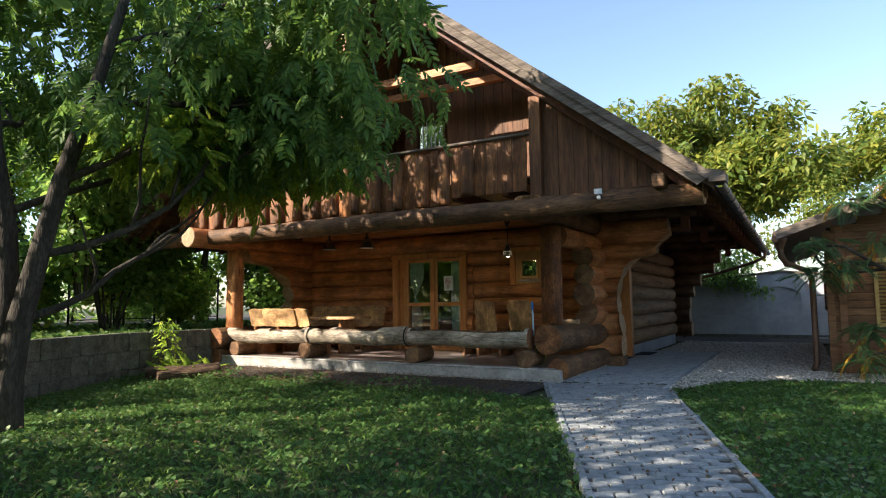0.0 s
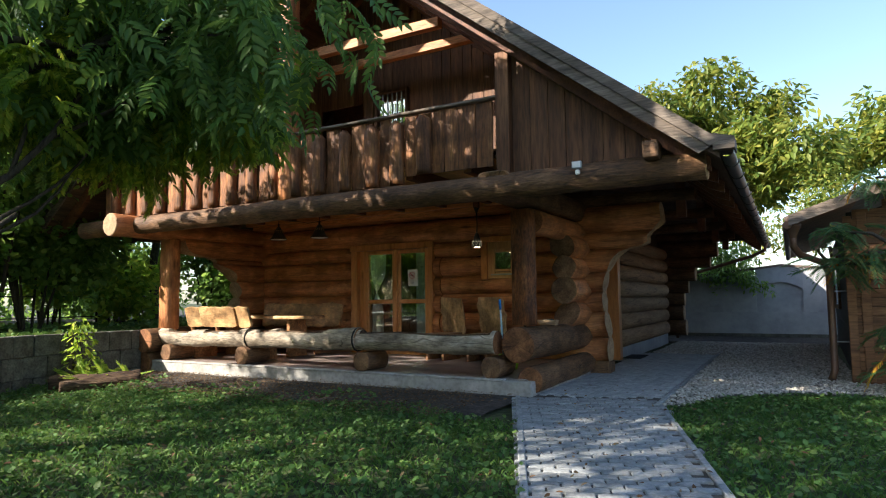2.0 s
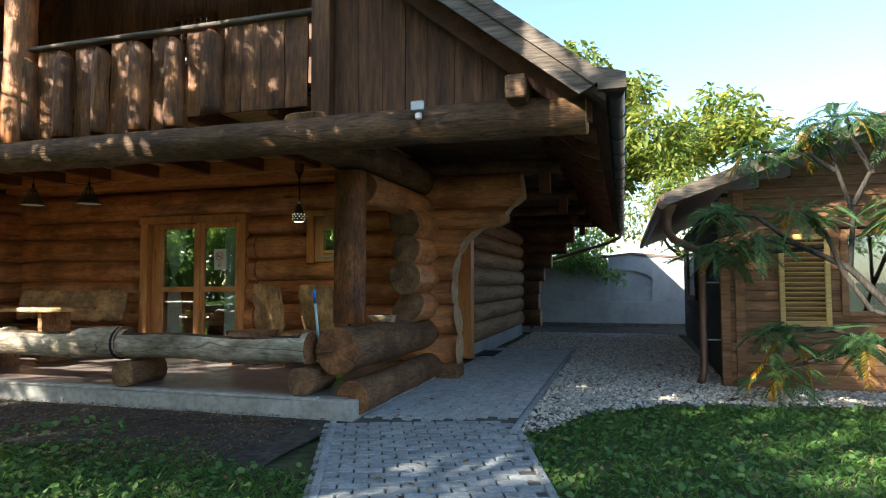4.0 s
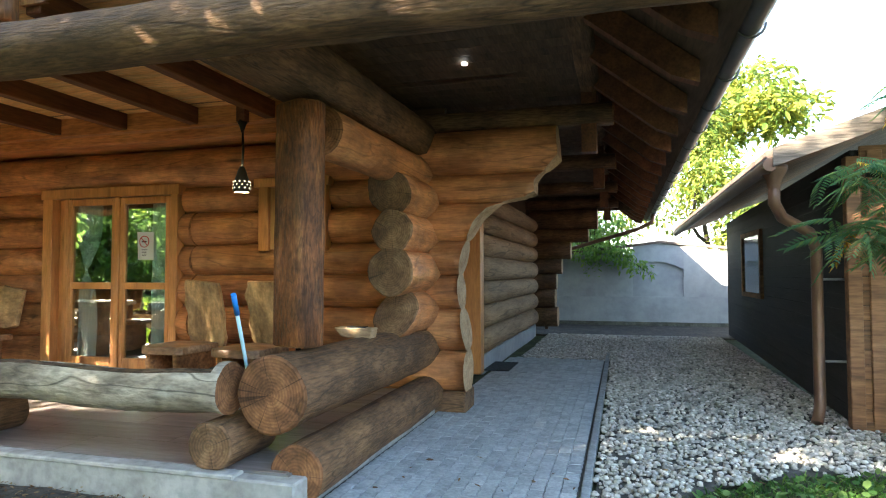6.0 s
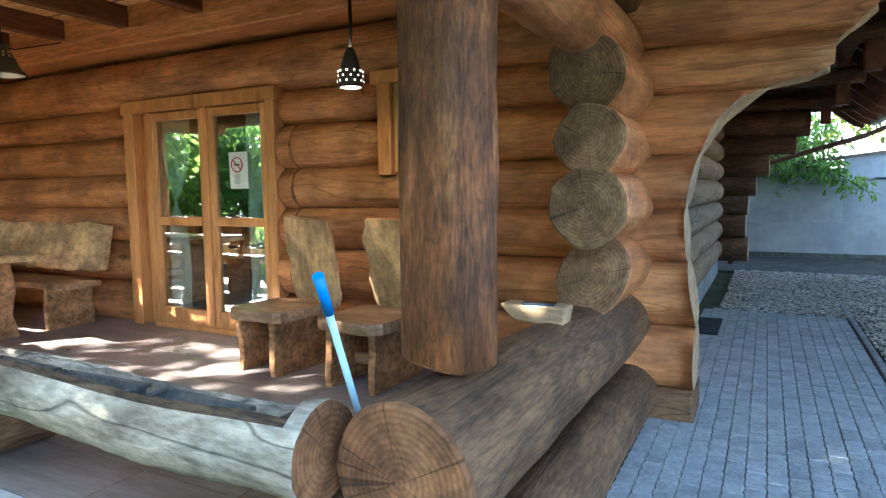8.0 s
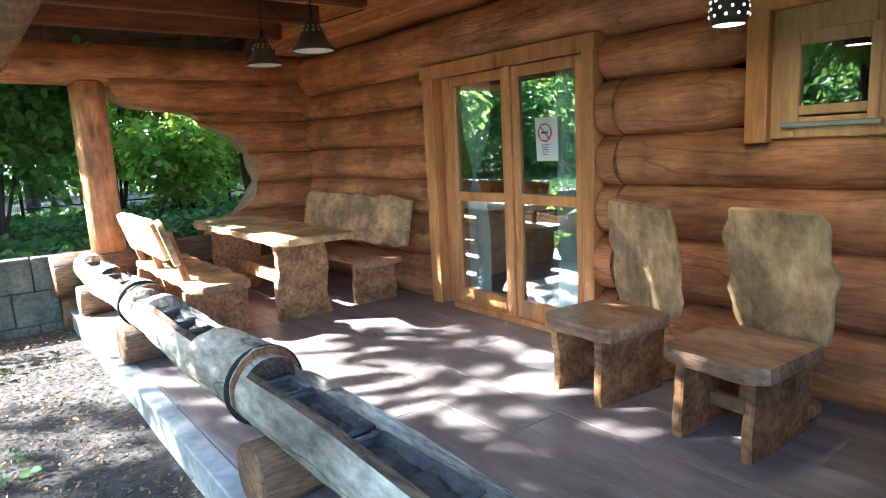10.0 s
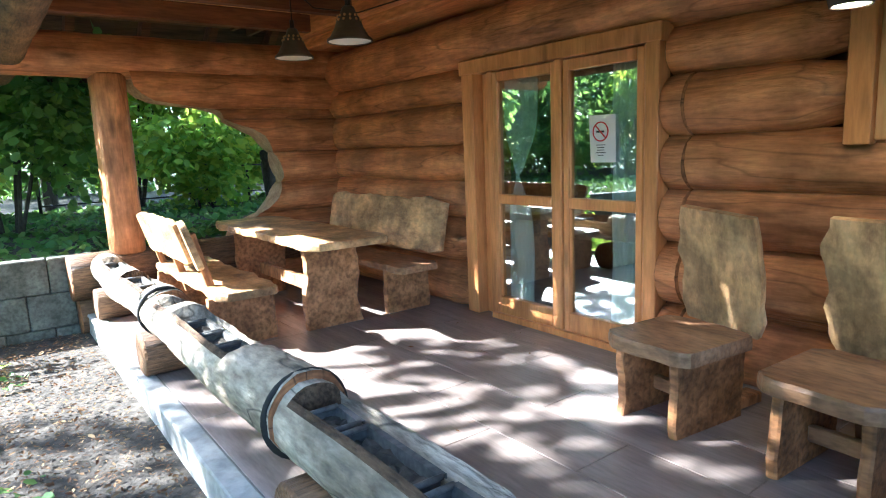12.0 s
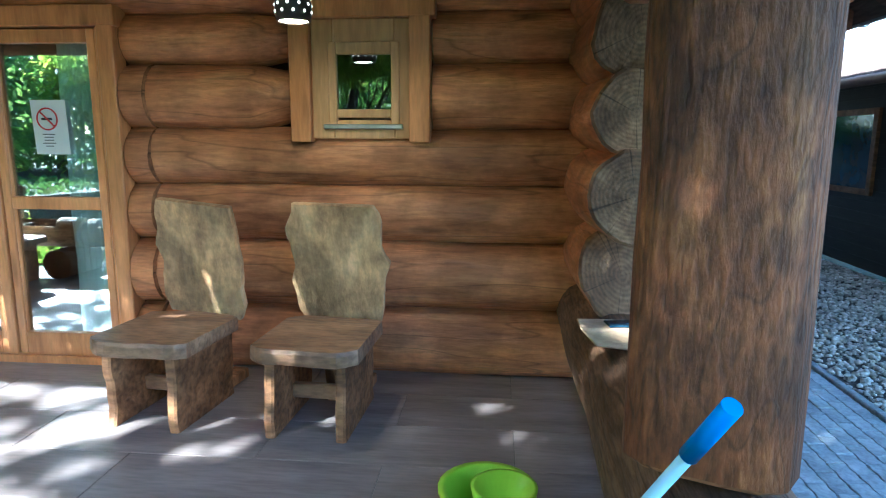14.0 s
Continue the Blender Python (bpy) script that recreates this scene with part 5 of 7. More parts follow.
for x0, x1, t in ((-8.5, -8.28, 2), (-8.0, -7.72, 1), (-7.68, -7.42, -1), (-7.38, -7.1, 2), (-6.3, -6.12, 2), (-6.06, -5.62, 1), (-5.56, -5.02, -1), (-4.9, -4.45, 1), (-10.8, -10.4, 0), (-9.8, -9.4, 1)):
    planter(x0, x1, TY, 0.665, t)

# ---- live-edge furniture ----


def slab_board(name, length, width, thick, m, parent, seed, wav=0.035, corner=0.05, label="", knobs=()):
    """A sawn board with a waney edge, along x, middle at the origin; knobs: (place along it, how far it sticks out, side)."""
    g = random.Random(seed)
    n = max(8, int(length / 0.045))
    up, lo = [], []
    p1, p2 = g.uniform(0, 9), g.uniform(0, 9)
    for i in range(n + 1):
        u = i / n
        x = -length / 2 + length * u
        c = corner * (max(0, 1 - u * n / 1.5) + max(0, 1 - (1 - u) * n / 1.5))
        up.append((x, width / 2 + wav * (noise.noise(Vector((x * 3.1 + p1, seed, 0))) + 0.5 * noise.noise(Vector((x * 9 + p1, seed, 3)))) - c))
        lo.append((x, -width / 2 + wav * (noise.noise(Vector((x * 3.1 + p2, seed, 7))) + 0.5 * noise.noise(Vector((x * 9 + p2, seed, 5)))) + c))
    for at, out, side_ in knobs:
        row = up if side_ > 0 else lo
        for i, (x, y) in enumerate(row):
            row[i] = (x, y + side_ * out * math.exp(-((x - at) / 0.055) ** 2))
    outline = up + lo[::-1]
    bm = bmesh.new()
    layers = []
    for z, s in ((-thick / 2, 0.985), (-thick / 4, 1.0), (thick / 4, 0.995), (thick / 2, 0.97)):
        layers.append([bm.verts.new((x * (1 - (1 - s) * 0.3), y * s, z + 0.004 * noise.noise(Vector((x * 4, y * 4, seed))))) for x, y in outline])
    k = len(outline)
    for a, b in zip(layers, layers[1:]):
        for i in range(k):
            bm.faces.new((a[i], a[(i + 1) % k], b[(i + 1) % k], b[i]))
    for ring, s in ((layers[0], -1), (layers[-1], 1)):
        h = len(up)
        for i in range(h - 1):
            q = (ring[i], ring[i + 1], ring[k - 2 - i], ring[k - 1 - i])
            bm.faces.new(q if s < 0 else q[::-1])
    bmesh.ops.recalc_face_normals(bm, faces=bm.faces)
    return part(name, bm, m, parent, label)


def place(o, x, y, z, rx=0, ry=0, rz=0):
    o.matrix_basis = pose(x, y, z, rx, ry, rz)
    return o


def chair(x, y, seed, turn, bulge, label, roll=0, knobs=()):
    """A plank chair that faces -y; x, y: middle of the seat."""
    e = empty("plank_chair", label, "chair", group="chairs beside the door", at=(x, y, FLOOR))
    place(slab_board("seat", 0.54, 0.6, 0.075, SEATW, e, seed, 0.03), 0, -0.07, 0.435)
    back = slab_board("backrest", 0.7, 0.46 + bulge + 0.06, 0.05, SLABW, e, seed + 3, 0.05, 0.02, "mottled pale waney board", knobs)
    back.matrix_basis = pose(0, 0.27, 0.77, 0, roll, 0) @ pose(0, 0, 0, -77, 0, 0) @ pose(0, 0, 0, 0, 0, 90)
    for s in (-1, 1):
        leg = slab_board("leg", 0.41, 0.54, 0.05, LEGW, e, seed + 5 + s, 0.035, 0.0)
        leg.matrix_basis = pose(s * 0.18, -0.05, 0.205, 0, 90, 0)
    place(box("stretcher", -0.155, 0.155, -0.02, 0.02, -0.04, 0.04, SEATW, e), 0, -0.06, 0.15)
    place(box("brace", -0.04, 0.04, -0.02, 0.02, -0.2, 0.2, LEGW, e), 0, 0.12, 0.2, 12)
    place(box("foot", -0.05, 0.05, -0.12, 0.12, -0.03, 0.03, LEGW, e), 0.12, 0.32, 0.04)
    e.rotation_euler = (0, 0, radians(turn))
    return e


chair(-6.03, 11.7, 3, -7, -0.02, "plank chair with dark mottled waney back", 5)
chair(-5.2, 11.68, 9, -3, -0.01, "plank chair with pale knobbly waney back", 1, [(-0.02, 0.06, -1), (0.12, 0.03, 1), (-0.18, 0.025, 1)])

table = empty("plank_table", "heavy waney plank table on slab legs", "table", at=(-9.85, 11.08, FLOOR))
place(slab_board("tabletop", 2.55, 0.74, 0.06, SLABW, table, 21, 0.045, 0.06), 0, 0, 0.77)
for dx, sd in ((0.82, 1), (-0.85, 2)):
    leg = slab_board("leg", 0.74, 0.52, 0.07, LEGW, table, 30 + sd, 0.05, 0.0)
    leg.matrix_basis = pose(dx, 0.0, 0.37, 0, 90, 0)
place(box("stretcher", -0.8, 0.8, -0.03, 0.03, -0.06, 0.06, LEGW, table), 0, 0, 0.3)

bench = empty("plank_bench", "waney plank bench against the log wall", "bench", group="benches at the table", at=(-9.8, 11.85, FLOOR))
place(slab_board("seat", 2.2, 0.44, 0.06, SEATW, bench, 41, 0.03, 0.04), 0, -0.04, 0.44)
b = slab_board("backrest", 2.22, 0.5, 0.055, SLABW, bench, 47, 0.045, 0.03, "pale waney board with a scalloped top")
b.matrix_basis = pose(-0.02, 0.24, 0.78, 78, 0, 0)
for dx, sd in ((0.78, 1), (-0.8, 2)):
    leg = slab_board("leg", 0.41, 0.48, 0.06, LEGW, bench, 50 + sd, 0.03, 0.0)
    leg.matrix_basis = pose(dx, 0.0, 0.205, 0, 90, 0)

bench2 = empty("plank_bench", "waney plank bench with its back to the garden", "bench", group="benches at the table", at=(-9.9, 10.3, FLOOR))
place(slab_board("seat", 2.1, 0.5, 0.06, SLABW, bench2, 61, 0.04, 0.05), 0, 0.02, 0.44)
for dx, ln, sd, yaw in ((-0.55, 0.42, 1, 5), (0.1, 0.95, 2, 0), (0.78, 0.4, 3, -10)):
    b = slab_board("backrest", ln, 0.4, 0.05, SLABW, bench2, 66 + sd, 0.04, 0.03)
    b.matrix_basis = pose(dx - 0.25, -0.27, 0.8, 106, 0, yaw)
for dx in (-0.95, -0.25, 0.6):
    place(box("back_post", -0.03, 0.03, -0.03, 0.03, -0.32, 0.32, LEGW, bench2), dx, -0.2, 0.6, 14)
for dx, sd in ((0.82, 1), (-0.8, 2)):
    leg = slab_board("leg", 0.41, 0.54, 0.06, LEGW, bench2, 70 + sd, 0.03, 0.0)
    leg.matrix_basis = pose(dx, 0.0, 0.205, 0, 90, 0)

# ---- pendant lamps ----


def bell(x, y, z, top):
    e = empty("pendant_lamp", "dark pierced bell pendant lamp with cream rim", "lamp", group="bell lamps above the table", at=(x, y, z))
    lathe("shade", [(0.03, 0.26), (0.045, 0.25), (0.06, 0.21), (0.085, 0.17), (0.11, 0.1), (0.145, 0.04), (0.17, 0.02), (0.172, 0.0), (0.16, 0.004), (0.13, 0.05), (0.09, 0.13), (0.05, 0.2)], CLAY, e)
    lathe("rim", [(0.158, 0.006), (0.15, 0.004), (0.12, 0.045), (0.1, 0.05)], PAPER, e, label="cream inner rim")
    bm = bmesh.new()
    for row, zz in ((0.093, 0.155), (0.078, 0.185)):
        for k in range(12):
            a = 2 * math.pi * k / 12 + zz
            bmesh.ops.create_uvsphere(bm, u_segments=6, v_segments=4, radius=0.011, matrix=Matrix.Translation((row * math.cos(a), row * math.sin(a), zz)))
    part("piercing", bm, WINWOOD, e, "pale pierced holes")["kind"] = "stuff"
    lathe("bulb", [(0.0, 0.03), (0.03, 0.04), (0.045, 0.07), (0.04, 0.11), (0.02, 0.14)], PAPER, e, 12)
    tube("neck", [(0, 0, 0.25), (0, 0, 0.33)], 0.02, BLACKM, e)
    tube("cord", [(0, 0, 0.32), (0.004, 0, (top - z) * 0.6), (0, 0, top - z)], 0.006, BLACKM, e, 6)
    lathe("canopy", [(0.05, top - z), (0.045, top - z - 0.03), (0.01, top - z - 0.05)], BLACKM, e, 14)
    return e


bell(-9.6, 11.15, 2.56, 3.2)
bell(-8.48, 11.1, 2.53, 3.2)
tube("lamp_cable", [(-9.6, 11.15, 3.18), (-9.45, 11.3, 2.98), (-9.2, 11.6, 2.92), (-8.9, 11.86, 3.0)], 0.006, BLACKM)
tagged(bpy.data.objects["lamp_cable"], "slack black lamp cable under the ceiling", "cable")
lc = empty("pendant_lamp", "pierced clay pot pendant lamp, lit", "lamp", at=(-5.25, 11.5, 2.2))
lathe("shade", [(0.022, 0.26), (0.04, 0.22), (0.062, 0.15), (0.082, 0.09), (0.085, 0.045), (0.075, 0.005), (0.07, 0.005), (0.078, 0.05)], CLAY, lc)
bm = bmesh.new()
for row in range(3):
    for k in range(10):
        a = 2 * math.pi * (k + 0.5 * (row % 2)) / 10
        bmesh.ops.create_uvsphere(bm, u_segments=6, v_segments=4, radius=0.008, matrix=Matrix.Translation(((0.082 - 0.002 * row) * math.cos(a), (0.082 - 0.002 * row) * math.sin(a), 0.045 + row * 0.032)))
part("piercing", bm, glow_mat("pierced_glow", (1, 0.85, 0.55), 0.25), lc, "lit pierced holes")["kind"] = "stuff"
lathe("bulb", [(0.0, 0.008), (0.065, 0.01), (0.07, 0.03)], BULB, lc, 16, label="lit warm bulb")
tube("cord", [(0, 0, 0.25), (0.01, 0, 0.4), (0.004, 0, 0.62)], 0.012, BLACKM, lc, 8)
lathe("canopy", [(0.04, 0.72), (0.05, 0.7), (0.03, 0.66), (0.012, 0.6)], BLACKM, lc, 14)
box("lamp_bracket", -5.3, -5.2, 11.46, 11.54, 2.9, 3.2, JOIST)
tagged(bpy.data.objects["lamp_bracket"], "small dark block carrying the lamp", "bracket")

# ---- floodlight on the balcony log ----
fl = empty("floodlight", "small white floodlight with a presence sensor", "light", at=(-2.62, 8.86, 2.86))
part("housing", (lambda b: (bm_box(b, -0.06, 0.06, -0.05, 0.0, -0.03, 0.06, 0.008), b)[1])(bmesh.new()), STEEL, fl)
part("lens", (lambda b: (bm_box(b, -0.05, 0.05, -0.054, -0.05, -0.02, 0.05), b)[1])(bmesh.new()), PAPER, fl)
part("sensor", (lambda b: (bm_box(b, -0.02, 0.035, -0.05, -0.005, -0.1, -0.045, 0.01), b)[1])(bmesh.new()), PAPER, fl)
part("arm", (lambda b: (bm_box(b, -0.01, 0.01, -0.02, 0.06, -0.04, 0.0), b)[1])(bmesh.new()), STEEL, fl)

# ---- mop, bucket, ashtray ----
bk = empty("bucket", "lime green plastic mop bucket on the porch tiles", "bucket", at=(-4.32, 10.66, FLOOR))
lathe("body", [(0.0, 0.0), (0.12, 0.0), (0.135, 0.05), (0.165, 0.2), (0.18, 0.21), (0.18, 0.222), (0.155, 0.218), (0.125, 0.03)], LIME, bk)
lathe("wringer", [(0.1, 0.16), (0.115, 0.215), (0.12, 0.245), (0.105, 0.245), (0.06, 0.18), (0.0, 0.16)], LIME, bk, at=(0.06, -0.03, 0.0))
mop = empty("mop", "mop handle of pale blue tube with blue grip", "mop", at=(-4.25, 10.5, FLOOR))
MB, MT = Vector((-4.2, 10.2, FLOOR + 0.02)), Vector((-3.948, 9.5, 1.285))
for nm, a, b, r, m in (("handle", 0.0, 0.9, 0.0125, PALE_BLUE), ("grip", 0.88, 1.0, 0.017, BLUE)):
    adopt(tube(nm, [MB.lerp(MT, a), MB.lerp(MT, b)], r, m, sides=14), mop)
wedge = prism("wood_wedge", [(-0.2, 0.0), (-0.13, -0.075), (0.12, -0.1), (0.14, 0.0)], "y", -0.07, 0.07, END_CUT, bevel=0.008)
wedge.location = (EX - 0.05, 11.0, 0.965)
tagged(wedge, "pale sawn wooden wedge on the sill log", "wood block")
bm = bmesh.new()
bm_box(bm, -0.08, 0.08, -0.04, 0.04, 0.0, 0.009, 0.003)
phone = link("smartphone", bm, SCREEN)
phone.matrix_basis = pose(EX - 0.06, 10.99, 0.9655, 0, 0, 8)
tagged(phone, "dark blue glossy smartphone lying on the wedge", "phone")

# ---- trees and shrubs ----


def limb(bm, p, d, length, r, depth, g, tips, bend=0.25, up=0.15):
    """Grow one limb and its forks into bm; collect the tips."""
    pts, rad = [Vector(p)], [r]
    d = Vector(d).normalized()
    n = 5
    for i in range(n):
        d = (d + Vector((g.uniform(-bend, bend), g.uniform(-bend, bend), g.uniform(-bend, bend) + up * 0.4))).normalized()
        pts.append(pts[-1] + d * length / n)
        rad.append(r * (1 - 0.55 * (i + 1) / n))
    tube_into(bm, pts, rad, 7 if depth > 1 else 5, cap=False)
    if depth == 0:
        tips.append(pts[-1])
        tips.append(pts[3])
        return
    for k in range(3):
        q = pts[2 + k]
        e = (d + Vector((g.uniform(-1, 1), g.uniform(-1, 1), g.uniform(-0.3, 0.7)))).normalized()
        limb(bm, q, e, length * g.uniform(0.55, 0.8), r * 0.45, depth - 1, g, tips, bend, up)


def tree(label, base, lean, height, r, leaves, leaf, m, seed, squash=0.85, rad=(0.55, 1.0), depth=2, extra=(), tv=LEAF_V, tf=LEAF_F, category="tree", droop=0.5, edge=0.3):
    g = random.Random(seed)
    e = empty("tree", label, category, at=base)
    bm = bmesh.new()
    tips = []
    limb(bm, (0, 0, -0.1), lean, height, r, depth, g, tips)
    part("trunk", bm, BARK, e)
    cl = [(t.x, t.y, t.z, g.uniform(*rad)) for t in tips] + [tuple(x) for x in extra]
    crown("crown", cl, leaves, m, e, leaf, tv, tf, droop, squash, 0.5, seed, edge=edge)
    return e


# the feathered-leaf tree whose boughs hang before the house
A5V, A5F = frond_template(5, 0.42, 0.075, 0.35)
A9V, A9F = frond_template(10, 0.3, 0.05, 0.3)
ashes = empty("tree", "dark two-stemmed tree with drooping feathered leaves", "tree", at=(-7.6, 3.5, -0.05))
g = random.Random(5)
bm = bmesh.new()
tips = []
tube_into(bm, [(0, 0, -0.2), (-0.02, 0.02, 0.6), (0.1, 0.05, 1.2), (0.32, 0.1, 1.9), (0.5, 0.2, 2.7), (0.75, 0.35, 3.6), (1.1, 0.5, 4.8)], [0.19, 0.155, 0.13, 0.11, 0.095, 0.08, 0.05], 10)
tube_into(bm, [(0, 0, 0.7), (-0.12, 0.02, 1.4), (-0.16, 0.0, 2.2), (-0.3, -0.1, 3.2), (-0.3, -0.2, 4.4)], [0.15, 0.13, 0.11, 0.08, 0.05], 9)
for p, d, ln in (((0.1, 0.05, 1.2), (0.9, 0.9, 0.25), 1.8), ((0.32, 0.1, 1.9), (1, 0.8, 0.4), 2.4), ((0.5, 0.2, 2.7), (1, 0.6, 0.35), 2.6), ((0.75, 0.35, 3.6), (1, 0.7, 0.3), 2.4), ((-0.2, 0, 2.4), (0.3, 1, 0.4), 2.2), ((-0.3, -0.1, 3.4), (-0.6, 0.8, 0.4), 2.0), ((0.9, 0.4, 4.2), (0.6, 1, 0.4), 2.0)):
    limb(bm, p, d, ln, 0.05, 1, g, tips)
part("trunk", bm, BARK, ashes)
cl = [(t.x, t.y, t.z, g.uniform(0.35, 0.7)) for t in tips]
cl += [(2.9, 2.0, 3.1, 0.75), (3.3, 2.3, 3.7, 0.8), (2.4, 1.7, 3.6, 0.8), (3.1, 1.9, 4.3, 0.9), (2.2, 1.9, 4.6, 1.0), (1.4, 1.4, 3.9, 0.8), (0.6, 1.3, 3.9, 0.9), (-0.4, 1.2, 3.8, 1.0), (1.2, 1.2, 4.8, 1.1), (0, 1.0, 5.2, 1.1), (2.9, 2.1, 5.2, 1.0), (-1.0, 1.6, 3.2, 0.8), (-1.4, 1.0, 4.6, 1.0), (-1.2, 2.2, 5.6, 0.9), (-2.2, 2.8, 6.4, 0.9), (-0.6, 3.0, 6.6, 0.8), (1.0, 2.0, 6.3, 0.9), (2.4, 1.4, 6.2, 0.9), (3.6, 1.2, 5.4, 0.8)]
# high clumps, mostly above the view, added to shade balcony and gable
cl += [(-0.9, 2.8, 6.8, 0.8), (0.6, 3.0, 6.0, 0.8), (1.6, 3.3, 5.7, 0.8), (-2.4, 2.0, 7.2, 0.9), (2.6, 3.0, 5.8, 0.8), (0.2, 2.2, 7.0, 0.9), (2.6, 2.6, 6.6, 0.7), (3.2, 3.0, 6.4, 0.7), (3.6, 2.6, 7.0, 0.7), (3.9, 3.1, 6.6, 0.6), (2.9, 2.3, 7.3, 0.7), (4.3, 2.9, 6.9, 0.6)]
cl = [(x, y, max(z, 3.35 + 0.3 * r), r) for x, y, z, r in cl]
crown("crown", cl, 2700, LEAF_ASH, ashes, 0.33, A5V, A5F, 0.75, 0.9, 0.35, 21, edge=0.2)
# second layer of the same tree in the sunlit leaf colour
crown("foliage", [(x - 0.5, y + 0.8, max(z - 0.4, 3.3), r * 0.9) for x, y, z, r in cl[:16]], 2600, LEAF_LIT, ashes, 0.28, A9V, A9F, 0.5, 0.9, 0.4, 22, "yellow-green leaves coloured as if sunlit", edge=0.2)

# more clumps above the view, added to keep the sun off the gable
g = random.Random(77)
crown("gable_shade_foliage", [(g.uniform(1.2, 3.4), g.uniform(1.7, 2.6), g.uniform(6.3, 7.2), g.uniform(0.35, 0.5)) for _ in range(14)], 620, LEAF_ASH, ashes, 0.33, A5V, A5F, 0.75, 0.9, 0.35, 78, edge=0.1)

# garden trees added out of view to shade the lawn
tree("leafy garden tree added out of view to shade the lawn", (-8.6, 0.2, -0.1), (0.1, 0.05, 1), 2.6, 0.16, 1800, 0.26, LEAF_ASH, 31, extra=[(0.6, 0.2, 3.6, 1.4), (1.6, 0.4, 4.2, 1.4), (-1.0, 0.2, 4.0, 1.4), (0.4, -0.6, 4.9, 1.4)])
tree("leafy garden tree added out of view to shade the lawn", (-12.4, 0.2, 0.6), (0, 0, 1), 4.4, 0.2, 3600, 0.26, LEAF_ASH, 32, edge=0.2, extra=[(0.5, 1, 5.2, 1.6), (1.5, 1.6, 6.3, 1.5), (-0.5, 0.5, 6.8, 1.6), (0.6, 2.6, 6.2, 1.1)])
tree("leafy garden tree added out of view to shade the lawn", (-6.0, -2.0, -0.05), (0, 0, 1), 2.8, 0.2, 3300, 0.28, LEAF_ASH, 33, extra=[(1.6, 2.0, 3.9, 1.2), (2.4, 1.4, 4.3, 1.2), (3.2, 2.2, 4.0, 1.1), (2.2, 3.0, 4.0, 1.0), (3.4, 0.8, 4.4, 1.1), (0.5, 0.5, 3.7, 1.9), (-1.8, 0.6, 3.6, 1.7), (2.2, 0.4, 3.8, 1.7), (0, 1, 5.3, 1.8)])

# one more unseen tree, behind the start, added to darken path and right lawn
tree("leafy garden tree added out of view to shade the path", (-2.0, -3.2, -0.05), (0.1, 0.2, 1), 2.8, 0.16, 2600, 0.26, LEAF_ASH, 36, extra=[(0.0, 2.4, 4.2, 1.1), (-1.2, 3.2, 4.3, 1.0), (0.6, 3.4, 4.6, 1.0), (1.6, 2.4, 4.4, 1.1), (-0.4, 1.2, 4.4, 1.2), (1.2, 1.0, 4.6, 1.1), (2.4, 3.2, 4.6, 0.9)])

# tall tree added out of view behind the walker to shade lawn and path
g = random.Random(401)
tall = empty("tree", "tall broad tree added out of view to shade the lawn", "tree", at=(-6.4, -4.6, -0.05))
bm = bmesh.new()
tube_into(bm, [(0, 0, -0.2), (0.06, 0.05, 2.2), (-0.05, 0.1, 4.6), (0.1, 0.3, 7.0), (0.2, 0.6, 9.4)], [0.36, 0.3, 0.25, 0.18, 0.07], 12)
for k in range(12):
    a = k * 0.52 + 0.2
    z = 5.2 + 0.28 * k
    tube_into(bm, [(0, 0.15, z), (1.6 * math.cos(a), 0.2 + 1.6 * math.sin(a), z + 0.9), (3.9 * math.cos(a), 0.4 + 3.9 * math.sin(a), z + 1.4)], [0.11, 0.07, 0.02], 6)
part("trunk", bm, BARK, tall)
cl = [(g.uniform(-5.6, 3.6), g.uniform(-2.6, 6.6), g.uniform(8.2, 10.2), g.uniform(0.55, 0.95)) for _ in range(105)]
cl = [c for c in cl if not (c[0] < -0.6 and c[1] > 3.0) and (c[0] + 1.0) ** 2 / 30 + (c[1] - 1.8) ** 2 / 26 < 1]
crown("crown", cl, 6200, LEAF_ASH, tall, 0.42, LEAF_V, LEAF_F, 0.3, 0.5, 0.45, 402, edge=0.1)

# high boughs added out of view between sun and porch to dapple it
g = random.Random(34)
boughs = empty("tree", "tall open-crowned tree added out of view to dapple the porch", "tree", at=(-11.6, 1.2, 0.0))
bm = bmesh.new()
tube_into(bm, [(0, 0, -0.2), (0.05, 0, 2.0), (-0.1, 0.2, 4.0), (0.1, 0.6, 5.4), (0.3, 1.2, 6.6)], [0.2, 0.17, 0.13, 0.09, 0.05], 9)
for k in range(9):
    a = 0.2 + k * 0.35
    tube_into(bm, [(0, 0.3, 4.6), (1.0 * math.cos(a), 0.4 + 1.2 * math.sin(a), 5.5), (2.4 * math.cos(a), 0.5 + 2.4 * math.sin(a), 6.1 + 0.2 * math.sin(k))], [0.06, 0.04, 0.015], 5)
part("trunk", bm, BARK, boughs)
cl = [(g.uniform(-1.4, 3.2), g.uniform(0.3, 3.3), g.uniform(5.6, 6.6), g.uniform(0.35, 0.65)) for _ in range(36)]
cl += [(g.uniform(-3.2, -1.2), g.uniform(0.0, 1.5), g.uniform(5.4, 6.6), g.uniform(0.3, 0.55)) for _ in range(14)]
cl += [(g.uniform(-0.2, 3.0), g.uniform(3.3, 4.3), g.uniform(5.7, 6.4), g.uniform(0.35, 0.6)) for _ in range(18)]
cl += [(g.uniform(-2.0, -0.2), g.uniform(2.6, 3.35), g.uniform(5.7, 6.3), g.uniform(0.35, 0.5)) for _ in range(9)]
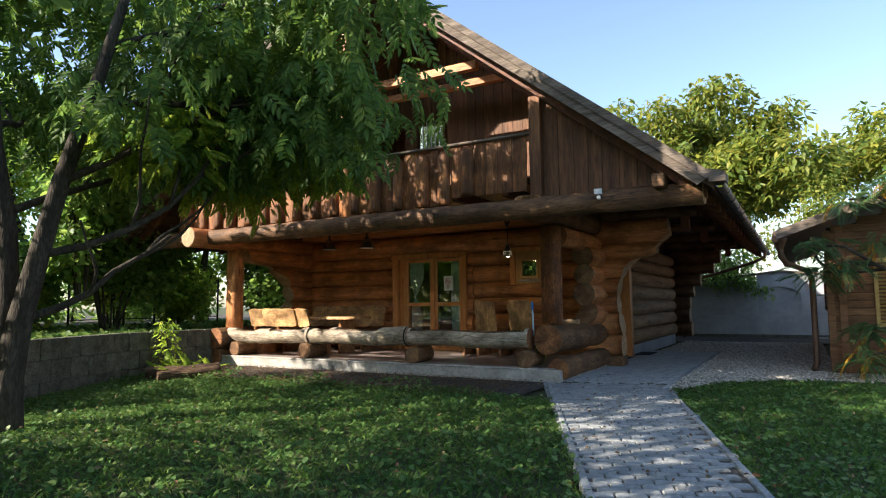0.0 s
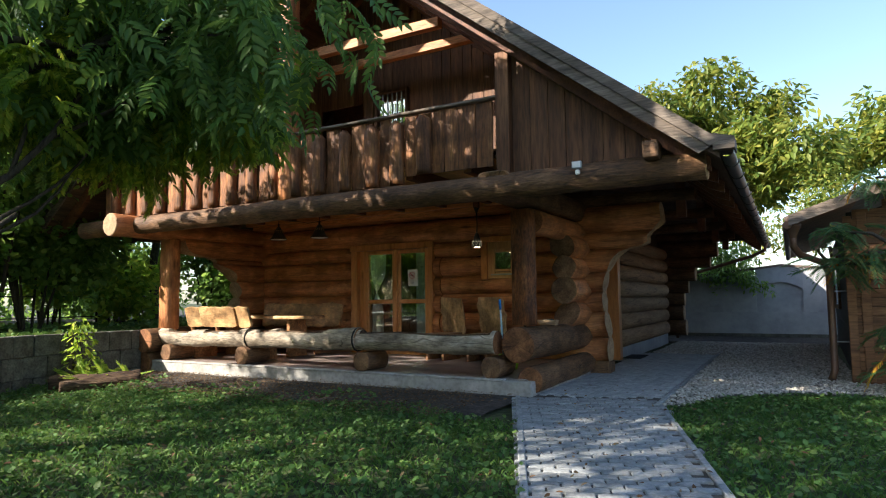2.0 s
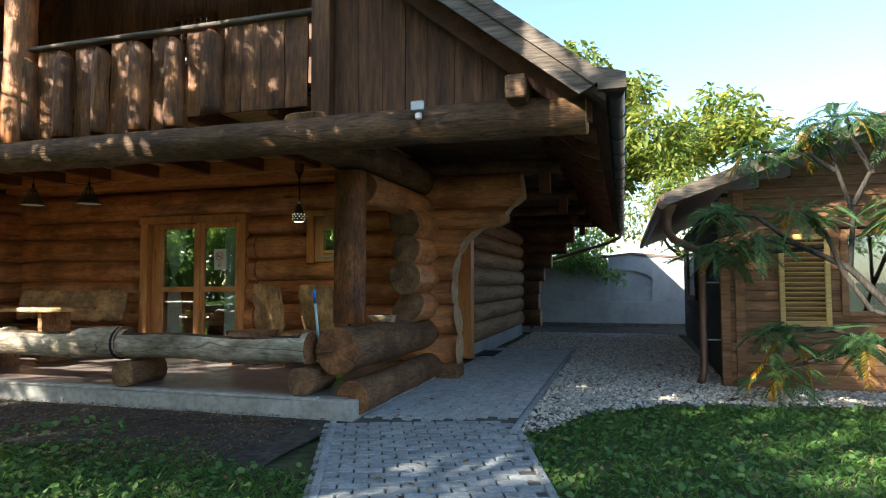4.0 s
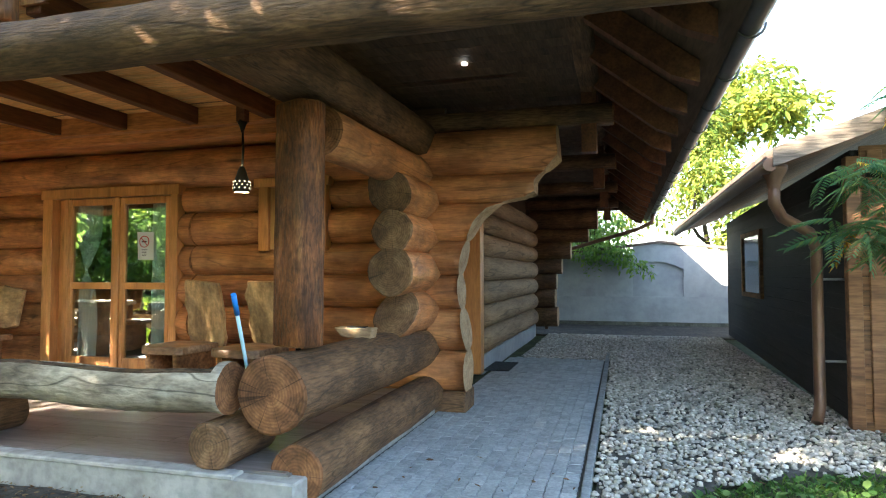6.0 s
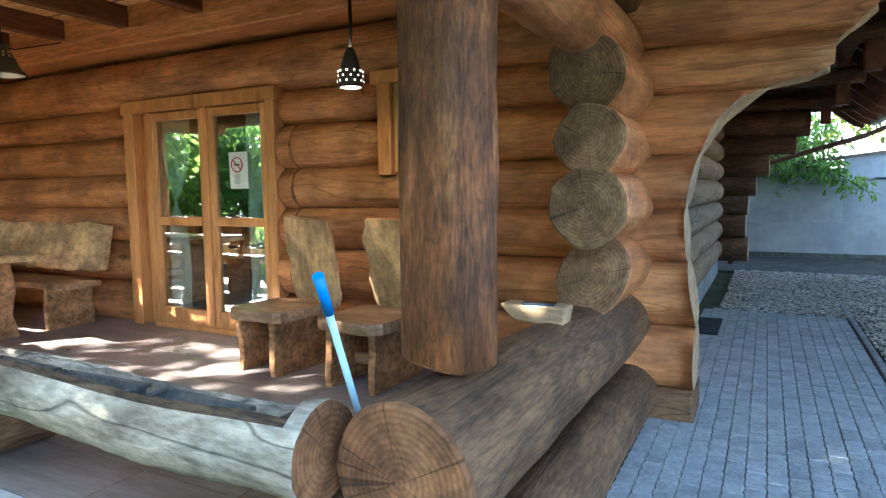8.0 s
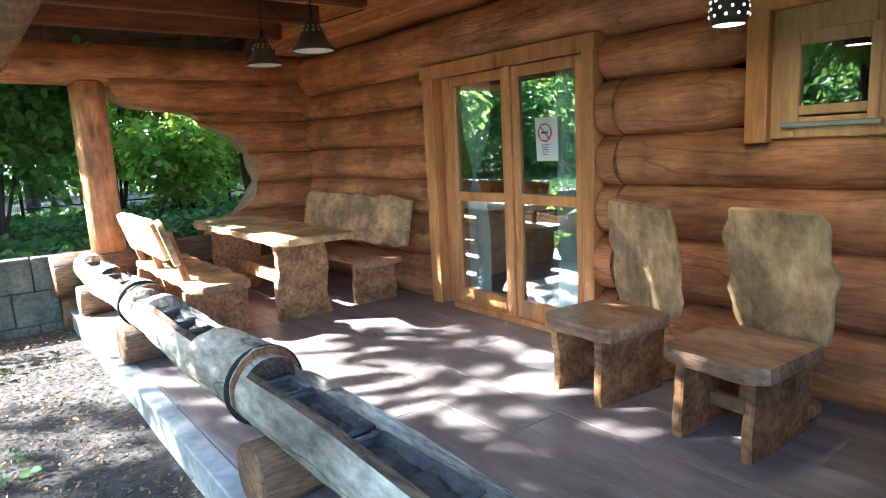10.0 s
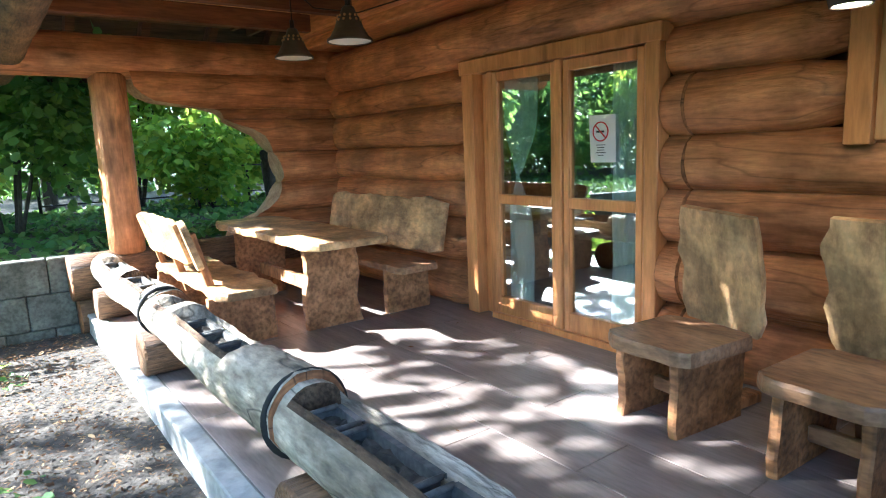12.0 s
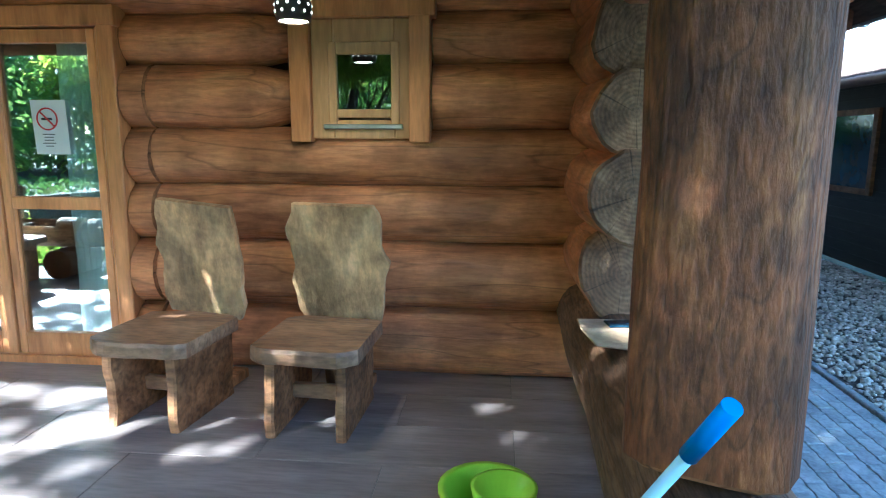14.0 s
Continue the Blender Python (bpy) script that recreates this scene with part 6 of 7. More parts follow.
cl += [(3.6, 3.7, 6.3, 0.5), (4.0, 4.0, 6.0, 0.45), (3.9, 3.5, 6.7, 0.45), (3.4, 4.2, 6.5, 0.4), (3.7, 4.3, 6.0, 0.45), (4.3, 3.6, 6.4, 0.4), (3.3, 3.6, 6.0, 0.4), (4.2, 4.4, 6.3, 0.4), (3.0, 4.5, 6.2, 0.4)]
crown("crown", cl, 2000, LEAF_ASH, boughs, 0.34, LEAF_V, LEAF_F, 0.3, 0.5, 0.4, 35, edge=0.1)

# extra clumps along the sun's line to the porch post, added to shade it
crown("post_shade_foliage", [(2.5 + 0.16 * k, 2.55 + 0.18 * k, 6.2 + 0.1 * (k % 3), 0.36) for k in range(11)], 330, LEAF_ASH, boughs, 0.34, LEAF_V, LEAF_F, 0.3, 0.5, 0.4, 36, edge=0.1)

# hazel shrubs on the bank


def shrub(label, x, y, z, w, h, leaves, leaf, m, seed, n=16, tv=ROUND_V):
    g = random.Random(seed)
    e = empty("shrub", label, "shrub", at=(x, y, z))
    bm = bmesh.new()
    for k in range(9):
        a = g.uniform(0, 6.28)
        s = g.uniform(0.4, 0.9)
        tube_into(bm, [(0.15 * math.cos(a), 0.15 * math.sin(a), -0.05), (0.4 * s * w * math.cos(a), 0.4 * s * w * math.sin(a), h * 0.4), (0.75 * s * w * math.cos(a), 0.75 * s * w * math.sin(a), h * 0.85)], [0.03, 0.022, 0.008], 5, cap=False)
    part("wood", bm, BARK, e)
    cl = clumps_about((0, 0, h * 0.58), (w * 0.75, w * 0.75, h * 0.42), n, 0.3 * w, 0.5 * w, seed)
    crown("crown", cl, leaves, m, e, leaf, tv, LEAF_F, 0.55, 0.9, 0.5, seed, edge=0.35)
    return e


shrub("dense green hazel shrub on the bank", -14.6, 9.0, 0.7, 1.9, 4.2, 8000, 0.15, LEAF_HAZEL, 41)
shrub("dense green hazel shrub on the bank", -14.0, 8.0, 1.6, 1.5, 4.4, 6000, 0.16, LEAF_HAZEL, 48)
shrub("dense green hazel shrub on the bank", -15.9, 7.2, 0.7, 1.4, 2.6, 5000, 0.15, LEAF_HAZEL, 42)
shrub("dense green hazel shrub on the bank", -15.0, 14.2, 0.7, 1.5, 3.2, 5200, 0.15, LEAF_HAZEL, 43)
shrub("light green shrub behind the porch", -18.2, 11.3, 0.7, 1.7, 4.4, 5200, 0.17, LEAF_LIT, 49)
shrub("light green shrub behind the porch", -16.5, 12.2, 0.7, 1.2, 1.9, 3000, 0.14, LEAF_LIT, 44)
shrub("light green shrub behind the porch", -18.5, 14.5, 0.7, 1.6, 2.4, 3200, 0.16, LEAF_LIT, 45)
shrub("low yellow-green bush on the bank", -17.5, 8.0, 0.7, 1.4, 2.0, 3000, 0.15, LEAF_LIT, 46)
shrub("low yellow-green bush on the bank", -18.5, 4.5, 0.7, 1.6, 2.6, 3200, 0.16, LEAF_LIT, 47)
for i, (x, y, h, m, lf) in enumerate(((-17.0, 13.8, 4.4, LEAF_HAZEL, 0.22), (-20, 10.0, 4.6, LEAF_LIT, 0.24), (-19.5, 6.0, 4.6, LEAF_HAZEL, 0.24), (-24, 7.5, 5.2, LEAF_LIT, 0.26), (-22, 16, 5.0, LEAF_HAZEL, 0.26), (-18, 17, 5, LEAF_LIT, 0.26), (-26, 11, 5.5, LEAF_HAZEL, 0.28), (-16, 19, 5.0, LEAF_HAZEL, 0.26), (-20.5, 2.5, 4.6, LEAF_HAZEL, 0.28), (-23, -2, 4.8, LEAF_LIT, 0.3), (-20.5, -6, 4.6, LEAF_HAZEL, 0.3), (-17, -9, 4.4, LEAF_HAZEL, 0.3), (-26, 5, 5, LEAF_HAZEL, 0.3))):
    g = random.Random(60 + i)
    ex = [(g.uniform(-1.8, 1.8), g.uniform(-1.8, 1.8), h * g.uniform(0.7, 1.5), g.uniform(0.9, 1.5)) for _ in range(7)]
    tree("leafy deciduous tree at the garden's edge", (x, y, 0.6), (g.uniform(-0.15, 0.15), g.uniform(-0.15, 0.15), 1), h, 0.15, 5200, lf, m, 60 + i, extra=ex, rad=(0.6, 1.1))

# the garden's far hedge of trees, opposite the porch
for i, x in enumerate((-17, -13, -9.2, -5.0, -1.0, 3.2, 7.5)):
    g = random.Random(160 + i)
    ex = [(g.uniform(-1.9, 1.9), g.uniform(-1.2, 1.2), g.uniform(0.8, 6.2), g.uniform(1.0, 1.5)) for _ in range(14)]
    tree("leafy tree in the row closing the garden", (x, -11.5 + g.uniform(-1, 1), -0.05), (0, 0, 1), 4.0, 0.16, 4200, 0.36, LEAF_HAZEL if i % 2 else LEAF_LIT, 160 + i, extra=ex, rad=(0.8, 1.3))

# thick growth south-west of the porch
for i, (x, y, h, m, lf) in enumerate(((-17.5, 1.5, 2.6, LEAF_HAZEL, 0.26), (-15.2, -2.0, 3.0, LEAF_LIT, 0.28), (-19.5, -2.5, 3.0, LEAF_HAZEL, 0.3), (-23, 1.0, 3.2, LEAF_LIT, 0.3), (-12.5, -5.5, 3.2, LEAF_HAZEL, 0.28), (-17, -7, 3.2, LEAF_HAZEL, 0.3), (-24, -6, 3.4, LEAF_LIT, 0.32))):
    g = random.Random(260 + i)
    ex = [(g.uniform(-2.2, 2.2), g.uniform(-1.8, 1.8), g.uniform(0.5, h * 1.25), g.uniform(0.8, 1.3)) for _ in range(16)]
    tree("bushy green tree in the garden's corner", (x, y, 0.3), (0, 0, 1), h * 0.8, 0.13, 6000, lf, m, 260 + i, extra=ex, rad=(0.6, 1.1), edge=0.2)

# clipped hedge closing the bank
hedge = empty("hedge", "leafy green hedge along the garden's edge", "hedge", at=(-26, 8, 0.5))
g = random.Random(300)
crown("foliage", [(g.uniform(-1, 1), g.uniform(-14, 14), g.uniform(0.2, 3.2), g.uniform(0.7, 1.1)) for _ in range(90)], 14000, LEAF_HAZEL, hedge, 0.3, LEAF_V, LEAF_F, 0.5, 0.9, 0.5, 301, edge=0.3)
for k in range(14):
    bm = bmesh.new()
    tube_into(bm, [(0, -13.5 + 2 * k, -0.5), (0.1, -13.4 + 2 * k, 1.2), (-0.1, -13.2 + 2 * k, 2.6)], [0.06, 0.05, 0.02], 6)
    part("stem", bm, BARK, hedge)

# the tall yellowing walnut behind the house
g = random.Random(81)
ex = []
for k in range(46):
    a, q = g.uniform(0, 6.28), g.random() ** 0.5
    ex.append((1.6 + 6.8 * q * math.cos(a), 3.5 * q * math.sin(a), 7.0 + 4.6 * math.sqrt(max(0, 1 - q * q)) * g.uniform(-0.6, 1.0), g.uniform(0.8, 1.5)))
tree("tall walnut tree with yellowing autumn leaves", (-4.2, 31.5, 0), (0, 0, 1), 6.0, 0.35, 26000, 0.36, LEAF_YEL, 82, extra=ex, rad=(0.6, 1.1), edge=0.25)
tree("green tree behind the white wall", (1.2, 27.5, 0), (0.05, 0, 1), 3.2, 0.15, 7000, 0.2, LEAF_YEL, 83, extra=[(-1.5, -0.5, 3.6, 1.1), (0.8, 0, 4.2, 1.1), (-3, -1, 3.3, 1.0), (-0.4, 0, 5.2, 1.0), (1.6, 0, 3.2, 1.0)])
shrub("overhanging elder bush on the white wall", -2.4, 24.3, 1.2, 1.2, 1.7, 3200, 0.16, LEAF_HAZEL, 84, tv=LEAF_V)
drape = empty("vine", "green branch hanging over the white wall", "branch", at=(-2.3, 23.4, 2.0))
bm = bmesh.new()
tube_into(bm, [(-0.6, 0.4, 0.3), (0, 0, 0.1), (0.7, -0.2, -0.15), (1.3, -0.3, -0.6)], [0.03, 0.02, 0.012, 0.005], 5)
part("stem", bm, BARK, drape)
crown("foliage", [(-0.4, 0, 0.1, 0.45), (0.1, -0.1, 0, 0.4), (0.6, -0.2, -0.15, 0.32), (1.0, -0.25, -0.4, 0.25), (1.3, -0.3, -0.6, 0.15)], 700, LEAF_HAZEL, drape, 0.15, droop=0.8, seed=85)

# sumac before the shed
sumac = empty("sumac_tree", "staghorn sumac with green and yellowing fronds", "tree", at=(2.2, 11.45, 0))
S_V, S_F = frond_template(11, 0.27, 0.03, 0.5)
bm = bmesh.new()
heads = []
for pts in (((0, 0, -0.1), (-0.1, 0, 0.5), (-0.3, 0.1, 0.95), (-0.75, 0.2, 1.5), (-1.3, 0.2, 1.8), (-1.75, 0.15, 1.85)),
            ((-0.3, 0.1, 0.95), (-0.6, 0.1, 1.05), (-0.85, 0.15, 1.5), (-1.0, 0.2, 1.95), (-1.2, 0.25, 2.15)),
            ((-0.75, 0.2, 1.5), (-0.7, 0.2, 2.1), (-0.85, 0.25, 2.7), (-1.0, 0.25, 3.1)),
            ((-0.85, 0.25, 2.6), (-1.2, 0.2, 2.85), (-1.6, 0.2, 2.85)),
            ((-0.7, 0.2, 2.2), (-0.5, 0.2, 2.6), (-0.35, 0.25, 2.95), (-0.2, 0.3, 3.1)),
            ((-0.5, 0.2, 2.55), (-0.7, 0.1, 2.9), (-0.75, 0.15, 3.2)),
            ((-1.3, 0.2, 1.8), (-1.7, 0.1, 2.1), (-2.1, 0.15, 2.15)),
            ((-1.0, 0.2, 1.75), (-1.5, 0.3, 1.7), (-2.05, 0.2, 1.72)),
            ((-0.1, 0, 0.4), (-0.6, 0.0, 0.75), (-1.1, 0.1, 0.85), (-1.45, 0.15, 0.8)),
            ((-0.6, 0.0, 0.72), (-1.0, 0.0, 0.55), (-1.5, 0.1, 0.4)),
            ((-0.2, 0.0, 0.5), (-0.4, -0.1, 0.75), (-0.75, -0.05, 0.75)),
            ((-0.1, 0, 0.5), (0.1, 0.1, 1.3), (0.05, 0.2, 2.0), (-0.2, 0.25, 2.15)),
            ((0.1, 0.1, 1.3), (0.4, 0.2, 2.1), (0.45, 0.3, 2.8)),
            ((0, 0, 0.4), (0.4, 0.1, 1.0), (0.8, 0.1, 1.5))):
    k = len(pts)
    tube_into(bm, pts, [0.055 * (1 - 0.65 * i / k) * (1 if pts[0][2] < 0 else 0.55) for i in range(k)], 7, cap=False)
    heads.append(pts[-1])
part("trunk", bm, BARK, sumac)
gg = np.random.default_rng(90)
pos, yaw, pit, low = [], [], [], []
for h in heads:
    for k in range(34):
        pos.append(np.array(h) + gg.normal(0, 0.08, 3) * np.array([1.6, 1.6, 0.8]))
        yaw.append(gg.uniform(0, 6.28))
        pit.append(gg.normal(0.05, 0.25))
        low.append(h[2] < 1.0)
pos, yaw, pit, low = np.array(pos), np.array(yaw), np.array(pit), np.array(low)
red = gg.random(len(pos)) < np.where(low, 0.16, 0.05)
for nm, sel, m in (("foliage", ~red, LEAF_SUMAC), ("turning_foliage", red, LEAF_RED)):
    scatter(nm, S_V, S_F, pos[sel], yaw[sel], pit[sel] + (0.5 if nm == "turning_foliage" else 0.0), gg.normal(0, 0.25, sel.sum()), gg.uniform(0.24, 0.4, sel.sum())[:, None], m, sumac, "yellow and red turning fronds" if nm == "turning_foliage" else "")

# sapling, ferns and a rotten log on the bare ground
sap = empty("sapling", "young bright green sapling by the retaining wall", "sapling", at=(-11.05, 8.0, -0.02))
bm = bmesh.new()
tube_into(bm, [(0, 0, 0), (0.02, 0.03, 0.35), (-0.03, 0, 0.7), (-0.12, -0.05, 0.98)], [0.012, 0.01, 0.007, 0.003], 6)
for k in range(9):
    z = 0.2 + k * 0.085
    a = k * 2.4
    tube_into(bm, [(0, 0, z), (0.16 * math.cos(a), 0.16 * math.sin(a), z + 0.05)], [0.004, 0.002], 4)
part("stem", bm, BARK, sap)
crown("foliage", [(0.12 * math.cos(k * 2.4), 0.12 * math.sin(k * 2.4), 0.2 + k * 0.088, 0.13) for k in range(10)], 190, LEAF_LIT, sap, 0.12, droop=0.5, seed=91)
fv, ff = frond_template(9, 0.28, 0.045, 0.5)
for x, y, s in ((-10.6, 8.15, 0.4), (-10.25, 8.35, 0.32), (-10.85, 7.8, 0.36), (-10.5, 7.75, 0.3)):
    n = 16
    f = empty("fern", "small feathery green herb on bare soil", "plant", group="feathery herbs", at=(x, y, 0.0))
    scatter("foliage", fv, ff, np.zeros((n, 3)), np.random.default_rng(int(x * -99)).uniform(0, 6.28, n), np.random.default_rng(3).normal(-0.7, 0.3, n), np.zeros(n), np.full((n, 1), s), LEAF_LIT, f)
o = log("rotten_log", (-10.75, 7.35, 0.05), (-9.95, 8.35, 0.07), 0.1, ROT, rough=0.09, seg=0.07, end=ROT, r1=0.14)
tagged(o, "crumbling rotten log lying on the soil", "log")
o = log("rotten_log", (-10.2, 7.2, 0.04), (-9.9, 7.9, 0.04), 0.07, ROT, rough=0.09, seg=0.07, end=ROT)
tagged(o, "short crumbling piece of rotten wood", "log")

# garden gate and fence beyond the bank
fence = empty("garden_fence", "thin dark metal fence and gate among shrubs", "fence", at=(-17.2, 12, 0.7))
for y in (9.6, 10.9, 11.2, 12.2, 13.4, 14.6):
    adopt(tube("post", [(-17.4, y, 0.6), (-17.4, y, 2.2)], 0.03, BLACKM, sides=8), fence)
for z in (0.95, 1.5, 2.1):
    adopt(tube("rail", [(-17.4, 9.6, z), (-17.4, 14.6, z)], 0.015, BLACKM, sides=6), fence)

# ---- loose ground cover ----
PATH_L = lambda y: -3.77 + 0.42 * (9.71 - y)
PATH_R = lambda y: -1.88 + 0.30 * (9.35 - y)
EDGE_X = [-1.95, -1.87, -1.6, -1.38, -1.02, -0.5, 0.1, 0.9, 3.0, 6.0]
EDGE_Y = [9.2, 9.31, 9.7, 10.35, 10.75, 11.12, 11.28, 11.4, 11.9, 12.5]


def lawn_points(n, seed, near):
    g = np.random.default_rng(seed)
    x = g.uniform(-11.5, 5.5, n)
    y = 1.0 + (g.random(n) ** near) * 10.9
    left = (x < -3.77 + 0.42 * (9.71 - y) - 0.03) & (y < 8.15 + 0.25 * np.sin(x * 2.3))
    right = (x > -1.88 + 0.30 * (9.35 - y) + 0.06) & (y < np.interp(x, EDGE_X, EDGE_Y) - 0.05)
    ret = x > np.interp(-y, [-9.5, -7.4, -5.4, -3.4, -1.0], [-11.3, -11.4, -10.7, -9.7, -8.7])
    k = (left | right) & ret
    x, y = x[k], y[k]
    z = np.array([ground_z(a, b) for a, b in zip(x, y)])
    return np.stack([x, y, z], 1), g


P, g = lawn_points(120000, 101, 0.85)
n = len(P)
BLADE_V = [(0, -0.05, 0), (0, 0.05, 0), (0.28, 0.035, 0.62), (0.8, 0.0, 0.95)]
tagged(scatter("grass", BLADE_V, [(0, 1, 2, 3)], P, g.uniform(0, 6.28, n), g.normal(0, 0.2, n), g.normal(0, 0.3, n), g.uniform(0.035, 0.085, n)[:, None], GRASS), "short dark green lawn grass", "grass", kind="stuff")
P, g = lawn_points(44000, 102, 0.9)
n = len(P)
P[:, 2] += g.uniform(0.01, 0.06, n)
tagged(scatter("ground_herbs", ROUND_V, LEAF_F, P, g.uniform(0, 6.28, n), g.normal(-0.1, 0.35, n), g.normal(0, 0.35, n), g.uniform(0.028, 0.07, n)[:, None], HERB), "low creeping broad-leaved herbs in the lawn", "ground cover", kind="stuff")
g = np.random.default_rng(103)
n = 9000
P = np.stack([g.uniform(-11.2, -3.9, n), g.uniform(7.6, 9.42, n), np.full(n, 0.045)], 1)
tagged(scatter("soil_litter", LEAF_V, LEAF_F, P, g.uniform(0, 6.28, n), g.normal(0, 0.25, n), g.normal(0, 0.4, n), g.uniform(0.012, 0.045, n)[:, None], LITTER), "dry leaves and chips on the bare soil", "leaf litter", kind="stuff")
n = 900
P = np.stack([g.uniform(-11.2, -5, n), g.uniform(7.5, 8.9, n), np.full(n, 0.05)], 1)
P = P[P[:, 1] < 8.4 + 0.5 * np.sin(P[:, 0] * 3)]
n = len(P)
tagged(scatter("soil_weeds", ROUND_V, LEAF_F, P, g.uniform(0, 6.28, n), g.normal(-0.25, 0.3, n), g.normal(0, 0.4, n), g.uniform(0.03, 0.08, n)[:, None], HERB), "small green weeds on the bare soil", "weeds", kind="stuff")
n = 1500
P = np.stack([g.uniform(-10, 4.5, n), g.uniform(1.5, 11, n), np.full(n, 0.05)], 1)
tagged(scatter("fallen_leaves", LEAF_V, LEAF_F, P, g.uniform(0, 6.28, n), g.normal(0, 0.3, n), g.normal(0, 0.5, n), g.uniform(0.03, 0.07, n)[:, None], LITTER), "brown fallen leaves in the grass", "leaf litter", kind="stuff")
n = 9000
P = np.stack([g.uniform(-19, -11.75, n), g.uniform(2, 16, n), np.full(n, 0.72)], 1)
P = P[P[:, 0] < np.interp(-P[:, 1], [-30, -9.5, -7.4, -5.4, -3.4, -1.0], [-11.8, -11.8, -11.9, -11.2, -10.2, -9.2])]
n = len(P)
tagged(scatter("bank_herbs", ROUND_V, LEAF_F, P, g.uniform(0, 6.28, n), g.normal(-0.4, 0.4, n), g.normal(0, 0.4, n), g.uniform(0.05, 0.16, n)[:, None], HERB), "low green herbs covering the bank", "ground cover", kind="stuff")
for x, y, s, a in ((-8.05, 11.2, 0.05, 1), (-7.3, 11.75, 0.045, 2), (-6.3, 11.9, 0.05, 3), (-7.0, 10.9, 0.035, 4), (-8.3, 11.9, 0.04, 5), (-6.7, 10.6, 0.03, 0.4), (-7.7, 12.05, 0.035, 2.2)):
    o = scatter("dry_leaf", LEAF_V, LEAF_F, np.array([[x, y, FLOOR + 0.008]]), np.array([a * 1.0]), np.array([0.1]), np.array([0.3]), np.array([[s]]), LITTER)
    tagged(o, "curled dry leaf on the porch tiles", "leaf", "dry leaves on the porch")

# ---- porch tiles ----
floor = empty("floor_porch", "grey-brown wood-look porcelain floor tiles", "floor tiles", "structure", at=(-7.5, 11, FLOOR))
tagged(box("floor_bed", -11.4, -3.6, 9.56, 12.6, FLOOR - 0.02, FLOOR - 0.0045, GROUT, bevel=0), "grey grout bed of the porch floor", "grout", kind="structure")
cut = {}


def tile_piece(x0, x1, y0, y1):
    key = (round(x1 - x0, 3), round(y1 - y0, 3))
    if key not in cut:
        o = box("tile", -key[0] / 2, key[0] / 2, -key[1] / 2, key[1] / 2, -0.004, 0.004, TILE, bevel=0.0015)
        cut[key] = o.data
        bpy.data.objects.remove(o)
    o = new("tile", cut[key])
    o.location = ((x0 + x1) / 2, (y0 + y1) / 2, FLOOR - 0.004)
    adopt(o, floor)


row = 0
y = 9.565
while y < 12.5:
    x = -11.4 - (0.6 if row % 2 else 0.0)
    y1 = min(y + 0.4, 12.55)
    while x < -3.62:
        a, b = max(x, -11.4), min(x + 1.2, -3.62)
        if b - a > 0.05:
            tile_piece(a + 0.002, b - 0.002, y + 0.002, y1 - 0.002)
        x += 1.2
    y += 0.4
    row += 1

# ---- pavers ----


def paver_mesh(lx, ly, m):
    """A concrete paver with waved long sides and chamfered top."""
    out = []
    n = 4
    w = 0.006
    for i in range(n + 1):
        out.append((-lx / 2 + lx * i / n, -ly / 2 + (w if i % 2 else -w * 0.3)))
    for i in range(n + 1):
        out.append((lx / 2 - lx * i / n, ly / 2 + (w if i % 2 else -w * 0.3)))
    bm = bmesh.new()
    rings = [[bm.verts.new((x * s, y * s, z)) for x, y in out] for s, z in ((1.0, -0.05), (1.0, -0.006), (0.93, 0.0))]
    k = len(out)
    for a, b in zip(rings, rings[1:]):
        for i in range(k):
            bm.faces.new((a[i], a[(i + 1) % k], b[(i + 1) % k], b[i]))
    bm.faces.new(rings[-1])
    o = link("paver", bm, m)
    d = o.data
    bpy.data.objects.remove(o)
    return d


PALE = [(0.29, 0.305, 0.3), (0.41, 0.43, 0.42), (0.51, 0.53, 0.515)]
PAVER_SIDE_ONE = mat("paver_pale", PALE, (7, 7, 7), 0.8, 0.3, vary=0.1, fine=0.22)
PAVER_SIDE = mat("paver_pale_joined", PALE, (7, 7, 7), 0.8, 0.3, vary=0.1, fine=0.22, island=True)
PAVER_I = mat("paver_joined", [(0.2, 0.212, 0.208), (0.3, 0.315, 0.31), (0.385, 0.4, 0.39)], (7, 7, 7), 0.8, 0.3, vary=0.13, fine=0.25, island=True)
PM = paver_mesh(0.196, 0.096, PAVER)
PM_SIDE = paver_mesh(0.196, 0.096, PAVER_SIDE_ONE)
pm_v = np.array([v.co[:] for v in PM.vertices])
PAVE_Z = 0.03


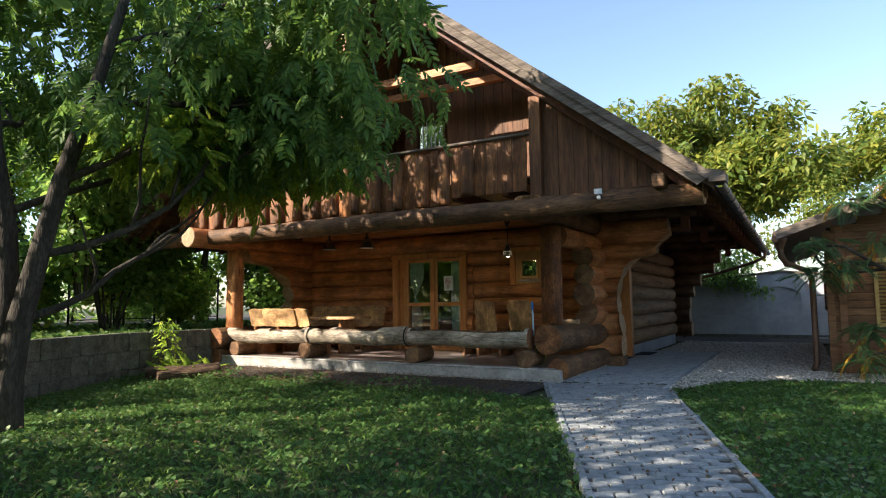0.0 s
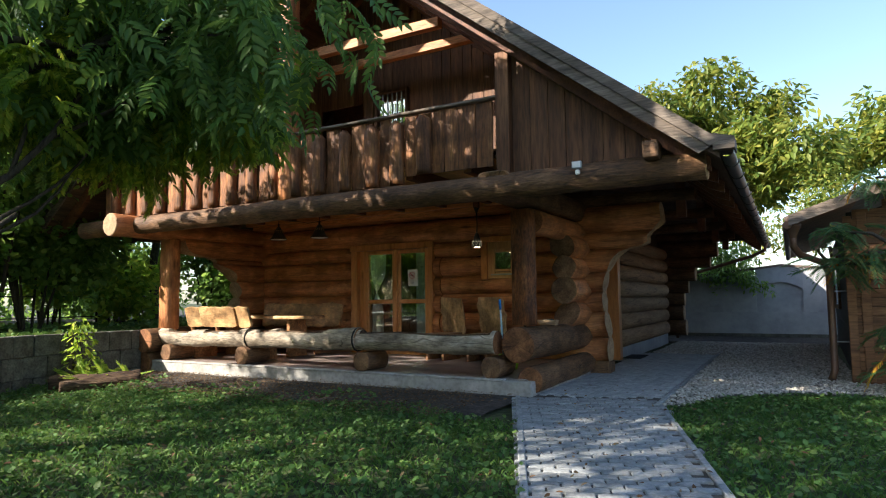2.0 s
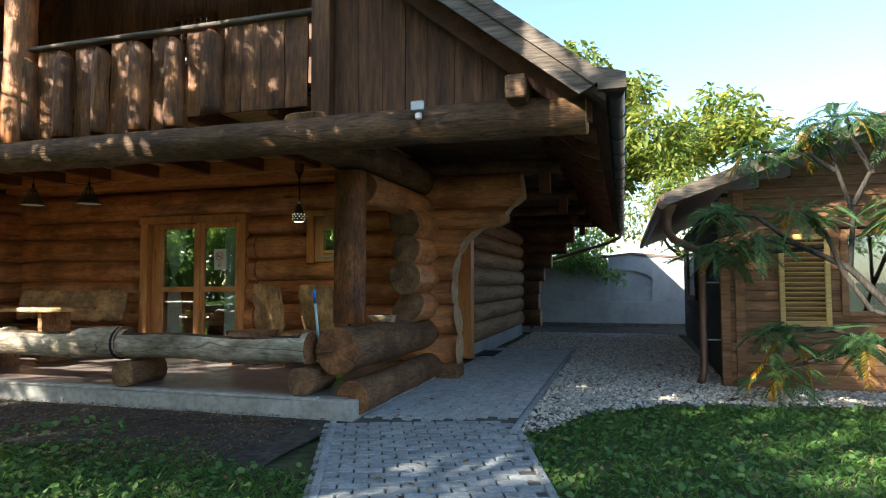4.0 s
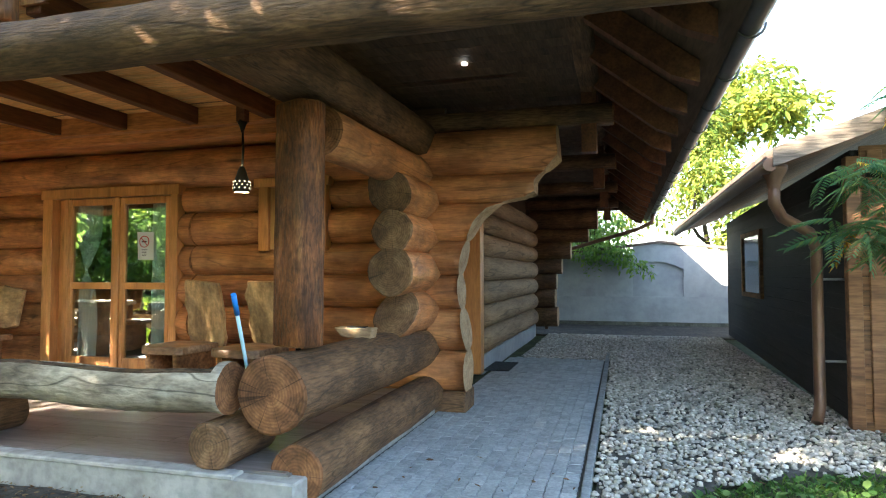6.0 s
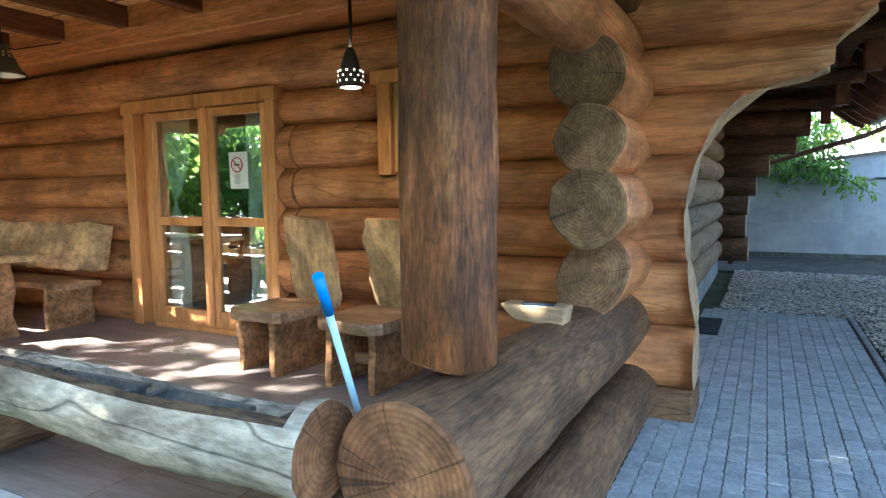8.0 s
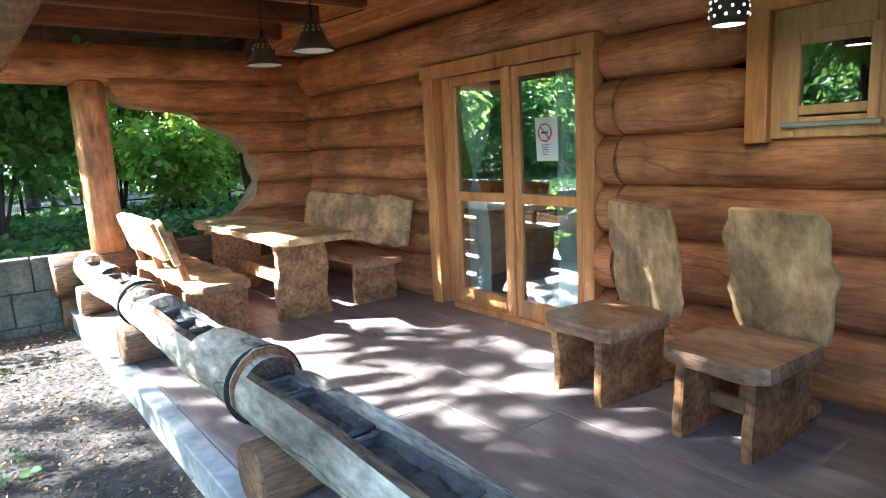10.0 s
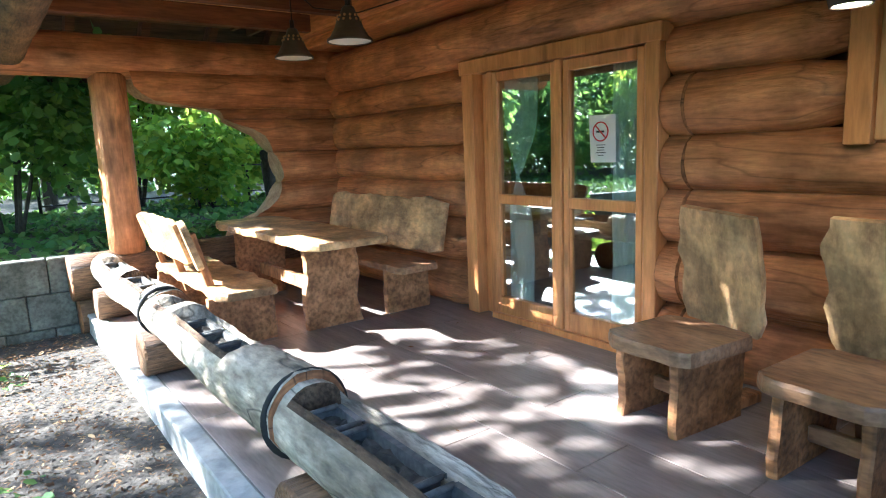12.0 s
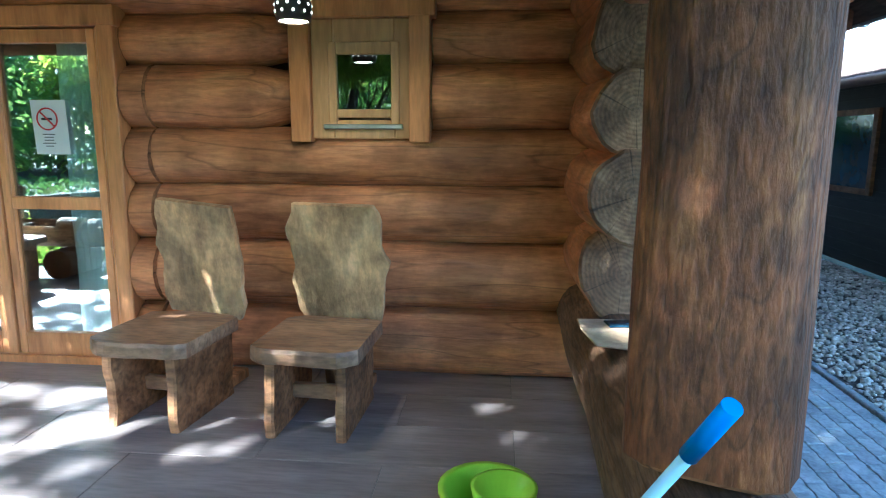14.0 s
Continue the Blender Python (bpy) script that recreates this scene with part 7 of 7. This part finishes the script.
def lay(places, name, label, pick, piece, joined):
    """Pavers: those in the picked stretch are objects, the rest one mesh."""
    e = empty(name, label, "paving", "structure", at=(places[0][0], places[0][1], 0))
    near = [p for p in places if pick(p)][:300]
    keep = set(near)
    rest = [p for p in places if p not in keep]
    for x, y, a in near:
        o = new("paver", piece)
        o.matrix_basis = pose(x, y, PAVE_Z + 0.004 * noise.noise(Vector((x * 3, y * 3, 0))) + random.uniform(-0.002, 0.002), random.uniform(-0.6, 0.6), random.uniform(-0.6, 0.6), a)
        adopt(o, e)
    if rest:
        q = np.array(rest)
        n = len(q)
        vs, fs = [], []
        R = rot_np(np.radians(q[:, 2]), np.random.default_rng(4).normal(0, 0.008, n), np.random.default_rng(5).normal(0, 0.008, n))
        pos = np.stack([q[:, 0], q[:, 1], np.full(n, PAVE_Z)], 1)
        v = np.einsum("nij,kj->nki", R, pm_v) + pos[:, None, :]
        k = len(pm_v)
        side = [p.vertices[:] for p in PM.polygons if len(p.vertices) == 4]
        me = bpy.data.meshes.new("pavers_far")
        allf = []
        top = [p.vertices[:] for p in PM.polygons if len(p.vertices) > 4]
        for i in range(n):
            for f in side + top:
                allf.append([i * k + w for w in f])
        me.from_pydata(v.reshape(-1, 3).tolist(), [], allf)
        me.materials.append(joined)
        o = new("pavers_far", me)
        o["kind"] = "stuff"
        adopt(o, e)
    return e


front, sidew = [], []
j = 0
y = -1.5
while y < 9.62:
    xl, xr = PATH_L(y), PATH_R(y)
    n = int((xr - xl) / 0.2)
    for i in range(n):
        x = xl + 0.1 + i * 0.2 + (0.1 if j % 2 else 0)
        if x < xr - 0.05:
            t = (x - xl)
            front.append((x, y + 0.36 * (t - (xr - xl) / 2) * 0.95, 20))
    j += 1
    y += 0.106
i = 0
x = -3.42
while x < -1.98:
    y = 9.75 + (0.1 if i % 2 else 0)
    while y < 16.45:
        sidew.append((x, y, 90))
        y += 0.2
    i += 1
    x += 0.1
sidew = [p for p in sidew if p[1] > 9.62 + 0.36 * (p[0] + 2.7) + 0.16]
lay(front, "path_front", "grey interlocking concrete paver path", lambda p: 5.6 < p[1] < 9.4, PM, PAVER_I)
lay(sidew, "pavement_side", "grey interlocking pavers beside the house", lambda p: 10.2 < p[1] < 14.5, PM_SIDE, PAVER_SIDE)
prism("path_bed", [(PATH_L(-2), -2), (PATH_R(-2), -2), (PATH_R(9.35), 9.35), (-1.95, 16.5), (-3.5, 16.5), (-3.5, 9.7), (-3.75, 9.7)], "z", -0.06, 0.012, SAND)
tagged(bpy.data.objects["path_bed"], "sand joints under the pavers", "paving bed", kind="structure")
kerb = empty("kerb", "narrow grey concrete kerb along the paving", "kerb", "structure", at=(-1.92, 13, 0))
y = 9.4
while y < 16.5:
    adopt(box("kerb_stone", -1.95, -1.89, y, y + 0.99, -0.1, 0.04, PAVER, bevel=0.008), kerb)
    y += 1.0
for a, b in ((9.35, 8.36), (8.35, 7.36), (7.35, 6.36), (6.35, 5.36), (5.35, 4.36), (4.35, 3.36), (3.35, 2.36)):
    for fn, s in ((PATH_R, 0.03), (PATH_L, -0.03)):
        o = box("kerb_stone", -0.5, 0.5, -0.03, 0.03, -0.07, 0.07, PAVER, bevel=0.008)
        pa, pb = Vector((fn(a) + s, a, -0.03)), Vector((fn(b) + s, b, -0.03))
        o.matrix_basis = Matrix.Translation((pa + pb) / 2) @ Matrix.Rotation(math.atan2(pb.y - pa.y, pb.x - pa.x), 4, "Z") @ Matrix.Diagonal(((pb - pa).length, 1, 1, 1))
        adopt(o, kerb)

# ---- loose gravel ----
g = np.random.default_rng(111)
n = 54000
x = g.uniform(-3.3, 3.0, n)
y = 9.3 + g.random(n) * 11.4
k = ((x > -1.87) | ((y > 16.55) & (x > -3.4))) & ((x < 0.33) | (y < 12.55)) & (y > np.interp(x, EDGE_X, EDGE_Y) + 0.08 * np.sin(x * 9))
x, y = x[k], y[k]
n = len(x)
bm = bmesh.new()
bmesh.ops.create_icosphere(bm, subdivisions=1, radius=1.0)
sv = np.array([v.co[:] for v in bm.verts])
sf = np.array([[v.index for v in f.verts] for f in bm.faces])
bm.free()
sv = sv * (1 + 0.12 * np.sin(sv[:, :1] * 7 + sv[:, 1:2] * 5))
P = np.stack([x, y, np.full(n, 0.022) + g.uniform(-0.008, 0.012, n)], 1)
sz = g.uniform(0.011, 0.027, (n, 1)) * g.uniform(0.75, 1.35, (n, 3)) * np.array([[1.0, 1.0, 0.62]])
tagged(scatter("gravel", sv, sf, P, g.uniform(0, 6.28, n), g.normal(0, 0.15, n), g.normal(0, 0.15, n), sz, PEBBLE), "loose pale river gravel", "gravel", kind="stuff")
